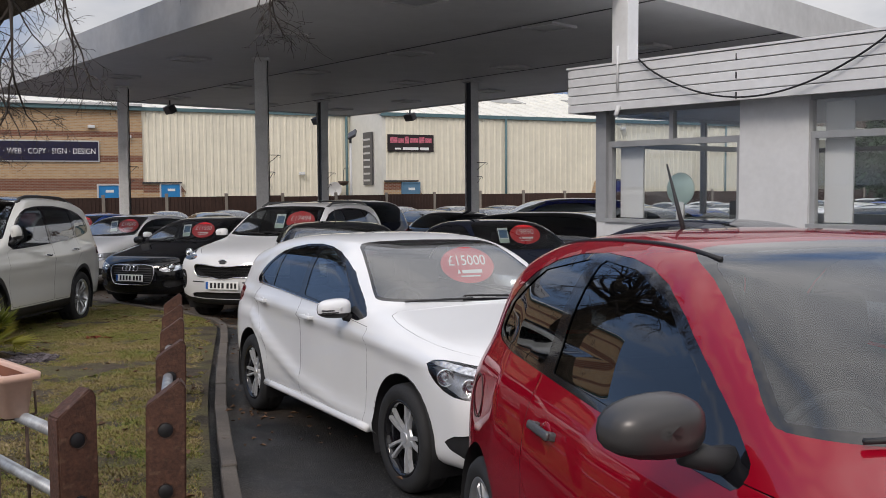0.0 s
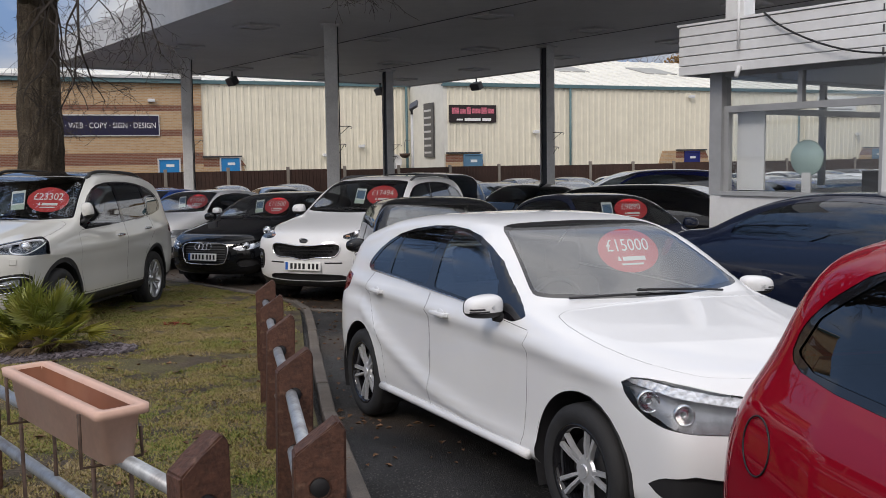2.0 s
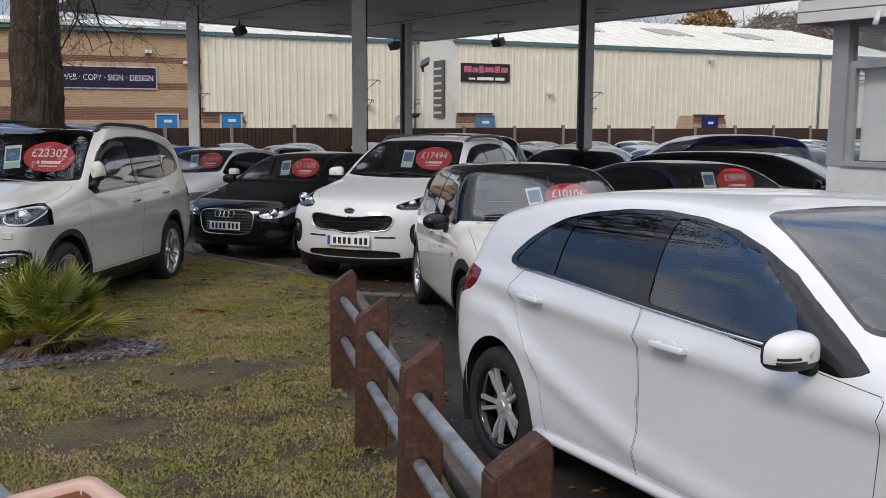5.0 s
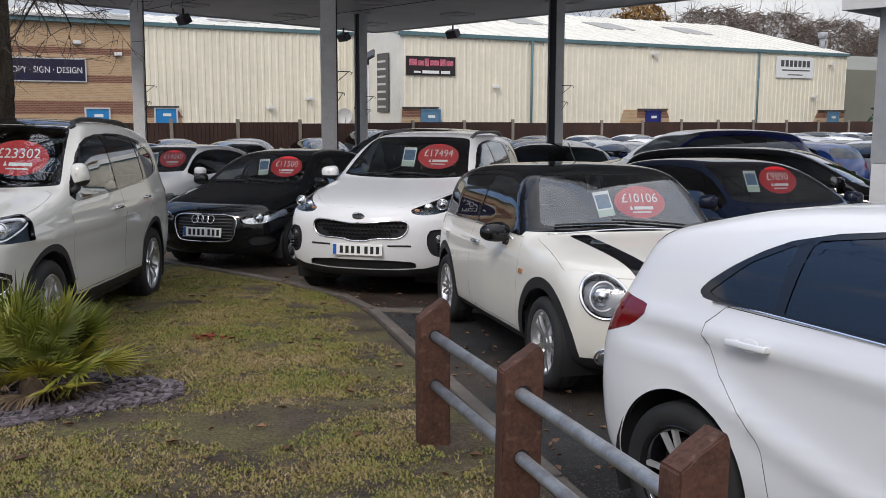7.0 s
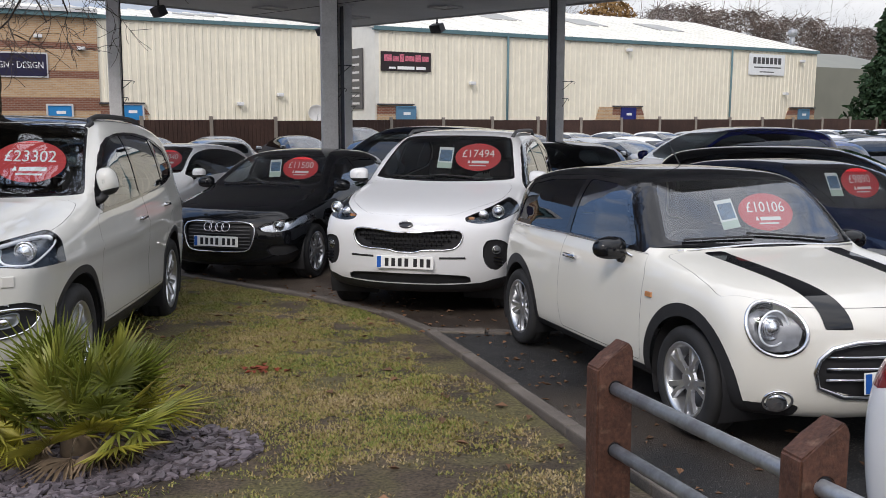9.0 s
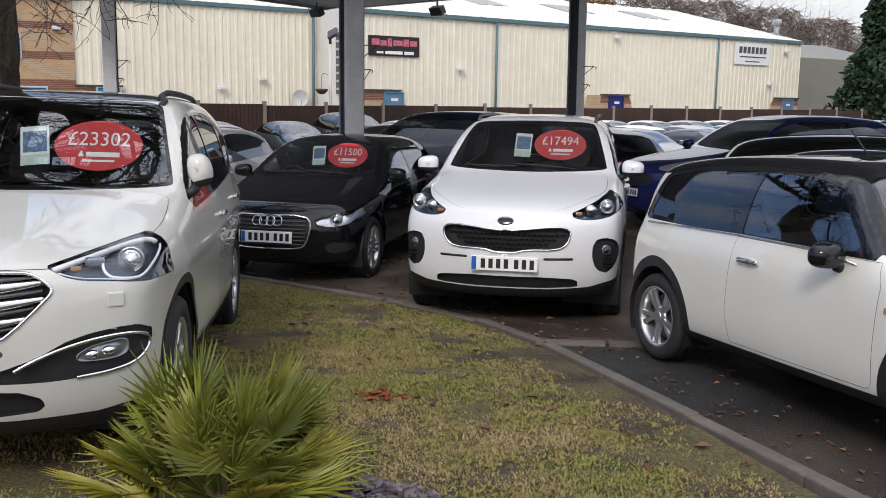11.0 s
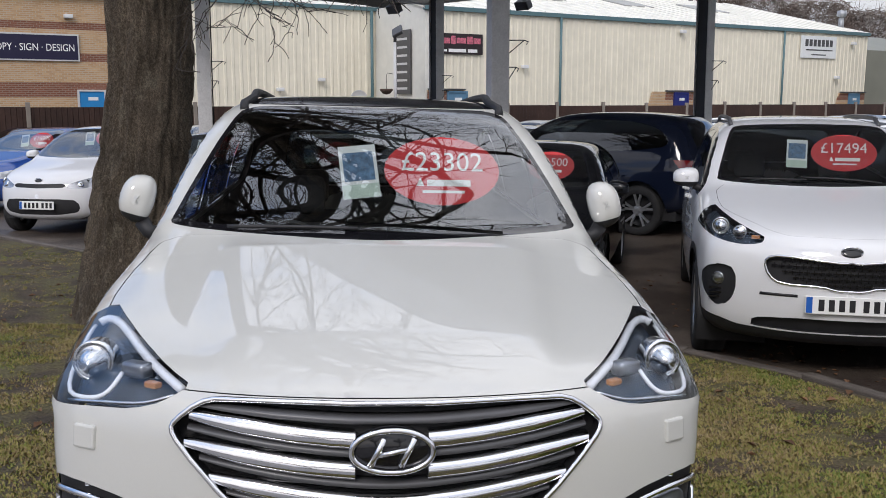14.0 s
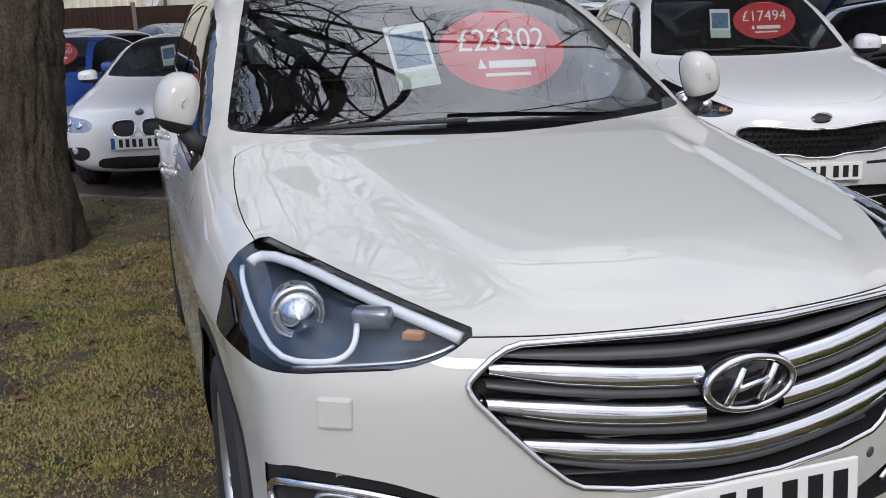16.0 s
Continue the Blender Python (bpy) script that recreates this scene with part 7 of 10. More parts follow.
def large_suv_lamp(hl, V, T, sgn):
    """Bright light guides and a small outer reflector inside the close-up headlamp."""
    def skin(y, z, deep):
        d = (np.abs(V[:, 1]) - y) ** 2 + (V[:, 2] - z) ** 2
        i = np.argsort(d)[:8]
        w = 1 / (d[i] + 1e-4)
        return float((V[i, 0] * w).sum() / w.sum()) - deep

    N = normals(V, T)
    if (N * (V - np.array([0, 0, 0.6]))).sum() < 0:
        N = -N

    def guide(pts, r, mt, lab, deep=0.024):
        P = chaikin(pts, 1, closed=False)
        Q = []
        for y, z in P:
            d = (np.abs(V[:, 1]) - y) ** 2 + (V[:, 2] - z) ** 2
            i = np.argsort(d)[:8]
            w = (1 / (d[i] + 1e-4))[:, None]
            Q.append(((V[i] - N[i] * deep) * w).sum(0) / w.sum())
        Q = np.array(Q)
        for _ in range(2):
            Q[1:-1] = (Q[:-2] + 2 * Q[1:-1] + Q[2:]) / 4
        tube("light_guide", Q.tolist(), r, M[mt], hl, lab, 8)
    guide([(0.868, 1.106), (0.80, 1.075), (0.72, 1.053), (0.64, 1.030), (0.57, 1.007), (0.505, 0.984)], 0.0125, "lampwhite", "bright upper light strip")
    guide([(0.866, 1.060), (0.862, 1.00), (0.856, 0.958), (0.840, 0.936), (0.79, 0.934), (0.735, 0.938), (0.705, 0.950), (0.688, 0.976), (0.676, 0.998)], 0.0062, "lampwhite", "bright hooked light guide")
    guide([(0.80, 0.922), (0.72, 0.926), (0.64, 0.932), (0.58, 0.948), (0.525, 0.968)], 0.0045, "reflector", "silver lower edge strip", 0.016)
    bm = bmesh.new()
    add_box(bm, -0.04, -0.038, -0.020, 0.004, 0.038, 0.020, 0.01)
    ob = part("side_reflector", bm, M["bowl"], hl, "faceted chrome reflector", True)
    ob.matrix_basis = Matrix.Translation((skin(0.645, 0.985, 0.05), 0.645 * sgn, 0.985)) @ Matrix.Rotation(radians(32 * sgn), 4, "Z")
    bm = bmesh.new()
    add_box(bm, -0.02, -0.020, -0.008, 0.004, 0.020, 0.008, 0.004)
    ob = part("indicator", bm, M["dullamber"], hl, "amber indicator bulb")
    ob.matrix_basis = Matrix.Translation((skin(0.585, 0.968, 0.03), 0.585 * sgn, 0.968)) @ Matrix.Rotation(radians(38 * sgn), 4, "Z")


def large_suv_extra(car, full, colour):
    V, T = full

    def on(y, z, out=0.0, x=2.6):
        c = (V[:, 0] > 1.2)
        Q = V[c]
        d = (Q[:, 1] - y) ** 2 + (Q[:, 2] - z) ** 2
        i = np.argsort(d)[:4]
        w = 1 / (d[i] + 1e-5)
        return (float((Q[i, 0] * w).sum() / w.sum()) + out, y, z)
    # chrome surround of the grille
    hexa = [(-0.40, 0.968), (0.0, 0.965), (0.40, 0.968), (0.455, 0.955), (0.51, 0.912), (0.518, 0.893), (0.50, 0.862), (0.37, 0.725), (0.31, 0.693), (0.0, 0.675), (-0.31, 0.693), (-0.37, 0.725), (-0.50, 0.862), (-0.518, 0.893), (-0.51, 0.912), (-0.455, 0.955)]
    P = chaikin(hexa, 1)
    tube("grille_surround", [on(a, b, 0.002) for a, b in P], 0.007, M["chrome"], car, "bright chrome grille surround", 8, True)

    def blade(name, z_end, z_mid, half, th, mt, inner, back=0.010):
        """One grille blade; a wing on each side when the badge interrupts it."""
        spans = [(-half, -inner), (inner, half)] if inner else [(-half, half)]
        for a, b in spans:
            v, f = [], []
            ys = np.linspace(a, b, 16)
            for y in ys:
                u = 1 - (abs(y) / half) ** 1.6
                zz = z_end + (z_mid - z_end) * u
                t = th * (0.55 + 0.45 * min(1, 2.2 * u + 0.1))
                x = on(float(y), zz, 0)[0] - back
                for dx, dz in ((-0.006, t), (0.006, t * 0.55), (0.009, -t * 0.5), (0.0, -t), (-0.03, -t), (-0.035, t)):
                    v.append((x + dx, y, zz + dz))
            for i in range(15):
                for j in range(6):
                    f.append((i * 6 + j, i * 6 + (j + 1) % 6, i * 6 + 6 + (j + 1) % 6, i * 6 + 6 + j))
            put(name, v, f, M[mt], car, "satin chrome grille blade" if mt == "chrome" else "dark grey grille fin")
    blade("grille_bar", 0.925, 0.882, 0.475, 0.0195, "chrome", 0.085)
    blade("grille_bar", 0.862, 0.812, 0.485, 0.0195, "chrome", 0.085)
    blade("grille_bar", 0.785, 0.738, 0.425, 0.0195, "chrome", 0)
    for ze, zm, hf in ((0.945, 0.925, 0.46), (0.893, 0.850, 0.48), (0.826, 0.778, 0.45), (0.75, 0.705, 0.385)):
        blade("grille_fin", ze, zm, hf, 0.010, "greytrim", 0, 0.024)
    for k in range(6):
        z = 0.715 + 0.036 * k
        blade("grille_slat", z, z - 0.01, 0.40 + 0.012 * k, 0.003, "greytrim", 0, 0.040)
    # badge: an oval ring with a slanting bar mark
    zb = 0.868
    bx = on(0.0, zb, 0.012)[0]
    v, f = lathe([(0.0005, 0.004), (0.9, 0.003), (1.0, -0.004), (1.0, -0.03)], 36, "z")
    bk = put("badge", [(c + bx - 0.004, a * 0.094, b * 0.052 + zb) for a, b, c in v], f, M["gloss"], car, "oval badge plate")
    tube("badge_ring", [(bx, 0.094 * math.cos(t), zb + 0.050 * math.sin(t)) for t in np.linspace(0, 2 * math.pi, 40, endpoint=False)], 0.0075, M["chrome"], bk, "chrome oval ring", 8, True)
    for y in (-0.035, 0.035):
        tube("badge_stroke", [(bx + 0.004, y - 0.016, zb - 0.033), (bx + 0.006, y, zb), (bx + 0.004, y + 0.016, zb + 0.033)], 0.0085, M["chrome"], bk, "", 6)
    tube("badge_stroke", [(bx + 0.005, -0.036, zb - 0.008), (bx + 0.007, 0.0, zb), (bx + 0.005, 0.036, zb + 0.008)], 0.007, M["chrome"], bk, "", 6)
    # fog lamps with chrome sweeps
    for sgn in (1, -1):
        fr = on(0.69 * sgn, 0.628, -0.020)
        v, f = lathe([(0.0005, 0.010), (0.6, 0.009), (1.0, 0.0), (1.05, 0.006), (1.10, -0.02)], 28, "z")
        shape = [(c, math.copysign(abs(a) ** 0.75, a) * 0.100, math.copysign(abs(b) ** 0.7, b) * 0.034 * (1 + 0.30 * a * sgn) + 0.018 * a * sgn) for a, b, c in v]
        fog = put("fog_lamp", shape, f, M["bowl"], car, "clear wedge-shaped fog lamp")
        fog.matrix_basis = Matrix.Translation(fr) @ Matrix.Rotation(radians(24 * sgn), 4, "Z")
        for k in (-0.045, 0.022):
            v, f = lathe([(0.0005, 0.022), (0.010, 0.020), (0.022, 0.012), (0.026, 0.0)], 18, "z")
            put("fog_bulb", [(c, a * 1.25 + k, b * 0.9 + 0.18 * k * sgn) for a, b, c in v], f, M["chrome"], fog, "bright reflector")
        line = chaikin([(0.38, 0.575), (0.45, 0.615), (0.56, 0.662), (0.68, 0.692), (0.79, 0.702), (0.845, 0.685), (0.852, 0.625), (0.815, 0.572), (0.72, 0.545), (0.60, 0.532)], 3, closed=False)
        P = np.array([on(a * sgn, b, 0.004) for a, b in line])
        for _ in range(12):
            P[1:-1, 0] = (P[:-2, 0] + P[1:-1, 0] * 2 + P[2:, 0]) / 4
        tube("fog_sweep", P.tolist(), 0.0085, M["chrome"], car, "chrome fog lamp surround", 8)
        for y, z in ((0.58, 0.715), (0.63, 0.722), (0.68, 0.725), (0.73, 0.724)):
            p = on(y * sgn, z, 0.002)
            bm = bmesh.new()
            add_box(bm, p[0] - 0.034, p[1] - 0.015, z - 0.007, p[0] - 0.014, p[1] + 0.015, z + 0.007, 0.003)
            part("daytime_lamp", bm, M["reflector"], car, "small clear daytime lamp")
        # headlamp washer cover and parking sensor
        p = on(0.74 * sgn, 0.845, 0.001)
        bm = bmesh.new()
        add_box(bm, -0.012, -0.034, -0.030, 0.008, 0.034, 0.030, 0.006)
        w = part("washer_cover", bm, colour, car)
        w.matrix_basis = Matrix.Translation(p) @ Matrix.Rotation(radians(30 * sgn), 4, "Z") @ Matrix.Rotation(radians(-4), 4, "Y")
        round_on(car, full, "parking_sensor", on(0.33 * sgn, 0.645), 0.012, 0.003, M["greytrim"], "small round parking sensor")
    # roof rails
    for sgn in (1, -1):
        pts = []
        for x in np.linspace(0.05, -1.75, 24):
            c = V[np.argmin((V[:, 0] - x) ** 2 + (V[:, 1] - 0.60 * sgn) ** 2 + (V[:, 2] - 1.80) ** 2)]
            lift = 0.034 * min(1.0, max(0.0, (0.05 - x) / 0.30), max(0.0, (x + 1.75) / 0.30)) - 0.004
            pts.append((x, c[1] * 0.98, c[2] + lift))
        tube("roof_rail", pts, 0.020, M["plastic"], car, "black roof rail", 8)


SPEC["large_suv"] = dict(bowl="lampdark",
    hw=0.94, R=0.365, axles=(1.35, -1.35), belt=1.12, dash=0.78, core=0.62, core_x=(-1.8, 1.72), arch=0.42, relief=suv_relief,
    side=[(2.12, .24), (2.22, .34), (2.27, .52), (2.285, .72), (2.27, .92), (2.21, .995), (2.05, 1.04), (1.7, 1.10), (1.3, 1.165), (1.08, 1.20), (0.93, 1.235), (0.5, 1.485), (0.06, 1.70), (-.3, 1.765), (-.8, 1.78), (-1.5, 1.75), (-2.0, 1.67),
          (-2.12, 1.60), (-2.27, 1.22), (-2.38, 1.02), (-2.42, .8), (-2.38, .45), (-2.25, .28), (-1, .24), (1, .24)],
    front=section(0.94, .24, .72, 1.13, .68, 1.78), bow=[(-2.5, -0.25), (-1.8, -0.20), (-1.3, -0.04), (-0.3, 0.0), (0.3, 0.07), (1.0, 0.20), (1.6, 0.28), (2.3, 0.36)],
    plan=[(-2.45, 0.85), (-1.9, 0.95), (-1.3, 0.99), (0, 1.0), (1.3, 0.985), (1.75, 0.95), (2.0, 0.91), (2.3, 0.82)],
    glass=[("windscreen", screen(0.765, 1.225, 0.605, 1.695, 0.0), "glass"), ("rear_window", screen(0.56, 1.22, 0.53, 1.60, -1.7, True), "privacy"),
           ("side_trim", region_side(chaikin([(0.90, 1.11), (0.66, 1.31), (0.30, 1.54), (0.0, 1.63), (-0.7, 1.66), (-1.3, 1.62), (-1.72, 1.52), (-1.86, 1.34), (-1.7, 1.25), (-0.7, 1.17), (0.3, 1.13)], 1)), "gloss")],
    panes=[([(0.68, 1.14), (0.60, 1.32), (0.26, 1.53), (-0.02, 1.605), (-0.32, 1.63), (-0.32, 1.17)], "glass"), ([(-0.40, 1.175), (-0.40, 1.632), (-0.7, 1.635), (-1.20, 1.60), (-1.22, 1.225)], "privacy"),
           ([(-1.27, 1.23), (-1.25, 1.595), (-1.66, 1.50), (-1.79, 1.35), (-1.65, 1.265)], "privacy")],
    panels=[("roof_panel", both(lambda V: 1.705 - V[:, 2], lambda V: np.abs(V[:, 1]) - 0.56), "gloss", False, 0.0),
            ("cladding", union(both(strip(0.0, 0.40), lambda V: V[:, 0] - 1.9), both(region_side(circle(1.35, 0.375, 0.47), 0.5), lambda V: -V[:, 2]), both(region_side(circle(-1.35, 0.375, 0.47), 0.5), lambda V: -V[:, 2]),
                               region_front(chaikin([(-0.3, 0.36), (0.62, 0.36), (0.80, 0.40), (1.0, 0.40), (1.0, 0.0), (-0.3, 0.0)], 1), 1.5)), "plastic", False, 0.0),
            ("front_door", region_side([(0.84, 0.42), (0.94, 0.75), (0.94, 1.08), (0.84, 1.115), (-0.35, 1.16), (-0.35, 0.42)], 0.4), "paint", True, 0.0),
            ("rear_door", region_side([(-0.355, 0.42), (-0.355, 1.16), (-1.25, 1.20), (-1.30, 1.02), (-0.98, 0.75), (-0.90, 0.42)], 0.4), "paint", True, 0.0)],
    lamps=[("headlight", both(lambda V: 1.555 + (1.12 - V[:, 2]) * 0.36 - V[:, 0], region_front([(0.475, 0.985), (0.55, 0.945), (0.62, 0.925), (0.73, 0.918), (0.85, 0.905), (0.97, 0.905), (0.98, 1.0), (0.97, 1.14), (0.875, 1.125), (0.80, 1.085), (0.70, 1.058), (0.58, 1.02)], 1.30)), "clear"),
           ("tail_light", region_side([(-1.95, 1.10), (-2.5, 1.06), (-2.5, 0.95), (-1.98, 0.96)], 0.4), "lampred")],
    recess=[("grille", region_front(chaikin([(-0.40, 0.968), (0.0, 0.965), (0.40, 0.968), (0.455, 0.955), (0.51, 0.912), (0.518, 0.893), (0.50, 0.862), (0.37, 0.725), (0.31, 0.693), (0.0, 0.675), (-0.31, 0.693), (-0.37, 0.725), (-0.50, 0.862), (-0.518, 0.893), (-0.51, 0.912), (-0.455, 0.955)], 1), 1.9), "plastic", 0.055),
            ("fog_surround", both(region_front(chaikin([(0.22, 0.556), (0.32, 0.575), (0.46, 0.625), (0.60, 0.705), (0.80, 0.738), (0.865, 0.71), (0.845, 0.60), (0.79, 0.55), (0.62, 0.528), (0.46, 0.520), (0.22, 0.528)], 1), 1.4), lambda V: -V[:, 1]), "plastic", 0.03),
            ("fog_surround", both(region_front(chaikin([(0.22, 0.556), (0.32, 0.575), (0.46, 0.625), (0.60, 0.705), (0.80, 0.738), (0.865, 0.71), (0.845, 0.60), (0.79, 0.55), (0.62, 0.528), (0.46, 0.520), (0.22, 0.528)], 1), 1.4), lambda V: V[:, 1]), "plastic", 0.03),
            ("lower_intake", region_front(chaikin([(-0.3, 0.50), (0.36, 0.50), (0.50, 0.44), (0.44, 0.38), (-0.3, 0.37)], 1), 1.9), "plastic", 0.05)],
    late=[("bonnet", region_top(chaikin([(0.99, -0.5), (0.97, 0.5), (0.93, 0.765), (1.15, 0.80), (1.42, 0.815), (1.62, 0.80), (1.85, 0.72), (2.1, 0.56), (2.4, 0.46), (2.4, -0.5)], 1), 0.974), "paint")],
    eye=(1.885, 0.765, 0.985, 0.041), lamp_extra=large_suv_lamp, mirror_tip=16, mirror=(0.72, 0.845, 1.325, 0.064, 0.092, "paint", True), handles=[(-0.13, 1.0), (-1.05, 1.05)], handle_mat="chrome", plate=(2.35, 0.605), sticker=(0.58, 0.29, 1.44), sticker_scale=1.05, wiper=(0.97, 1.225), extra=large_suv_extra, tuck=0.012)



def nose(full, x_min=1.0):
    V = full[0]
    Q = V[V[:, 0] > x_min]

    def on(y, z, out=0.0):
        d = (Q[:, 1] - y) ** 2 + (Q[:, 2] - z) ** 2
        i = np.argsort(d)[:4]
        w = 1 / (d[i] + 1e-5)
        return (float((Q[i, 0] * w).sum() / w.sum()) + out, y, z)
    return on


def ring_on(on, y, z, ry, rz, out, n=36):
    """A ring on the nose, evened out along its way."""
    t = np.linspace(0, 2 * math.pi, n, endpoint=False)
    P = np.array([on(y + ry * math.cos(a), z + rz * math.sin(a), out) for a in t])
    # a ring lies in a plane: fit its depth to width and height
    A = np.stack([np.ones(n), P[:, 1], P[:, 2], P[:, 1] ** 2], 1)
    P[:, 0] = A @ np.linalg.lstsq(A, P[:, 0], rcond=None)[0]
    return P.tolist()


def outline(P):
    """A full outline from its right half."""
    P = [p for p in P if p[0] >= 0]
    return chaikin(P + [(-a, b) for a, b in reversed(P)], 1)


def compact_suv_extra(car, full, colour):
    on = nose(full)
    half = [(0.0, 0.825), (0.10, 0.825), (0.32, 0.85), (0.46, 0.85), (0.505, 0.81), (0.475, 0.72), (0.40, 0.675), (0.16, 0.675), (0.08, 0.65), (0.0, 0.65)]
    tube("grille_surround", [on(a, b, 0.003) for a, b in outline(half)], 0.009, M["chrome"], car, "satin chrome grille outline", 6, True)
    # mesh of small cells
    bm = bmesh.new()
    for r in range(5):
        for k in range(-11, 12):
            y, z = (k + 0.5 * (r % 2)) * 0.042, 0.682 + r * 0.036
            if abs(y) < 0.46 - 0.06 * abs(r - 3):
                x = on(y, z, -0.03)[0]
                add_box(bm, x, y - 0.019, z - 0.004, x + 0.012, y + 0.019, z + 0.004)
                add_box(bm, x, y - 0.003, z - 0.016, x + 0.012, y + 0.003, z + 0.016)
    tagged(part("grille_mesh", bm, M["gloss"], car, "black honeycomb grille mesh"), kind="stuff")
    round_on(car, full, "badge", on(0, 0.895), 0.065, 0.006, M["gloss"], "small oval badge", 0.5)
    tube("badge_ring", [(on(0, 0.895)[0] + 0.008, 0.062 * math.cos(t), 0.895 + 0.03 * math.sin(t)) for t in np.linspace(0, 6.283, 24, endpoint=False)], 0.004, M["chrome"], car, "chrome badge ring", 6, True)
    for sgn in (1, -1):
        p = on(0.645 * sgn, 0.965, -0.035)
        v, f = lathe([(0.0005, 0.02), (0.02, 0.018), (0.034, 0.006), (0.040, 0.0), (0.044, 0.004), (0.046, -0.02)], 20, "z")
        ob = put("inner_lamp", [(c, a, b) for a, b, c in v], f, M["chrome"], car, "round inner headlamp reflector")
        ob.matrix_basis = Matrix.Translation(p) @ Matrix.Rotation(radians(24 * sgn), 4, "Z")
        p = on(0.55 * sgn, 0.945, -0.022)
        bm = bmesh.new()
        add_box(bm, p[0] - 0.012, p[1] - 0.026, p[2] - 0.012, p[0] + 0.006, p[1] + 0.026, p[2] + 0.012, 0.004)
        part("indicator", bm, M["dullamber"], car, "amber indicator in the lamp corner")
        for z, r in ((0.665, 0.032),):
            fr = on(0.77 * sgn, z, -0.022)
            v, f = lathe([(0.0005, 0.006), (r * 0.8, 0.004), (r, 0.0), (r * 1.25, 0.008), (r * 1.3, -0.02)], 20, "z")
            ob = put("fog_lamp", [(c, a, b) for a, b, c in v], f, M["reflector"], car, "round fog lamp")
            ob.matrix_basis = Matrix.Translation(fr) @ Matrix.Rotation(radians(28 * sgn), 4, "Z")
        bm = bmesh.new()
        for k in range(3):
            p = on(0.775 * sgn, 0.60 - 0.03 * k, -0.02)
            add_box(bm, p[0] - 0.01, p[1] - 0.05, p[2] - 0.006, p[0] + 0.012, p[1] + 0.05, p[2] + 0.006)
        part("fog_slats", bm, M["gloss"], car, "black fog surround slats")
        # slim dark slot beside the plate
        tube("bumper_slot", [on(y * sgn, 0.605, -0.002) for y in (0.30, 0.38, 0.46, 0.52)], 0.010, M["ink"], car, "slim dark bumper slot", 6)
        pts = []
        V = full[0]
        for x in np.linspace(0.0, -1.6, 10):
            c = V[np.argmin((V[:, 0] - x) ** 2 + (V[:, 1] - 0.60 * sgn) ** 2 + (V[:, 2] - 1.73) ** 2)]
            pts.append((x, c[1], c[2] + (0.04 if -1.5 < x < -0.1 else 0.0)))
        tube("roof_rail", pts, 0.018, M["greytrim"], car, "dark roof rail", 8)


def striped_extra(car, full, colour):
    on = nose(full)
    for sgn in (1, -1):
        ring = ring_on(on, 0.615 * sgn, 0.69, 0.125, 0.135, 0.004)
        tube("lamp_ring", ring, 0.011, M["chrome"], car, "chrome headlamp ring", 8, True)
        round_on(car, full, "fog_lamp", on(0.60 * sgn, 0.315), 0.055, 0.012, M["reflector"], "round fog lamp")
        tube("fog_ring", ring_on(on, 0.60 * sgn, 0.315, 0.06, 0.055, 0.006), 0.008, M["chrome"], car, "chrome fog lamp ring", 6, True)
        fr = surface_frame(full[0], full[1], (0.89, 0.86 * sgn, 0.768))
        bm = bmesh.new()
        add_box(bm, -0.034, -0.016, -0.004, 0.034, 0.016, 0.012, 0.005)
        ob = part("side_indicator", bm, M["dullamber"], car, "amber side indicator in chrome")
        ob.matrix_basis = fr
        P = [(x, z) for x, z in ((0.60, 0.979), (0.3, 0.982), (-0.4, 0.986), (-1.0, 0.99), (-1.48, 0.998))]
        tube("waist_strip", smooth_path(full, [(x, 0.84 * sgn, z) for x, z in P], 0.006), 0.007, M["chrome"], car, "chrome waist strip", 6)
    half = [(0.0, 0.645), (0.36, 0.635), (0.47, 0.52), (0.43, 0.36), (0.0, 0.335)]
    tube("grille_surround", [on(a, b, 0.006) for a, b in outline(half)], 0.014, M["chrome"], car, "chrome grille outline", 8, True)
    for z in (0.44, 0.50, 0.56):
        tube("grille_bar", [on(y, z, -0.012) for y in np.linspace(-0.40, 0.40, 9)], 0.009, M["chrome"], car, "slim chrome grille bar", 6)
    tube("screen_strip", smooth_path(full, [(0.86, y, 1.0) for y in np.linspace(-0.66, 0.66, 12)], 0.006, 4), 0.007, M["chrome"], car, "chrome strip below the windscreen", 6)
    tube("aerial", [(-0.2, 0, 1.485), (-0.36, 0, 1.64)], 0.005, M["plastic"], car, "short black roof aerial", 6)


def small_hatch_extra(car, full, colour):
    on = nose(full)
    half = [(0.0, 0.70), (0.36, 0.70), (0.43, 0.62), (0.38, 0.42), (0.30, 0.38), (0.0, 0.38)]
    tube("grille_surround", [on(a, b, 0.004) for a, b in outline(half)], 0.009, M["chrome"], car, "chrome grille outline", 8, True)
    for z in np.linspace(0.42, 0.68, 8):
        tube("grille_bar", [on(y, float(z), -0.018) for y in np.linspace(-0.36, 0.36, 7)], 0.006, M["greytrim"], car, "thin grey grille bar", 5)
    for k in range(4):
        c = -0.105 + 0.07 * k
        tube("badge_ring", [on(c + 0.046 * math.cos(t), 0.645 + 0.046 * math.sin(t), 0.006) for t in np.linspace(0, 6.283, 20, endpoint=False)], 0.005, M["chrome"], car, "chrome ring", 6, True)


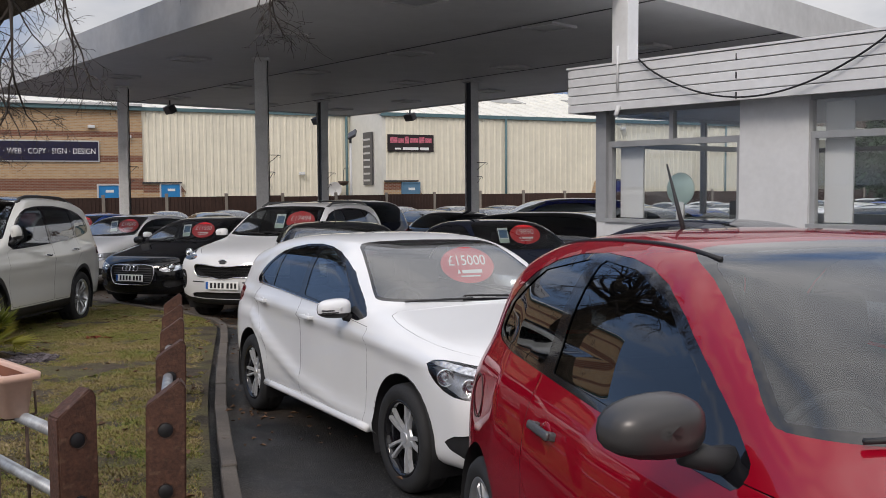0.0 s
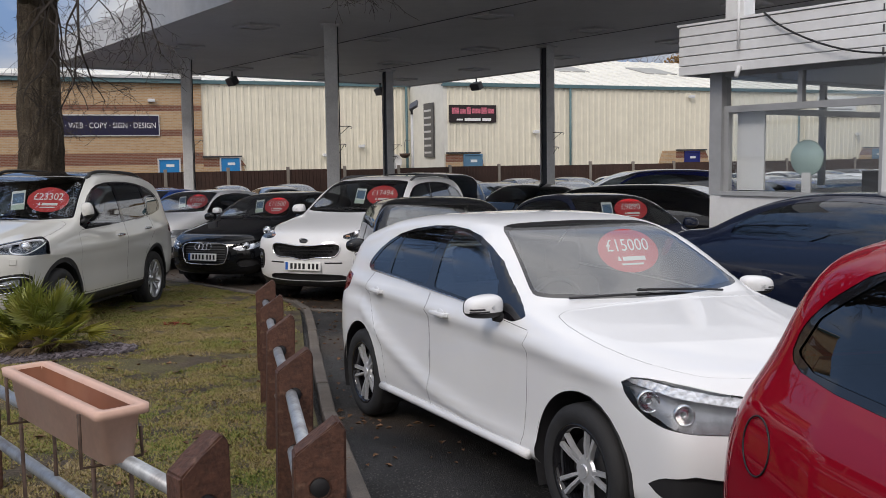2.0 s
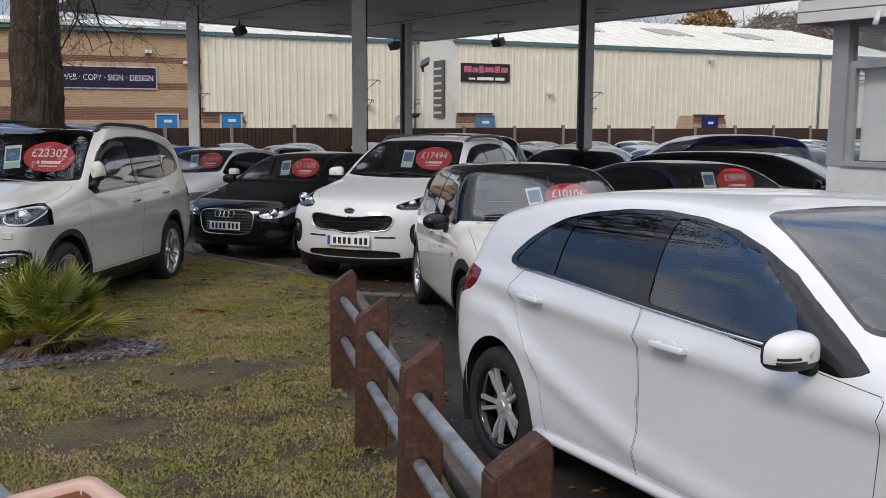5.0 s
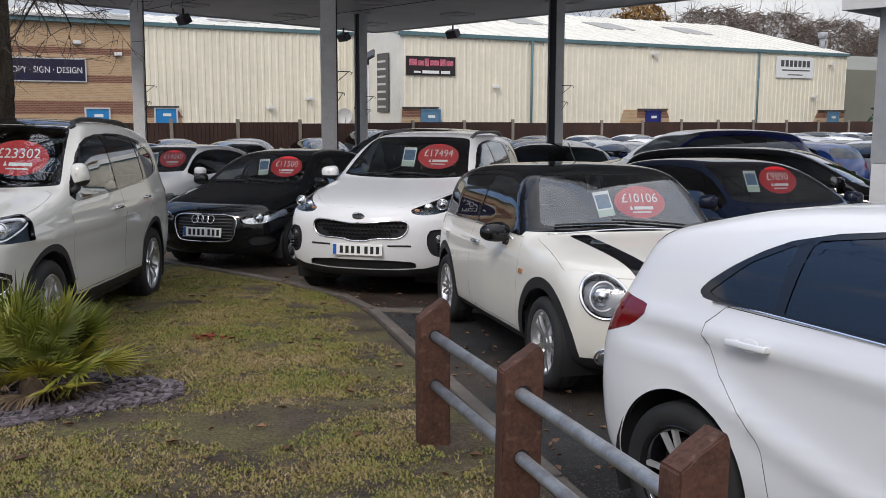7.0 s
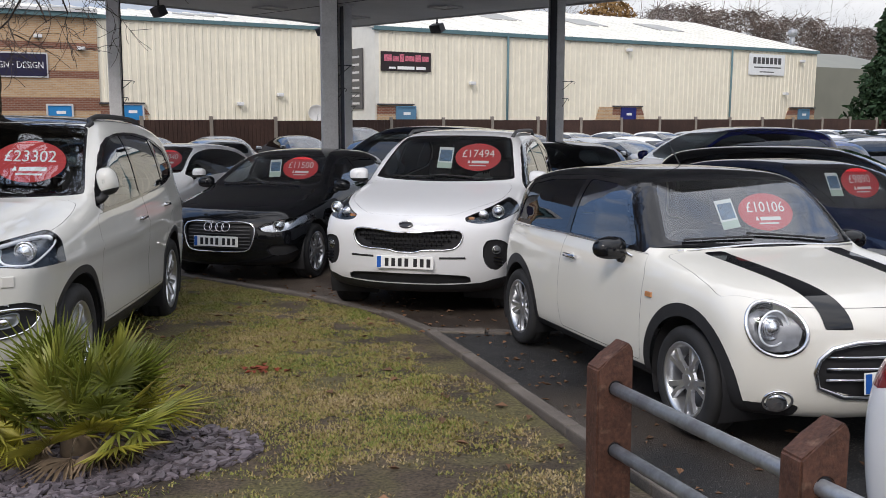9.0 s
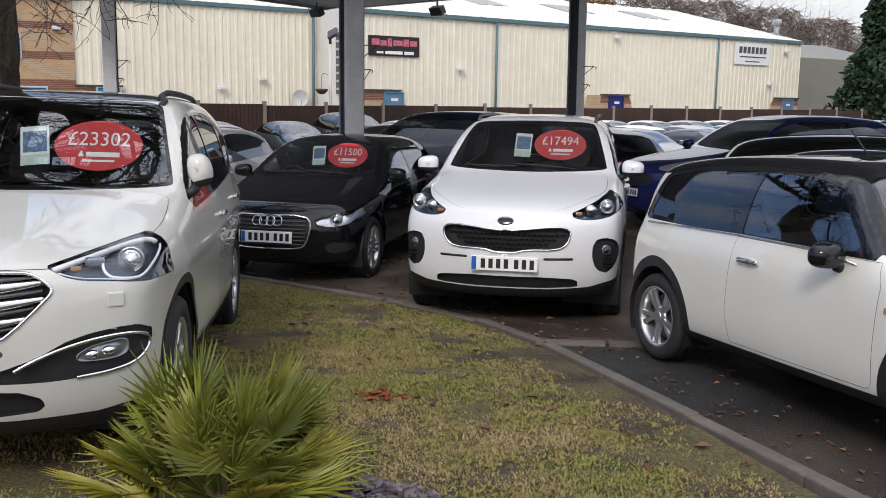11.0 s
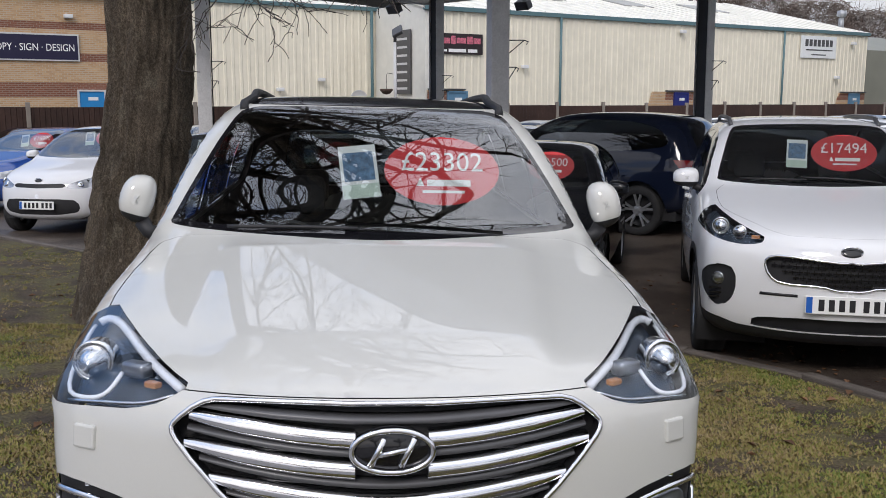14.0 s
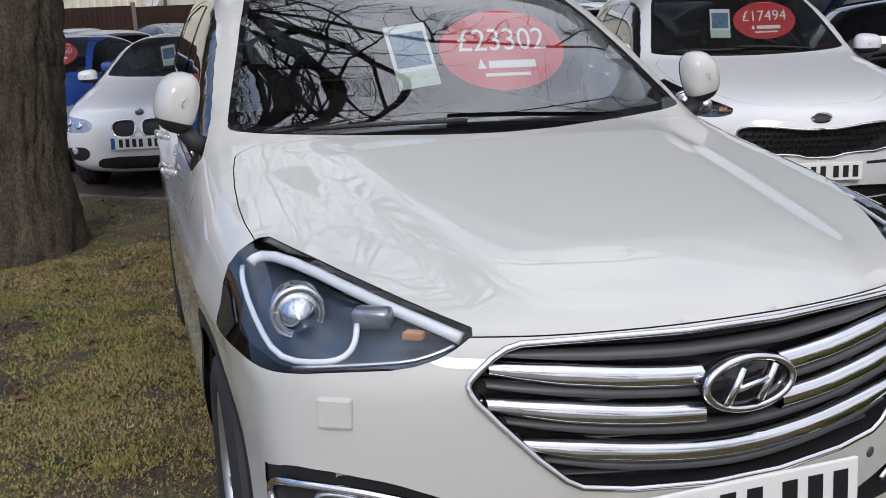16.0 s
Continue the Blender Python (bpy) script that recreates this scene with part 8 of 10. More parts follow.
def hatch_extra(car, full, colour):
    on = nose(full)
    # mirror slots, waist strip and sill
    for sgn in (1, -1):
        P = [(0.62, 0.972), (0.25, 0.994), (-0.2, 1.026), (-0.6, 1.040), (-1.0, 1.058), (-1.22, 1.068)]
        tube("waist_strip", smooth_path(full, [(x, 0.85 * sgn, z) for x, z in P], 0.004), 0.006, M["chrome"], car, "bright waist strip", 6)
        tube("sill", smooth_path(full, [(x, 0.88 * sgn, 0.27) for x in np.linspace(-0.95, 0.95, 14)], 0.006), 0.026, colour, car, "", 8)
    for ob in [c for c in car.children if c.name.startswith("wing_mirror")]:
        sgn = 1 if ob.matrix_basis.translation.y > 0 else -1
        for z, y0 in ((-0.006, 0.35), (-0.020, 0.1)):
            pts = []
            for y in np.linspace(y0, 0.93, 9):
                v = (y ** 3 + abs(z / 0.062) ** 3) ** (1 / 3)
                t = math.acos(min(1, v ** (1 / 0.7)))
                pts.append((0.085 * math.sin(t) ** 0.8 + 0.001, 0.115 * y * sgn, z))
            tube("mirror_slot", pts, 0.0045, M["ink"], ob, "slim dark slot", 6)
    for z in (0.53, 0.60):
        tube("grille_bar", [on(y, z, -0.01) for y in np.linspace(-0.34, 0.34, 9)], 0.012, M["alloy"], car, "silver grille bar", 6)
    round_on(car, full, "badge", on(0, 0.575), 0.085, 0.015, M["chrome"], "round chrome badge")


def hatch_lamp(hl, V, T, sgn):
    """A bright ribbed brow and two chrome bowls inside the dark lamp."""
    def skin(x, z, deep):
        d = (V[:, 0] - x) ** 2 + (V[:, 2] - z) ** 2
        i = np.argsort(d)[:5]
        w = 1 / (d[i] + 1e-5)
        return Vector((x - deep * 0.5, float((V[i, 1] * w).sum() / w.sum()) - deep * sgn, z))
    v, f = [], []
    xs = np.linspace(1.66, 2.04, 22)
    for k, x in enumerate(xs):
        top = float(np.interp(x, [1.63, 1.74, 1.95, 2.1], [0.812, 0.812, 0.772, 0.735]))
        w = 0.027 * min(1.0, (x - 1.62) / 0.10)
        jag = 0.004 if k % 2 else 0.0
        v += [skin(x, top - 0.006, 0.012 + jag), skin(x, top - 0.006 - w, 0.030 + jag)]
    f = [(2 * i, 2 * i + 1, 2 * i + 3, 2 * i + 2) for i in range(len(xs) - 1)]
    put("lamp_louvre", v, f, M["farfog"], hl, "bright ribbed brow strip", smooth=False)
    for x, z, r in ((1.80, 0.725, 0.042), (1.95, 0.690, 0.038)):
        v, f = lathe([(0.001, -0.045), (r * 0.35, -0.045), (r * 0.36, -0.01), (r * 0.45, -0.035), (r * 0.8, -0.02), (r, 0.0), (r * 1.08, 0.004), (r * 1.1, -0.03)], 24)
        ob = put("side_bowl", v, f, M["reflector"], hl, "chrome reflector bowl")
        ob.matrix_basis = Matrix.Translation(skin(x, z, 0.028)) @ Matrix.Rotation(radians(-62 if sgn > 0 else -118), 4, "Z")


def city_extra(car, full, colour):
    for sgn in (1, -1):
        tube("roof_joint", smooth_path(full, [(x, (0.535 - 0.03 * abs(x + 0.4)) * sgn, 1.50) for x in np.linspace(-1.05, 0.18, 12)], 0.001, 4), 0.007, M["plastic"], car, "black roof joint strip", 6)
    tube("aerial", [(-0.95, 0, 1.44), (-1.10, 0, 1.72)], [0.012, 0.004], M["plastic"], car, "black roof aerial", 6)
    fr = surface_frame(full[0], full[1], (-1.2, -0.8, 0.80))
    tube("fuel_flap", [fr @ Vector((0.085 * math.cos(t), 0.085 * math.sin(t), 0.001)) for t in np.linspace(0, 6.283, 28, endpoint=False)], 0.003, M["ink"], car, "round fuel flap seam", 5, True)
    for sgn in (1, -1):
        tube("door_sill", smooth_path(full, [(x, 0.8 * sgn, 0.27) for x in np.linspace(-0.75, 0.75, 12)], 0.004), 0.022, colour, car, "", 8)


SPEC["compact_suv"]["extra"], SPEC["striped"]["extra"], SPEC["small_hatch"]["extra"] = compact_suv_extra, striped_extra, small_hatch_extra
SPEC["hatch"]["extra"], SPEC["hatch"]["lamp_extra"], SPEC["city"]["extra"] = hatch_extra, hatch_lamp, city_extra

build_car(SPEC["large_suv"], on_ground(-6.058, 11.80, -89.7) @ Matrix.Rotation(radians(-1.3), 4, "X"), M["pearl"], "pearl white large SUV parked on the lawn, price on the windscreen", price="£23302", name="suv", wheels="ten", detail=1.5)
build_car(SPEC["hatch"], on_ground(-0.182, 6.493, -60.34, -0.056) @ Matrix.Scale(0.95, 4), M["white"], "white five-door hatchback with dark alloy wheels and a price sticker", price="£15000", card=False, name="hatchback", wheels="bicolour", detail=1.4)
build_car(SPEC["striped"], on_ground(-1.232, 10.78, -77.3, 0.012) @ Matrix.Scale(0.942, 4), M["cream"], "cream three-door small car with black roof and bonnet stripes", price="£10106", name="small_car", wheels="five", detail=1.2)
build_car(SPEC["compact_suv"], on_ground(-2.39, 14.98, -108, -0.02), M["white"], "white compact SUV with black lower cladding and a price sticker", price="£17494", name="suv", wheels="ten")
build_car(SPEC["small_hatch"], on_ground(-4.337, 16.71, -110, -0.02), M["black"], "black five-door supermini with a price sticker", price="£11500", name="hatchback", wheels="five")
build_car(SPEC["city"], on_ground(1.15, 2.61, -77, -0.06), M["red"], "glossy red three-door city car with grey mirrors", name="city_car", wheels="five", detail=1.25)


# ---- the other cars of the lot: a few plain types, copied in rows ----
def far_car(spec, m, colour, label, name="car", price="", wheels="five", detail=0.45, group="cars on the lot"):
    """A car seen from further off: shell, glass, lamps, wheels and mirrors."""
    s = spec
    sh = Shell(s["side"], s["front"], s["hw"], s["bow"], s["plan"], s["core"], s["core_x"], s.get("soft", 0.07), int(110 * detail), int(104 * detail) // 4 * 4, int(24 * detail))
    car = thing(name, m, label, "car", group)
    body = full = (sh.V, sh.T)
    R = s["R"]
    for ax in s["axles"]:
        _, body = cut(*body, region_side(circle(ax, R + 0.01, R + 0.055), 0.35))
        for sgn in (1, -1):
            tyre, barrel, disc, face = wheel_meshes(R, 0.2, wheels)
            w = new("wheel", tyre)
            w.parent = car
            w.matrix_basis = Matrix.Translation((ax, sgn * (s["hw"] - 0.14), R)) @ Matrix.Rotation(radians(0 if sgn > 0 else 180), 4, "Z")
            ob = new("rim", face)
            ob.parent = w
    bm = bmesh.new()
    add_box(bm, s["core_x"][0] - 0.2, -s["hw"] + 0.16, 0.22, s["core_x"][1] + 0.2, s["hw"] - 0.16, s["belt"] - 0.25)
    part("underbody", bm, M["plastic"], car, "dark underbody")
    for kind, F, mt in s["glass"]:
        piece, body = cut(*body, F)
        if kind == "side_trim":
            for V, T, sgn in split_sides(piece):
                put("side_window", V - np.array([0, 0.004 * sgn, 0]), T, M["privacy"], car)
        elif len(piece[1]):
            put(kind, *piece, M[mt], car)
    for nm, F, mt in s["lamps"]:
        piece, body = cut(*body, F)
        for V, T, sgn in split_sides(piece):
            put(nm, V, T, M["lampred"] if mt == "lampred" else M["farlamp"], car)
    for nm, F, mt, depth in s["recess"] if "rings" in s else s["recess"][:1]:
        piece, body = cut(*body, F)
        if len(piece[1]):
            put(nm, piece[0] - np.array([0.012, 0, 0]), piece[1], M["plastic"], car)
    put("body", *body, colour, car)
    if "mirror" in s:
        x, y, z, mw, mh, mt, rnd = s["mirror"]
        for sgn in (1, -1):
            mirror(car, x, y, z, mw, mh, colour, sgn, rnd)
    fr = surface_frame(full[0], full[1], (s["plate"][0], 0.0, s["plate"][1]))
    number_plate(car, Matrix.Translation(fr.translation + Vector((0.012, 0, 0))) @ Matrix.Rotation(radians(90), 4, "Z") @ Matrix.Rotation(radians(86), 4, "X"))
    if price:
        for dx in (s["dash"] - 0.85,):
            for y in (0.36, -0.36):
                ob = new("seat", seat_mesh())
                ob.parent = car
                ob.matrix_basis = Matrix.Translation((dx, y, s["belt"] - 0.62))
        x, y, z = s["sticker"]
        price_sticker(car, sticker_pose(full, (x, y, z)), price, s.get("sticker_scale", 1.0))
    if "rings" in s:
        far_front(car, s, full, colour)
    return car


M["farlamp"] = mat("headlamp_unit", (0.45, 0.47, 0.50), 0.15, 0.6, vary=0.3, scale=25, coat=1.0)


def recolour(car, material, label):
    """Give a copied car its own paint."""
    for ob in car.children_recursive:
        if ob.name.split(".")[0] in ("body", "wing_mirror"):
            ob.material_slots[0].link = "OBJECT"
            ob.material_slots[0].material = material
    tagged(car, label)


# saloon and estate from the hatch outline
estate = dict(SPEC["small_hatch"])
estate.update(hw=0.91, R=0.33, axles=(1.38, -1.38), core_x=(-1.9, 1.6), belt=1.0,
              side=[(2.05, .18), (2.18, .27), (2.22, .45), (2.21, .66), (2.12, .78), (1.9, .86), (1.4, .94), (1.1, .99), (0.96, 1.02), (0.6, 1.22), (0.2, 1.39), (-.2, 1.45), (-.8, 1.46), (-1.5, 1.43), (-2.0, 1.36), (-2.15, 1.30),
                    (-2.3, 1.02), (-2.4, .90), (-2.42, .7), (-2.40, .4), (-2.3, .22), (-.8, .18), (1, .18)],
              front=section(0.91, .18, .60, 1.0, .62, 1.46), plan=[(-2.45, 0.86), (-2.0, 0.95), (-1.3, 0.99), (0, 1.0), (1.2, 0.99), (1.7, 0.955), (2.0, 0.91), (2.25, 0.82)],
              bow=[(-2.5, -0.22), (-1.9, -0.18), (-1.4, -0.04), (-0.3, 0.0), (0.3, 0.06), (1.0, 0.18), (1.6, 0.25), (2.2, 0.32)],
              glass=[("windscreen", screen(0.68, 1.03, 0.55, 1.40, 0.0), "glass"), ("rear_window", screen(0.55, 1.04, 0.52, 1.30, -1.8, True), "privacy"),
                     ("side_trim", region_side(chaikin([(0.88, 0.97), (0.66, 1.11), (0.34, 1.29), (0.0, 1.36), (-0.8, 1.38), (-1.5, 1.34), (-1.95, 1.22), (-2.0, 1.08), (-1.5, 1.03), (0.2, 0.98)], 1)), "gloss")],
              lamps=[("headlight", region_front(chaikin([(0.44, 0.69), (0.48, 0.61), (0.64, 0.595), (0.90, 0.65), (0.92, 0.78), (0.72, 0.75)], 1), 1.4), "clear"), ("tail_light", region_side([(-2.0, 0.96), (-2.5, 0.96), (-2.5, 0.78), (-2.05, 0.80)], 0.35), "lampred")],
              recess=[("grille", region_front(chaikin([(-0.3, 0.68), (0.36, 0.68), (0.42, 0.60), (0.36, 0.48), (-0.3, 0.46)], 1), 1.8), "plastic", 0.04)], mirror=(0.70, 0.84, 1.05, 0.10, 0.065, "paint", False), plate=(2.3, 0.42), sticker=(0.55, 0.22, 1.24), dash=0.78)
SPEC["estate"] = estate
saloon = dict(estate)
saloon.update(side=[(2.05, .18), (2.18, .27), (2.22, .45), (2.21, .66), (2.12, .78), (1.9, .86), (1.4, .94), (1.1, .98), (0.96, 1.01), (0.6, 1.20), (0.2, 1.36), (-.2, 1.42), (-.7, 1.42), (-1.1, 1.34), (-1.5, 1.17), (-1.75, 1.07), (-2.1, 1.06),
                    (-2.25, 1.02), (-2.38, .90), (-2.42, .7), (-2.40, .4), (-2.3, .22), (-.8, .18), (1, .18)], front=section(0.91, .18, .60, .99, .60, 1.42),
              glass=[("windscreen", screen(0.68, 1.02, 0.54, 1.37, 0.0), "glass"), ("rear_window", both(screen(0.58, 1.10, 0.50, 1.34, -0.9, True)), "privacy"),
                     ("side_trim", region_side(chaikin([(0.88, 0.96), (0.66, 1.10), (0.34, 1.26), (0.0, 1.33), (-0.6, 1.345), (-1.05, 1.25), (-1.35, 1.08), (-1.25, 1.03), (0.2, 0.98)], 1)), "gloss")])
SPEC["saloon"] = saloon



def far_front(car, s, full, colour):
    """Front details of a far car: a line round each grille opening, fog lamps, badge and lower lip."""
    on = nose(full)
    for pts, r, mt in s["rings"]:
        tube("grille_surround", [on(a, b, 0.003) for a, b in chaikin(pts, 1)], r, M[mt], car, "", 6, True)
    for y, z, r in s["fogs"]:
        for sgn in (1, -1):
            round_on(car, full, "fog_lamp", on(y * sgn, z), r, 0.006, M["farfog"], "round fog lamp")
    bz, br, bs = s["badge_at"]
    round_on(car, full, "badge", on(0, bz), br, 0.006, M["gloss"], "small dark badge", bs)
    tube("badge_ring", [(on(0, bz)[0] + 0.006, br * math.cos(t), bz + br * bs * math.sin(t)) for t in np.linspace(0, 6.283, 20, endpoint=False)], 0.004, M["chrome"], car, "chrome badge ring", 6, True)
    for sgn in (1, -1):
        # projector and bright brow behind the lamp's face
        for y, r in s["bulbs"]:
            round_on(car, full, "lamp_bulb", on(y * sgn, s["bulb_z"]), r, 0.012, M["chrome"], "round lamp reflector")


def side_openings(P):
    return [both(region_front(chaikin(P, 1), 1.3), lambda V: -V[:, 1]), both(region_front(chaikin(P, 1), 1.3), lambda V: V[:, 1])]


# hatchback with a pair of kidney openings
KIDNEY = [(0.03, 0.70), (0.15, 0.705), (0.235, 0.685), (0.245, 0.61), (0.20, 0.555), (0.06, 0.552), (0.03, 0.60)]
twin = dict(SPEC["small_hatch"])
twin.update(side=[(1.93, .17), (2.04, .25), (2.07, .40), (2.08, .58), (2.05, .70), (1.94, .785), (1.75, .85), (1.3, .93), (1.0, .98), (0.86, 1.01), (0.5, 1.19), (0.14, 1.35), (-.2, 1.40), (-.6, 1.416), (-1.1, 1.385), (-1.5, 1.31), (-1.62, 1.27),
                  (-1.75, 1.02), (-1.87, .90), (-1.92, .7), (-1.90, .4), (-1.8, .22), (-.8, .18), (1, .18)],
            lamps=[("headlight", region_front(chaikin([(0.42, 0.665), (0.47, 0.60), (0.62, 0.585), (0.80, 0.605), (0.87, 0.665), (0.88, 0.735), (0.70, 0.73), (0.50, 0.71)], 1), 1.3), "clear"), SPEC["small_hatch"]["lamps"][1]],
            recess=[("kidney_grille", F, "plastic", 0.03) for F in side_openings(KIDNEY)]
            + [("lower_intake", region_front(chaikin([(-0.3, 0.375), (0.36, 0.375), (0.46, 0.30), (0.40, 0.255), (-0.3, 0.25)], 1), 1.7), "plastic", 0.03)]
            + [("side_intake", F, "plastic", 0.03) for F in side_openings([(0.49, 0.465), (0.74, 0.455), (0.80, 0.41), (0.78, 0.34), (0.60, 0.325), (0.50, 0.36)])],
            rings=[(KIDNEY, 0.008, "chrome"), ([(-a, b) for a, b in KIDNEY], 0.008, "chrome")], fogs=[(0.68, 0.40, 0.035)], badge_at=(0.755, 0.040, 1.0), bulbs=((0.56, 0.038), (0.70, 0.038)), bulb_z=0.655, plate=(2.1, 0.475))
SPEC["twin_grille"] = twin
twin_saloon = dict(saloon)
twin_saloon.update({k: twin[k] for k in ("rings", "fogs", "badge_at", "bulbs", "bulb_z", "recess")}, lamps=[twin["lamps"][0], saloon["lamps"][1]], plate=(2.3, 0.475))
SPEC["twin_saloon"] = twin_saloon
# upright small five-door with a wide lower intake round its plate
WIDE = [(-0.50, 0.50), (-0.3, 0.515), (0.3, 0.515), (0.50, 0.50), (0.57, 0.42), (0.52, 0.33), (0.3, 0.30), (-0.3, 0.30), (-0.52, 0.33), (-0.57, 0.42)]
small = dict(SPEC["small_hatch"])
small.update(hw=0.80, R=0.285, axles=(1.20, -1.20), core_x=(-1.25, 1.35), belt=1.02, dash=0.66, arch=0.33,
             side=[(1.66, .19), (1.77, .27), (1.80, .42), (1.79, .62), (1.73, .78), (1.60, .87), (1.3, .945), (1.08, .995), (0.94, 1.03), (0.6, 1.24), (0.28, 1.42), (-.05, 1.475), (-.5, 1.485), (-1.0, 1.455), (-1.42, 1.39), (-1.52, 1.35),
                   (-1.64, 1.05), (-1.74, .90), (-1.79, .7), (-1.78, .4), (-1.68, .22), (-.6, .18), (.8, .18)],
             front=section(0.80, .19, .60, 1.02, .57, 1.485), bow=[(-1.9, -0.2), (-1.3, -0.16), (-0.9, -0.04), (-0.2, 0.0), (0.3, 0.06), (0.9, 0.16), (1.3, 0.24), (1.8, 0.30)],
             plan=[(-1.8, 0.87), (-1.5, 0.95), (-1.0, 0.99), (0, 1.0), (0.9, 0.99), (1.3, 0.96), (1.6, 0.91), (1.8, 0.84)],
             glass=[("windscreen", screen(0.63, 1.045, 0.52, 1.425, 0.0), "glass"), ("rear_window", screen(0.52, 1.05, 0.49, 1.34, -1.2, True), "privacy"),
                    ("side_trim", region_side(chaikin([(0.82, 0.99), (0.62, 1.12), (0.34, 1.31), (0.05, 1.385), (-0.5, 1.40), (-1.0, 1.36), (-1.30, 1.25), (-1.40, 1.10), (-1.2, 1.06), (0.2, 1.01)], 1)), "gloss")],
             lamps=[("headlight", region_front(chaikin([(0.37, 0.70), (0.42, 0.655), (0.56, 0.645), (0.74, 0.69), (0.81, 0.80), (0.79, 0.845), (0.66, 0.80), (0.50, 0.745)], 1), 1.15), "clear"),
                    ("tail_light", region_side([(-1.45, 1.0), (-1.85, 1.0), (-1.85, 0.72), (-1.52, 0.74)], 0.35), "lampred")],
             recess=[("grille", region_front(chaikin([(-0.3, 0.715), (0.12, 0.715), (0.38, 0.725), (0.40, 0.69), (0.36, 0.665), (0.12, 0.665), (-0.3, 0.64)], 1), 1.4), "plastic", 0.02),
                     ("lower_intake", region_front(WIDE, 1.4), "plastic", 0.03)],
             rings=[], fogs=[], badge_at=(0.765, 0.055, 0.55), bulbs=((0.56, 0.040), (0.69, 0.042)), bulb_z=0.725, mirror=(0.58, 0.76, 1.06, 0.09, 0.066, "paint", False), plate=(1.9, 0.43), sticker=(0.48, 0.24, 1.27), sticker_scale=0.95)
SPEC["upright_small"] = small

# the named cars along the kerb and beside the kiosk
white_hatch = far_car(SPEC["twin_grille"], on_ground(-6.45, 18.98, -107), M["white"], "white five-door hatchback with a price sticker behind the SUV", "hatchback", "£14040", detail=0.8)
far_car(SPEC["twin_saloon"], on_ground(-7.95, 20.6, -108), M["blue"], "bright blue saloon with a price sticker behind the oak", "saloon", "£21650", detail=0.8)
far_car(SPEC["upright_small"], on_ground(-9.93, 22.2, -106), M["white"], "small white five-door car with a wide black lower grille", "city_car", "£9169", detail=0.8)
far_car(SPEC["small_hatch"], on_ground(-11.85, 25.2, -108), M["blue"], "blue hatchback with a price sticker", "hatchback", "£16990", detail=0.6)
far_car(SPEC["small_hatch"], on_ground(0.85, 13.25, -70), M["slate"], "dark blue-black hatchback with a price sticker", "hatchback", "£9890", detail=0.9)
far_car(SPEC["saloon"], on_ground(3.0, 9.1, -54), M["slate"], "dark blue saloon beside the kiosk", "saloon", "", detail=0.9)
far_car(SPEC["compact_suv"], on_ground(2.0, 19.2, 192), M["navy"], "dark blue SUV parked across the lot", "suv", "", detail=0.8)
far_car(SPEC["compact_suv"], on_ground(-2.75, 21.35, 140), M["slate"], "blue-black SUV seen from behind", "suv", "", detail=0.8)
far_car(SPEC["estate"], on_ground(2.6, 16.3, -30), M["black"], "black estate car by the kiosk", "estate_car", "", detail=0.8)

KINDS = []
for nm, wheels in (("small_hatch", "five"), ("compact_suv", "ten"), ("estate", "small"), ("saloon", "five")):
    KINDS.append(nm)
PAINTS = [("white", "white"), ("silver", "silver"), ("white", "white"), ("white", "white"), ("silver", "silver"), ("grey", "dark grey"), ("black", "black"), ("white", "white"), ("silver", "silver"), ("navy", "navy blue"), ("blue", "blue"), ("grey", "grey"), ("pearl", "off-white"), ("slate", "blue-grey")]
NAMES = {"small_hatch": "hatchback", "compact_suv": "suv", "estate": "estate_car", "saloon": "saloon"}
made = {}
rnd = random.Random(77)
taken = [(o.matrix_basis.translation.x, o.matrix_basis.translation.y) for o in scene.objects if o.parent is None and o.get("category") in ("car", "column", "canopy")]
taken = [t for t in taken if t != (0.0, 0.0)]
fixed = len(taken)
for row, (out, k0, k1, turn) in enumerate(((8.6, -27, 42, -63), (13.7, -27, 40, 117), (18.9, -26, 38, -63), (24.0, -24, 34, 117))):
    k = k0
    while k < k1:
        k += 2.4 + rnd.uniform(-0.1, 0.22)
        q = along(W2, k, out + rnd.uniform(-0.2, 0.2))
        if any((q.x - a) ** 2 + (q.y - b) ** 2 < (2.9 if i < fixed else 2.2) ** 2 for i, (a, b) in enumerate(taken)) or q.y < 17 or (q.x < -4.0 and q.y < 30) or ((q.x - 5.5) ** 2 + (q.y - 14) ** 2 < 36):
            continue
        kind = rnd.choice(("small_hatch", "saloon", "estate", "small_hatch", "saloon", "compact_suv") if row < 1 else ("small_hatch", "saloon", "small_hatch", "estate"))
        pk, pl = rnd.choice(PAINTS)
        m = on_ground(q.x, q.y, turn + rnd.uniform(-2, 2))
        text = pl + " " + NAMES[kind].replace("_", " ") + " in a row of parked cars"
        if kind not in made:
            made[kind] = far_car(SPEC[kind], m, M[pk], text, NAMES[kind], "", "small", 0.42)
            car = made[kind]
        else:
            car = copy_thing(made[kind], m)
            recolour(car, M[pk], text)
        taken.append((q.x, q.y))


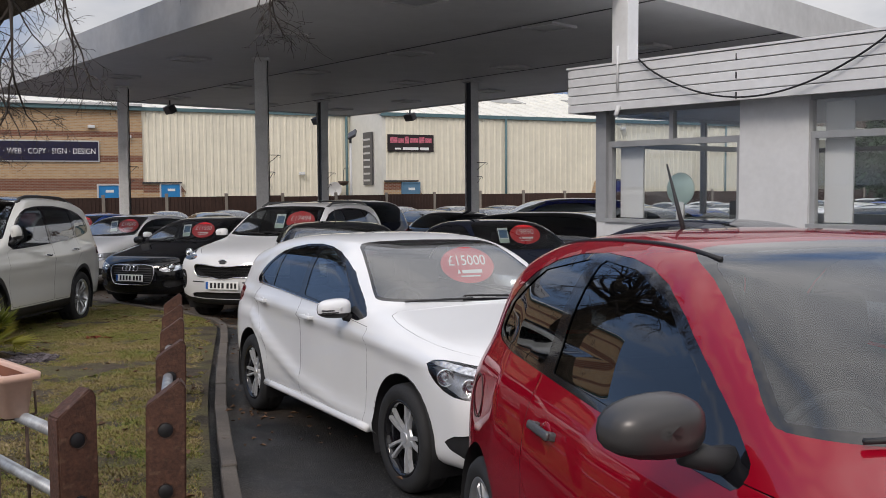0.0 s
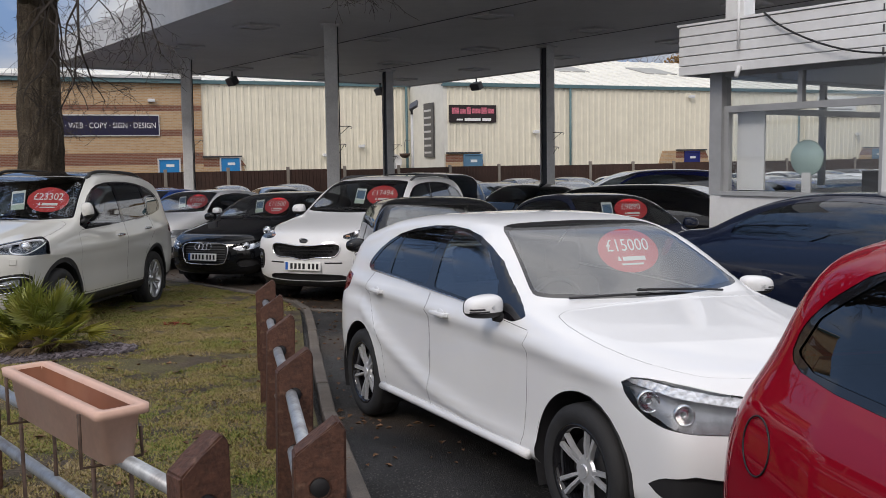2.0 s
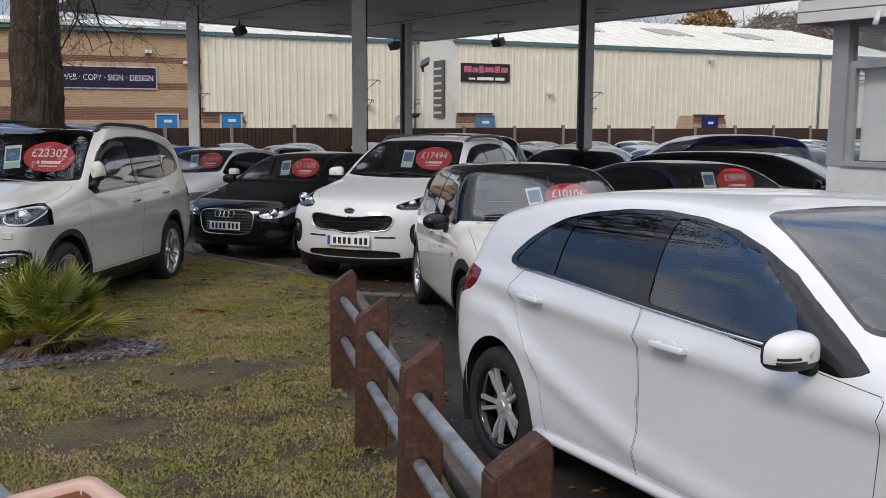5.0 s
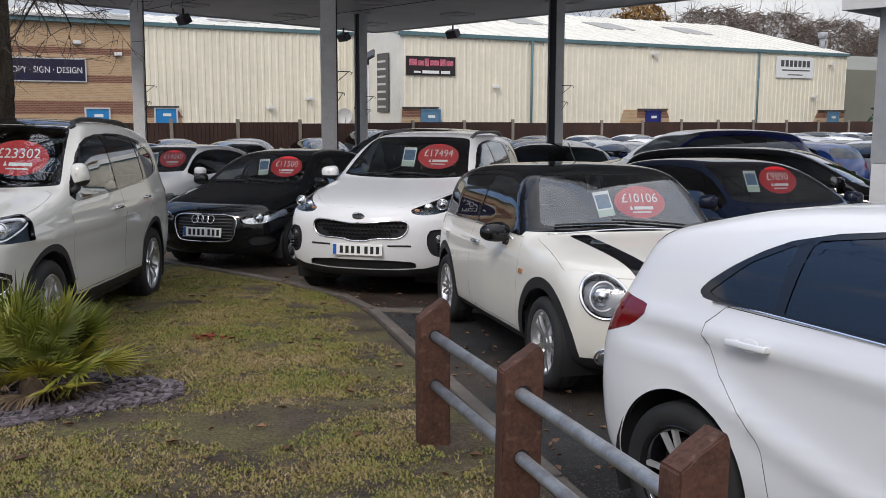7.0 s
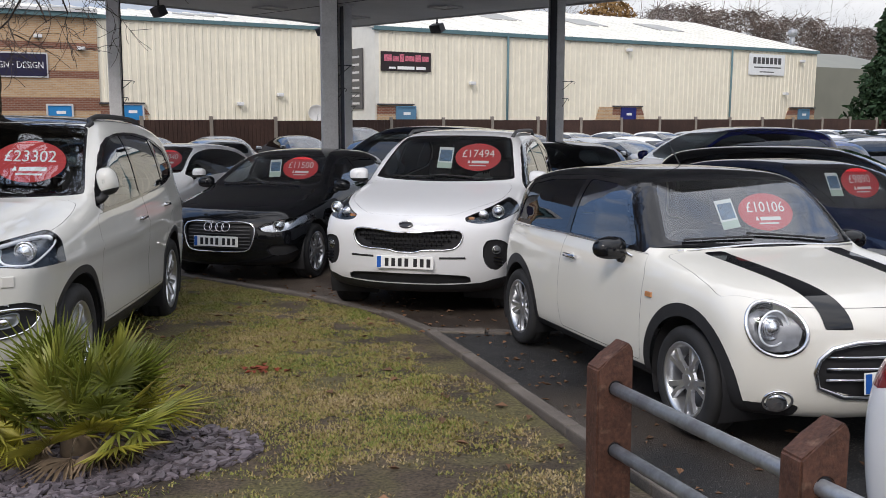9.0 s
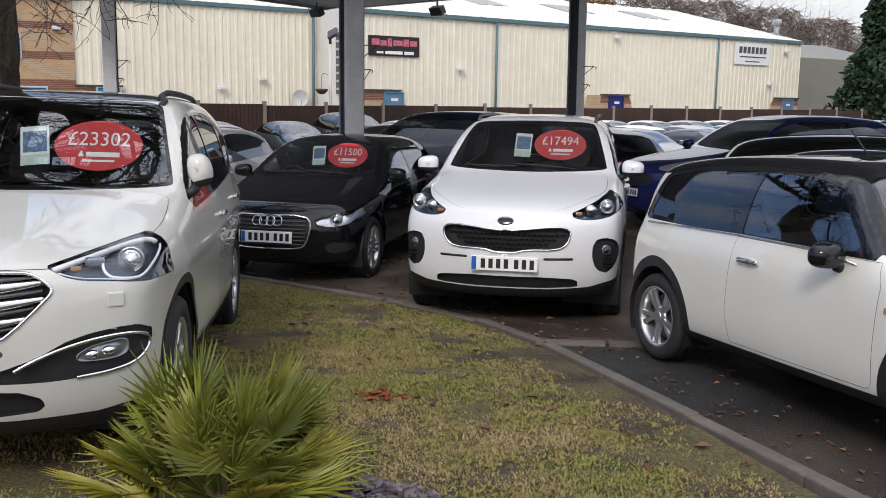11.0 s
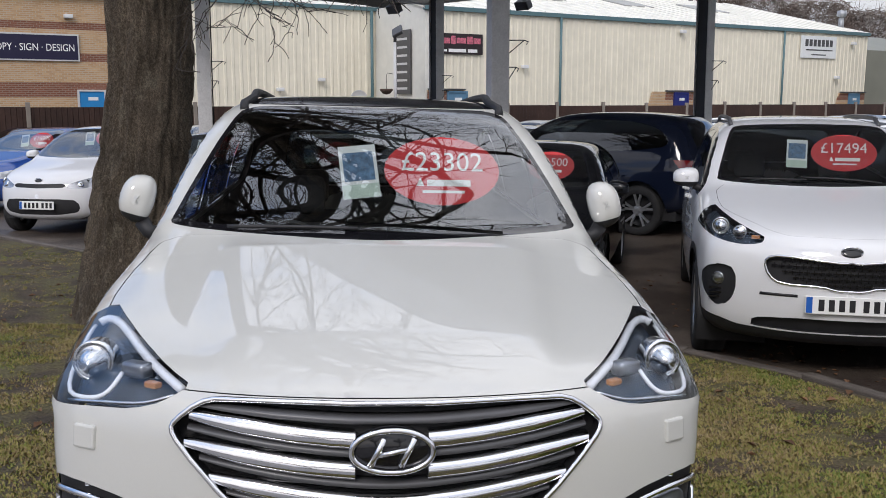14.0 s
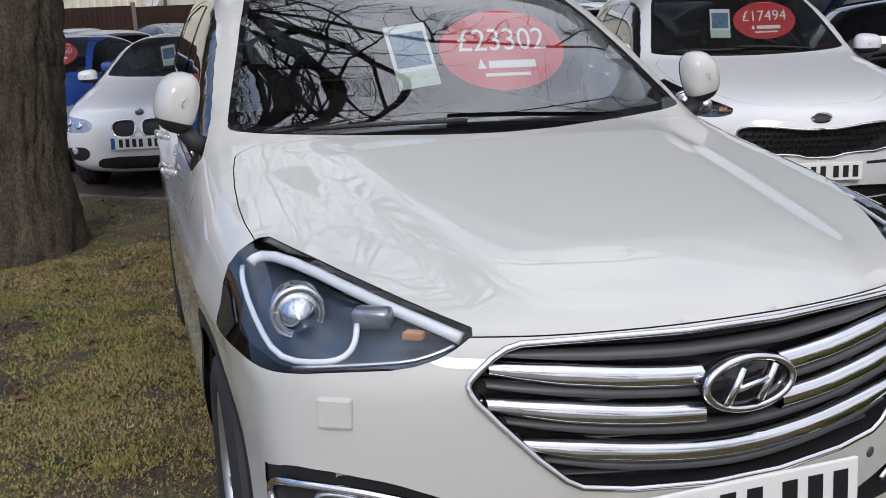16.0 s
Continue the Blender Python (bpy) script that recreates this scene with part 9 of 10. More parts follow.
# ---- trees ----
def branch_tree(seed, height, trunk_r, limbs, spread, droop=0.0, levels=4, first=0.45, twig_k=3, lean=0.0):
    """Trunk and branch tubes of a bare broadleaved tree, as two lists of (points, radii)."""
    rnd = random.Random(seed)
    trunk, twigs = [], []

    def grow(p, d, length, r, level):
        n = 8 if level <= 2 else 5
        pts, rad = [p], [r]
        for i in range(n):
            bend = Vector((rnd.uniform(-1, 1), rnd.uniform(-1, 1), rnd.uniform(-0.7, 0.9) + (0.35 if level <= 2 else -droop * (level - 2) * 0.35))) * (0.17 + 0.05 * level)
            d = (d + bend).normalized()
            p = p + d * (length / n)
            pts.append(p)
            rad.append(r * (1 - 0.62 * (i + 1) / n))
        (trunk if level <= 1 else twigs).append((pts, rad, level))
        if level >= levels:
            return
        kids = 4 if level < 2 else twig_k
        for k in range(kids):
            i = rnd.randint(1, n)
            ax = Vector((rnd.uniform(-1, 1), rnd.uniform(-1, 1), rnd.uniform(-0.5, 0.8))).normalized()
            nd = (d * 0.55 + ax * 0.85).normalized()
            grow(pts[i], nd, length * rnd.uniform(0.45, 0.72), max(rad[i] * rnd.uniform(0.45, 0.7), 0.0035), level + 1)
    top = height * first
    stem, rad = [], []
    for i in range(120):
        t = i / 119
        stem.append(Vector((0.05 * math.sin(3 * t + seed) + lean * min(top * t, 2.3), 0.08 * math.cos(2.3 * t + seed) - 0.08, top * t - 0.1)))
        rad.append(trunk_r * (1.0 + 0.55 * math.exp(-t * 9)) * (1 - 0.22 * t))
    trunk.append((stem, rad, 0))
    for k in range(limbs):
        a = 2 * math.pi * k / limbs + rnd.uniform(-0.4, 0.4)
        d = Vector((math.cos(a) * spread, math.sin(a) * spread, rnd.uniform(0.35, 0.9))).normalized()
        grow(stem[rnd.choice((93, 99, 105, 111, 119))], d, height * rnd.uniform(0.40, 0.62), trunk_r * rnd.uniform(0.36, 0.6), 1)
    return trunk, twigs


def place_tree(name, m, label, seed, height, trunk_r, limbs, spread, droop, levels, rough=True, tmat=None, wmat=None, first=0.45, twig_k=3, lean=0.0, sprays=()):
    t = thing(name, m, label, "tree")
    trunk, twigs = branch_tree(seed, height, trunk_r, limbs, spread, droop, levels, first, twig_k, lean)
    # long boughs that end in hanging sprays of fine twigs
    srnd = random.Random(seed + 100)

    def hang(p, d, length, r, level):
        pts, rad = [p], [r]
        for i in range(6):
            d = (d + Vector((srnd.uniform(-1, 1), srnd.uniform(-1, 1), srnd.uniform(-0.75, 0.45))) * 0.33).normalized()
            p = p + d * (length / 6)
            pts.append(p)
            rad.append(max(r * (1 - 0.6 * (i + 1) / 6), 0.003))
        twigs.append((pts, rad, level))
        if level < 6:
            for k in range(4 if level < 5 else 3):
                i = srnd.randint(1, 6)
                ax = Vector((srnd.uniform(-1, 1), srnd.uniform(-1, 1), srnd.uniform(-0.9, 0.6))).normalized()
                hang(pts[i], (d * 0.5 + ax * 0.8).normalized(), length * srnd.uniform(0.4, 0.7), max(rad[i] * 0.65, 0.0032), level + 1)
    for a, b, down, size in sprays:
        a, b = Vector(a), Vector(b)
        c = [a + (b - a) * u + Vector((0, 0, 0.9 * math.sin(math.pi * u))) + Vector((srnd.uniform(-0.12, 0.12), srnd.uniform(-0.12, 0.12), srnd.uniform(-0.1, 0.1))) for u in np.linspace(0, 1, 9)]
        twigs.append((c, [0.07 - 0.055 * u for u in np.linspace(0, 1, 9)], 2))
        for k in (5, 6, 7, 8, 8):
            hang(c[k], Vector((srnd.uniform(-0.5, 0.5), srnd.uniform(-0.5, 0.5), -down)).normalized(), size, 0.020, 3)
    V, F = [], []
    for pts, rad, lev in trunk:
        v, f = tube_mesh(pts, rad, (110 if rough else 12) if lev == 0 else 9)
        if lev == 0 and rough:
            w = []
            for i, q in enumerate(v):
                c = pts[i // 110] if i // 110 < len(pts) else pts[-1]
                d = Vector((q.x - c.x, q.y - c.y, 0))
                a = math.atan2(d.y, d.x)
                plate = abs(noise.noise((math.cos(a) * 5.0, math.sin(a) * 5.0, q.z * 1.5)))
                crack = abs(noise.noise((math.cos(a) * 12, math.sin(a) * 12, q.z * 4.5)))
                w.append(q + d.normalized() * (0.05 * noise.noise((math.cos(a), math.sin(a), q.z * 0.9)) - 0.036 * (1 - min(plate * 5, 1)) - 0.022 * (1 - min(crack * 4, 1))))
            v = w
        o = len(V)
        V += v
        F += [tuple(i + o for i in g) for g in f]
    put("trunk", V, F, tmat or M["bark"], t)
    V, F = [], []
    for pts, rad, lev in twigs:
        v, f = tube_mesh(pts, rad, 5 if lev <= 2 else 3)
        o = len(V)
        V += v
        F += [tuple(i + o for i in g) for g in f]
    cr = put("crown", V, F, wmat or M["twig"], t, "bare winter twigs", smooth=False)
    return t


oak = place_tree("oak_tree", on_ground(-7.95, 15.50, 0, 0.0), "large bare oak with rough grey-brown bark on the lawn", 4, 11.0, 0.36, 13, 1.05, 0.5, 5, first=0.52, twig_k=4, lean=0.10,
                 sprays=[((0.5, 0, 5.2), (1.6, -1.5, 3.75), 1.0, 1.3), ((0.5, 0, 5.4), (2.3, -1.2, 4.5), 0.8, 1.0), ((0.4, 0, 5.0), (0.9, -1.0, 3.6), 0.8, 1.0),
                         ((0.6, 0.2, 5.7), (5.6, -1.7, 5.1), 0.9, 1.0), ((0.3, -0.2, 5.2), (0.2, -2.6, 4.7), 0.6, 1.0)])
behind = place_tree("bare_tree", on_ground(4.5, -7.5, 40), "bare winter tree across the road", 11, 10.0, 0.28, 8, 0.9, 0.2, 4)
copy_thing(behind, on_ground(-9.5, -4.0, 150))
copy_thing(behind, on_ground(-2.0, -13.0, 260))
far = place_tree("far_tree", on_ground(18, 92, 0), "bare brown tree behind the warehouse", 21, 13.5, 0.3, 9, 0.7, 0.0, 4, False, M["farwood"], M["farwood"], 0.3)
for x, y, r, s in ((26, 95, 60, 1.0), (33, 97, 130, 0.95), (40, 99, 210, 0.9), (12, 96, 280, 0.92), (48, 104, 20, 0.85), (58, 108, 95, 0.9), (36, 90, 10, 0.8), (29, 102, 200, 1.05), (44, 92, 300, 0.75), (22, 99, 333, 1.0)):
    c = copy_thing(far, on_ground(x, y, r) @ Matrix.Scale(s, 4))


def leafy(name, m, label, seed, height, radius, leaf, material, conical, count, thin=0.4):
    t = thing(name, m, label, "tree")
    rnd = random.Random(seed)
    v, f = tube_mesh([(0, 0, -0.1), (0.05, 0, height * 0.4), (0, 0.05, height * 0.9)], [0.25, 0.18, 0.04], 10)
    put("trunk", v, f, M["bark"], t)
    V, F = [], []
    for k in range(count):
        z = height * (0.12 + 0.88 * rnd.random())
        r = radius * ((1 - z / height) ** 0.8 if conical else math.sqrt(max(0.02, 1 - ((z / height - 0.6) / 0.45) ** 2)))
        a = rnd.uniform(0, 6.283)
        rr = r * math.sqrt(rnd.uniform(0.25, 1)) * (0.8 + 0.35 * noise.noise((math.cos(a) * 2, math.sin(a) * 2, z * 0.6)))
        c = Vector((rr * math.cos(a), rr * math.sin(a), z))
        u = Vector((rnd.uniform(-1, 1), rnd.uniform(-1, 1), rnd.uniform(-1, 0.4))).normalized() * leaf * rnd.uniform(0.6, 1.4)
        w = u.cross(Vector((rnd.uniform(-1, 1), rnd.uniform(-1, 1), rnd.uniform(-1, 1)))).normalized() * leaf * thin
        o = len(V)
        V += [c - w, c + w, c + u + w * 0.5, c + u * 1.25, c + u - w * 0.5]
        F.append((o, o + 1, o + 2, o + 3, o + 4))
    put("crown", V, F, material, t, smooth=False)


for x, y, hh, rr, sd in ((13, 97, 10.5, 5.0, 51), (19, 93, 11.5, 5.5, 52), (27, 96, 12.5, 6.0, 53), (34, 99, 12.5, 6.0, 54), (41, 101, 12.0, 6.0, 55), (50, 106, 11.5, 5.5, 56), (60, 110, 11.0, 5.5, 57)):
    leafy("far_tree", on_ground(x, y, 0), "bare brown winter tree behind the warehouse", sd, hh, rr, 1.0, M["farwood"], False, 6500, 0.03)
leafy("conifer", on_ground(27.6, 57.5, 0), "tall dark green conifer beside the shed", 5, 11.0, 3.6, 0.28, M["conifer"], True, 9000)
leafy("autumn_tree", on_ground(17.5, 86, 0), "tree with brown autumn leaves behind the roof", 6, 11.6, 4.0, 0.30, M["autumn"], False, 3500)

# ---- the near post-and-rail fence ----
POSTS = [(-2.44, 8.30), (-2.14, 7.22), (-1.82, 6.08), (-1.50, 4.98), (-1.15, 3.72)]
rail_fence = thing("rail_fence", Matrix.Identity(4), "low brown timber posts with galvanised tube rails", "fence", "lawn fences")


def timber_post(x, y, heading, parent, seed, high=0.80):
    rnd = random.Random(seed)
    h = high + rnd.uniform(-0.02, 0.02)
    w, t = 0.078, 0.05
    bm = bmesh.new()
    prof = [(-w, -0.2), (w, -0.2), (w, h - 0.03), (w * 0.75, h), (-w * 0.2, h - 0.055), (-w, h - 0.10)]
    a = [bm.verts.new((x_ + rnd.uniform(-0.004, 0.004), -t, z)) for x_, z in prof]
    b = [bm.verts.new((x_ + rnd.uniform(-0.004, 0.004), t, z)) for x_, z in prof]
    bm.faces.new(a), bm.faces.new(b[::-1])
    for i in range(6):
        bm.faces.new((a[i], b[i], b[(i + 1) % 6], a[(i + 1) % 6]))
    bmesh.ops.bevel(bm, geom=bm.edges[:], offset=0.007, segments=2, affect="EDGES")
    ob = part("post", bm, M["wood"], parent)
    ob.matrix_basis = on_ground(x, y, heading + rnd.uniform(-4, 4)) @ Matrix.Rotation(radians(rnd.uniform(-1.5, 1.5)), 4, "Y")
    # black discs where a rail has its socket, for the shade inside bored holes
    for z in (0.60, 0.35):
        v, f = lathe([(0.0005, 0.0), (0.029, 0.0), (0.033, 0.004), (0.033, -0.004)], 16)
        put("rail_socket", [(x_, y_ - t - 0.001, z_ + z) for x_, y_, z_ in v], f, M["ink"], ob, "dark bored hole")
    return ob


for i, (x, y) in enumerate(POSTS):
    timber_post(x, y, 16, rail_fence, 31 + i)
for z in (0.60, 0.35):
    pts = [(x, y, ground_z(y) + z) for x, y in POSTS]
    tube("rail", pts, 0.026, M["galv"], rail_fence, "grey galvanised tube rail", 12)
second = thing("rail_fence", Matrix.Identity(4), "low timber post fence with tube rails carrying a planter", "fence", "lawn fences")
A2, B2 = (-1.45, 3.56), (-3.12, 5.32)
timber_post(*A2, 46, second, 41)
timber_post(*B2, 46, second, 42)
for z in (0.60, 0.35):
    tube("rail", [(A2[0], A2[1], ground_z(A2[1]) + z), (B2[0], B2[1], ground_z(B2[1]) + z)], 0.026, M["galv"], second, "grey galvanised tube rail", 12)

# planter trough on rusty brackets over the rail
pdir = Vector((-0.71, 0.70, 0)).normalized()
pside = Vector((-0.70, -0.71, 0)).normalized()
pm = Matrix((pdir, pside, Vector((0, 0, 1)))).transposed().to_4x4()
pm.translation = (-1.745, 3.945, 0.71)
if pm.to_3x3().determinant() < 0:
    pm = pm @ Matrix.Diagonal((1, -1, 1, 1))
planter = thing("planter", pm, "empty terracotta plastic trough on rusty brackets over the rail", "planter")
sy = 1 if (pm.to_3x3() @ Vector((0, 1, 0))).dot(pside) > 0 else -1


def trough(L, W, H, th):
    bm = bmesh.new()
    def loop(x0, y0, x1, y1, z, r):
        pts = []
        for cx, cy, a0 in ((x1 - r, y1 - r, 0), (x0 + r, y1 - r, 90), (x0 + r, y0 + r, 180), (x1 - r, y0 + r, 270)):
            for k in range(5):
                a = radians(a0 + 22.5 * k)
                pts.append(bm.verts.new((cx + r * math.cos(a), cy + r * math.sin(a), z)))
        return pts
    loops = [loop(0.035, 0.03, L - 0.035, W - 0.03, -H, 0.02), loop(0.012, 0.012, L - 0.012, W - 0.012, -0.03, 0.025), loop(-0.012, -0.012, L + 0.012, W + 0.012, -0.028, 0.03),
             loop(-0.014, -0.014, L + 0.014, W + 0.014, 0.0, 0.03), loop(0.022, 0.022, L - 0.022, W - 0.022, 0.0, 0.02), loop(0.022, 0.022, L - 0.022, W - 0.022, -0.03, 0.02), loop(0.045, 0.04, L - 0.045, W - 0.04, -H + 0.02, 0.02)]
    for A, B in zip(loops, loops[1:]):
        for k in range(20):
            bm.faces.new((A[k], A[(k + 1) % 20], B[(k + 1) % 20], B[k]))
    bm.faces.new(loops[0][::-1]), bm.faces.new(loops[-1])
    if sy < 0:
        bmesh.ops.transform(bm, matrix=Matrix.Diagonal((1, -1, 1, 1)), verts=bm.verts)
    return bm


def bm_lining(L, W, H):
    """The trough's inside, coloured darker than its outside, a hair above its inner faces."""
    bm = bmesh.new()
    r = [[bm.verts.new((x, y * sy, z)) for x, y in ((a, b), (L - a, b), (L - a, W - b), (a, W - b))] for a, b, z in ((0.026, 0.026, -0.012), (0.049, 0.044, -H + 0.024))]
    for k in range(4):
        bm.faces.new((r[0][k], r[0][(k + 1) % 4], r[1][(k + 1) % 4], r[1][k]))
    bm.faces.new(r[1])
    return bm


part("trough_lining", bm_lining(0.92, 0.160, 0.19), M["terrain"], planter, "dusty red-brown inside of the trough", True)
part("trough", trough(0.92, 0.160, 0.19, 0.02), M["terracotta"], planter, "pale terracotta plastic trough", True)
for x in (0.10, 0.82):
    pts = [(x, -0.02 * sy, -0.10), (x, -0.022 * sy, -0.20), (x, 0.08 * sy, -0.205), (x, 0.185 * sy, -0.20), (x, 0.185 * sy, -0.02)]
    tube("bracket", pts, 0.007, M["rust"], planter, "rusty steel bracket", 6)
    tube("bracket", [(x, 0.02 * sy, -0.20), (x, 0.02 * sy, -0.62)], 0.008, M["rust"], planter, "rusty steel bracket", 6)
    tube("bracket", [(x + 0.07, 0.12 * sy, -0.20), (x + 0.07, 0.12 * sy, -0.62), (x, 0.02 * sy, -0.62)], 0.008, M["rust"], planter, "rusty steel bracket", 6)

# ---- fan palm in a bed of slate chips ----
def fan_palm(x, y, seed, scale):
    rnd = random.Random(seed)
    t = thing("fan_palm", on_ground(x, y), "bushy green fan palm with dry lower leaves", "palm", )
    v, f = tube_mesh([(0, 0, -0.05), (0, 0, 0.16), (0, 0, 0.26)], [0.10, 0.085, 0.03], 10)
    put("stem", v, f, M["palmdry"], t)
    for k in range(84):
        dry = k < 16
        a = rnd.uniform(0, 6.283)
        el = rnd.uniform(-0.45, 0.05) if dry else rnd.uniform(0.05, 1.45)
        L = scale * (rnd.uniform(0.22, 0.42) if not dry else rnd.uniform(0.16, 0.30))
        d = Vector((math.cos(a) * math.cos(el), math.sin(a) * math.cos(el), math.sin(el)))
        base = Vector((0.05 * math.cos(a), 0.05 * math.sin(a), 0.14))
        tip = base + d * L
        V, F = [], []
        pv, pf = tube_mesh([base, (base + tip) / 2 + Vector((0, 0, 0.02)), tip], [0.007, 0.005, 0.004], 4)
        V += pv
        F += pf
        side = d.cross(Vector((0, 0, 1))).normalized()
        nrm = side.cross(d)
        roll = rnd.uniform(-0.5, 0.5)
        side, nrm = side * math.cos(roll) + nrm * math.sin(roll), nrm * math.cos(roll) - side * math.sin(roll)
        n = 20
        ray = scale * rnd.uniform(0.24, 0.37)
        for j in range(n):
            b = radians(-98 + 196 * j / (n - 1) + rnd.uniform(-3, 3))
            dd = (d * math.cos(b) + side * math.sin(b) + nrm * (0.26 * math.cos(b) - 0.08)).normalized()
            ww = dd.cross(nrm).normalized() * (0.0105 * scale)
            l = ray * (0.72 + 0.28 * math.cos(b)) * rnd.uniform(0.85, 1.1)
            sag = Vector((0, 0, -0.06 * l * (6.0 if dry else 1.0)))
            fold = nrm * (0.007 * scale)
            p1, p2 = tip + dd * (l * 0.45) + sag * 0.2, tip + dd * l + sag
            o = len(V)
            V += [tip - ww * 0.3, tip + ww * 0.3, p1 - ww + fold, p1 - fold, p1 + ww + fold, p2]
            F += [(o, o + 3, o + 2), (o, o + 1, o + 3), (o + 1, o + 4, o + 3), (o + 2, o + 3, o + 5), (o + 3, o + 4, o + 5)]
        old = not dry and el < 0.6 and rnd.random() < 0.6
        put("leaf", V, F, M["palmdry"] if dry else M["palmold"] if old else M["palm"], t, "dry brown fan leaf" if dry else "yellowing fan leaf" if old else "green fan leaf", smooth=False)
    return t


fan_palm(-4.82, 9.30, 7, 0.89)


def ground_stuff(name, label, category, count, place, make, material, seed):
    rnd = random.Random(seed)
    V, F = [], []
    for _ in range(count):
        q = place(rnd)
        if q is None:
            continue
        v, f = make(rnd, Vector((q[0], q[1], ground_z(q[1]) + 0.035 + 0.03 * noise.noise((q[0] * 0.8, q[1] * 0.8, 0)) + 0.012 * noise.noise((q[0] * 4, q[1] * 4, 3)))))
        o = len(V)
        V += v
        F += [tuple(i + o for i in g) for g in f]
    return tagged(put(name, V, F, material, smooth=False), label, category, kind="stuff")


def chip(rnd, p):
    a, s = rnd.uniform(0, 6.28), rnd.uniform(0.016, 0.038)
    u = Vector((math.cos(a), math.sin(a), rnd.uniform(-0.3, 0.4))) * s
    w = Vector((-math.sin(a), math.cos(a), rnd.uniform(-0.22, 0.3))) * s * rnd.uniform(0.45, 0.8)
    p = p + Vector((0, 0, rnd.uniform(-0.005, 0.022)))
    h = Vector((0, 0, 0.006))
    top = [p + u * 1.1, p + u * 0.3 + w, p - u + w * 0.4, p - u * 0.7 - w * 0.6, p + u * 0.2 - w * 0.9]
    n = len(top)
    return [q + h for q in top] + [q - h for q in top], [tuple(range(n))] + [(i, n + i, n + (i + 1) % n, (i + 1) % n) for i in range(n)]


def in_bed(rnd):
    a, r = rnd.uniform(0, 6.283), math.sqrt(rnd.random())
    k = 1 + 0.14 * math.sin(3 * a + 1)
    return (-4.75 + 0.72 * r * k * math.cos(a), 9.25 + 0.62 * r * k * math.sin(a))


ground_stuff("slate_chips", "plum slate chippings round the palm", "slate chips", 2600, in_bed, chip, M["slatechip"], 3)


def grass_material():
    """Short winter grass: green, olive and straw blades in drifts of their own."""
    m = mat("grass_blades", (0.10, 0.13, 0.03), 0.75)
    n, l = m.node_tree.nodes, m.node_tree.links
    g, r, co, no, ma = n.new("ShaderNodeNewGeometry"), n.new("ShaderNodeValToRGB"), n.new("ShaderNodeTexCoord"), n.new("ShaderNodeTexNoise"), n.new("ShaderNodeMath")
    no.inputs["Scale"].default_value, no.inputs["Detail"].default_value, no.inputs["Roughness"].default_value = 1.5, 6, 0.65
    ma.operation = "MULTIPLY_ADD"
    ma.inputs[1].default_value = 1.5
    cr = r.color_ramp
    cr.elements[0].position, cr.elements[0].color = 0.22, (0.108, 0.146, 0.024, 1)
    cr.elements[1].position, cr.elements[1].color = 1.0, (0.396, 0.310, 0.172, 1)
    for p, c in ((0.38, (0.166, 0.182, 0.034, 1)), (0.52, (0.236, 0.206, 0.057, 1)), (0.66, (0.292, 0.232, 0.090, 1)), (0.80, (0.172, 0.112, 0.052, 1))):
        e = cr.elements.new(p)
        e.color = c
    sc, ad = n.new("ShaderNodeMath"), n.new("ShaderNodeMath")
    sc.operation, ad.operation = "MULTIPLY", "ADD"
    sc.inputs[1].default_value, ad.inputs[1].default_value = 0.55, -0.42
    l.new(co.outputs["Object"], no.inputs["Vector"])
    l.new(g.outputs["Random Per Island"], sc.inputs[0])
    l.new(no.outputs["Fac"], ma.inputs[0])
    l.new(sc.outputs[0], ma.inputs[2])
    l.new(ma.outputs[0], ad.inputs[0])
    l.new(ad.outputs[0], r.inputs["Fac"])
    l.new(r.outputs["Color"], n["Principled BSDF"].inputs["Base Color"])
    return m


M["grass"] = grass_material()


def blade(rnd, p):
    """A small tuft of six short leaning leaves."""
    V, F = [], []
    tall = rnd.uniform(0.6, 1.4)
    for k in range(6):
        a = rnd.uniform(0, 6.28)
        h = rnd.uniform(0.005, 0.015) * tall
        c, s_ = math.cos(a), math.sin(a)
        w = rnd.uniform(0.003, 0.0075)
        ox, oy = p.x + rnd.uniform(-0.024, 0.024), p.y + rnd.uniform(-0.024, 0.024)
        lx, ly = -s_ * rnd.uniform(0.004, 0.022), c * rnd.uniform(0.004, 0.022)
        o = len(V)
        V += [(ox - w * c, oy - w * s_, p.z - 0.002), (ox + w * c, oy + w * s_, p.z - 0.002), (ox + lx, oy + ly, p.z + h)]
        F.append((o, o + 1, o + 2))
    return V, F


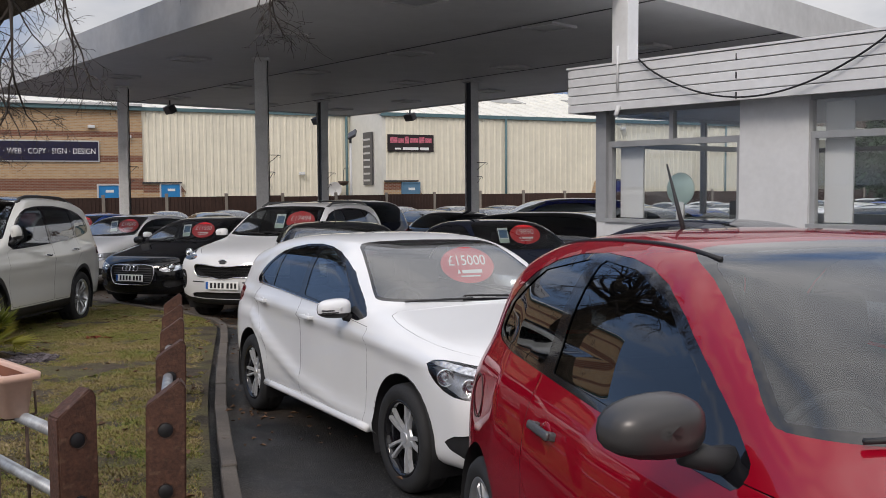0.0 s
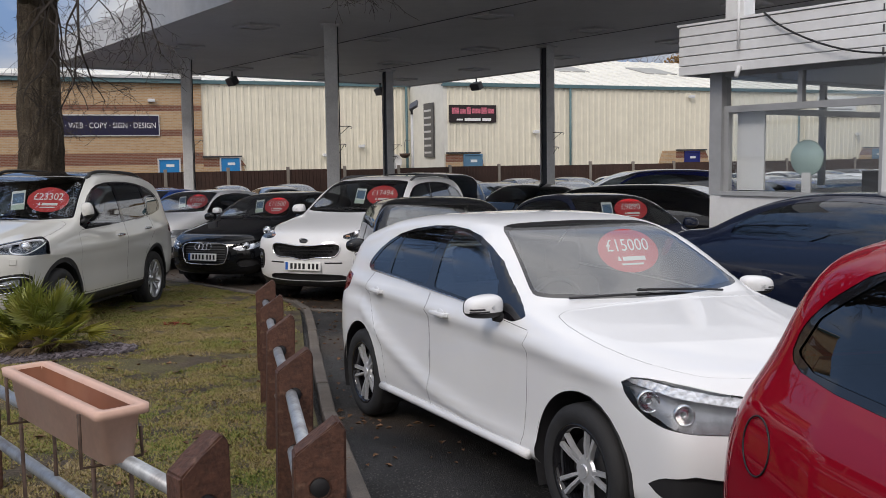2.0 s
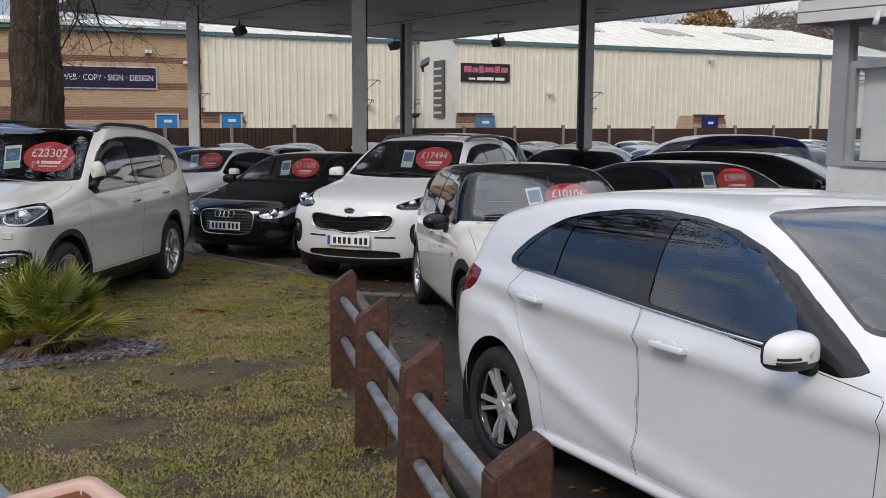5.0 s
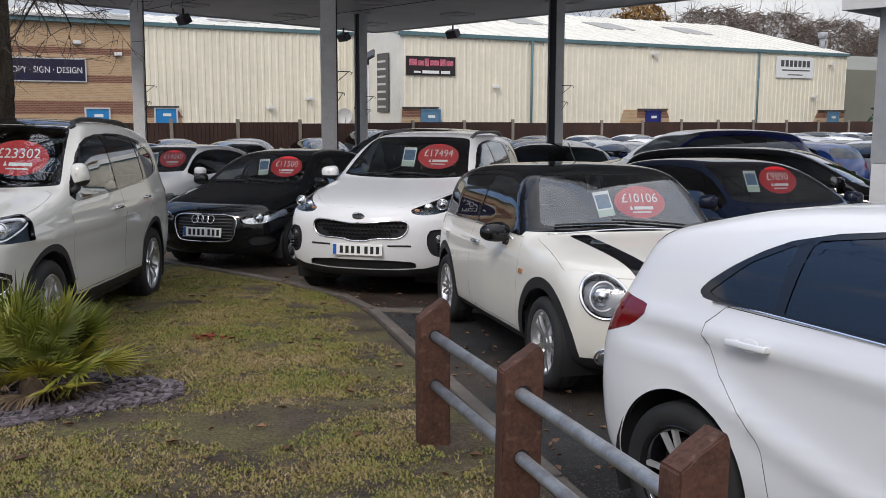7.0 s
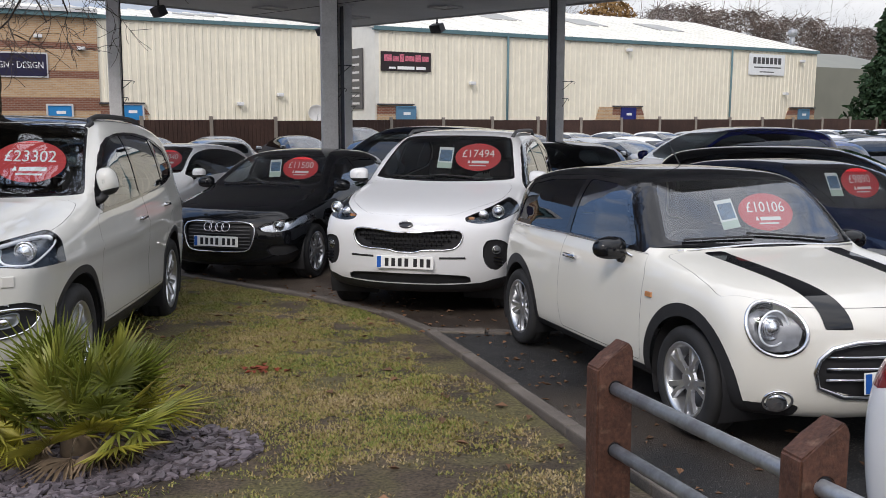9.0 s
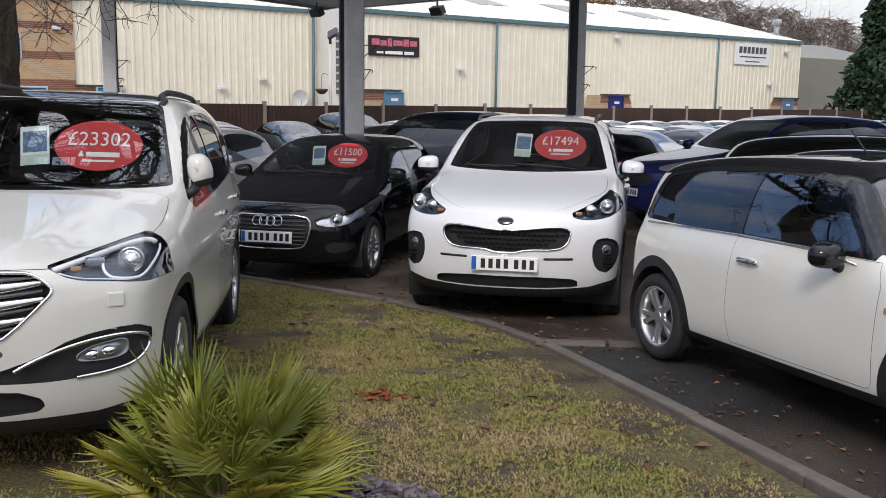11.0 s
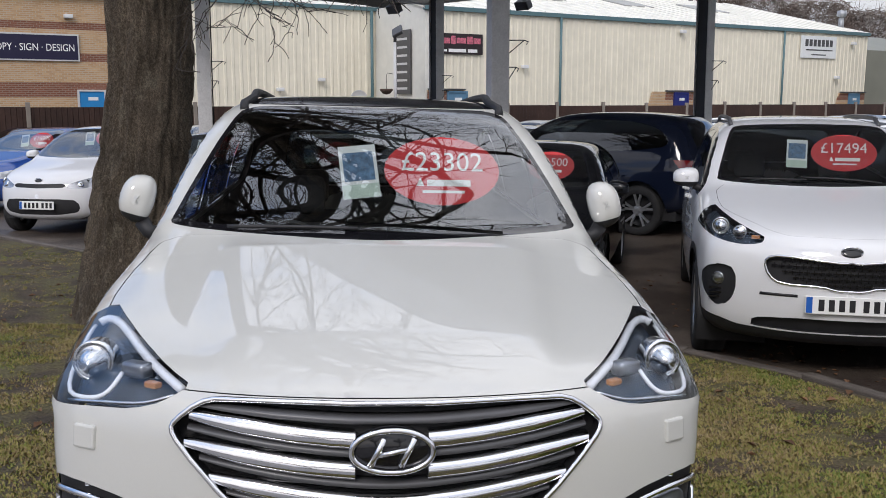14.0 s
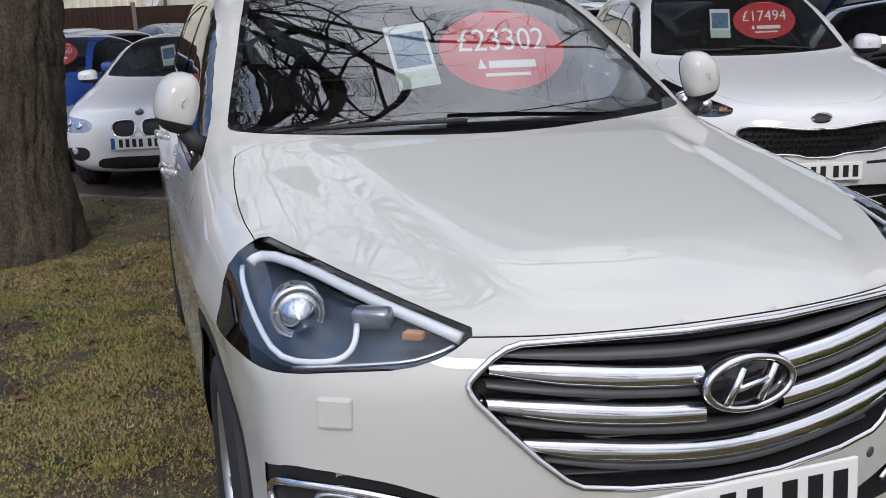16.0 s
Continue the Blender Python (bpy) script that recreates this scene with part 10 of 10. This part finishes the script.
def on_lawn(y0, y1, back):
    def place(rnd):
        y = rnd.uniform(y0, y1)
        x1 = kerb_x(y) - 0.16
        x = x1 - rnd.random() * back
        if x < -0.86 * (y + 0.4) - 1.2 or ((x + 4.75) / 0.70) ** 2 + ((y - 9.25) / 0.60) ** 2 < 1:
            return None
        bare = max(0.0, 1 - ((x + 3.7) / 1.5) ** 2 - ((y - 8.6) / 0.8) ** 2)
        if noise.noise((x * 1.3, y * 1.3, 7)) * 1.0 + noise.noise((x * 3.7, y * 3.7, 2)) * 0.6 + rnd.uniform(-0.4, 0.4) - 0.45 * bare - 0.50 * max(0.0, 1 - (x1 - x) / 0.55) * (7.0 < y < 12.0) < -0.14:
            return None
        return (x, y)
    return place


ground_stuff("grass", "short mossy winter grass", "grass", 185000, on_lawn(3.0, 15.0, 5.0), blade, M["grass"], 8)
ground_stuff("grass", "short mossy winter grass under the tree", "grass", 26000, on_lawn(10.0, 19.5, 9.0), blade, M["grass"], 9)


def leaf(rnd, p):
    a, s = rnd.uniform(0, 6.28), rnd.uniform(0.02, 0.045)
    u, w = Vector((math.cos(a), math.sin(a), 0.1)) * s, Vector((-math.sin(a), math.cos(a), 0.0)) * s * 0.6
    c = Vector((0, 0, 0.014))
    return [p - u + c, p + w + c * 2, p + u + c, p - w + c * 1.6, p + c * 0.6], [(0, 4, 1), (1, 4, 2), (2, 4, 3), (3, 4, 0)]


def scatter(rnd):
    y = rnd.uniform(3, 17)
    return (kerb_x(y) + rnd.uniform(-5.5, 2.2), y)


ground_stuff("fallen_leaves", "dry brown fallen leaves", "leaves", 420, scatter, leaf, M["leafdry"], 12)


def red_heap(rnd):
    return (-4.11 + rnd.gauss(0, 0.10), 10.88 + rnd.gauss(0, 0.06))


M["leafred"] = mat("red_leaf", (0.26, 0.055, 0.025), 0.8, vary=0.3, scale=6, island=0.5)
ground_stuff("fallen_leaves", "small heap of red fallen leaves on the lawn", "leaves", 18, red_heap, leaf, M["leafred"], 16)


def by_kerb(rnd):
    y = rnd.uniform(6.0, 15.5)
    return (kerb_x(y) + 0.08 + abs(rnd.gauss(0, 0.35)), y)


def litter(rnd):
    y = rnd.uniform(11.0, 18.0)
    return (kerb_x(y) + rnd.uniform(0.1, 4.5), y)


def low_leaf(rnd, p):
    v, f = leaf(rnd, p - Vector((0, 0, 0.04 + dip(p.y))))
    c = sum(v, Vector()) / len(v)
    return [c + (q - c) * 0.7 for q in v], f


ground_stuff("fallen_leaves", "dry brown leaves swept along the kerb", "leaves", 200, by_kerb, low_leaf, M["leafdry"], 14)
ground_stuff("fallen_leaves", "dead leaves lying under the parked cars", "leaves", 420, litter, low_leaf, M["leafdry"], 15)
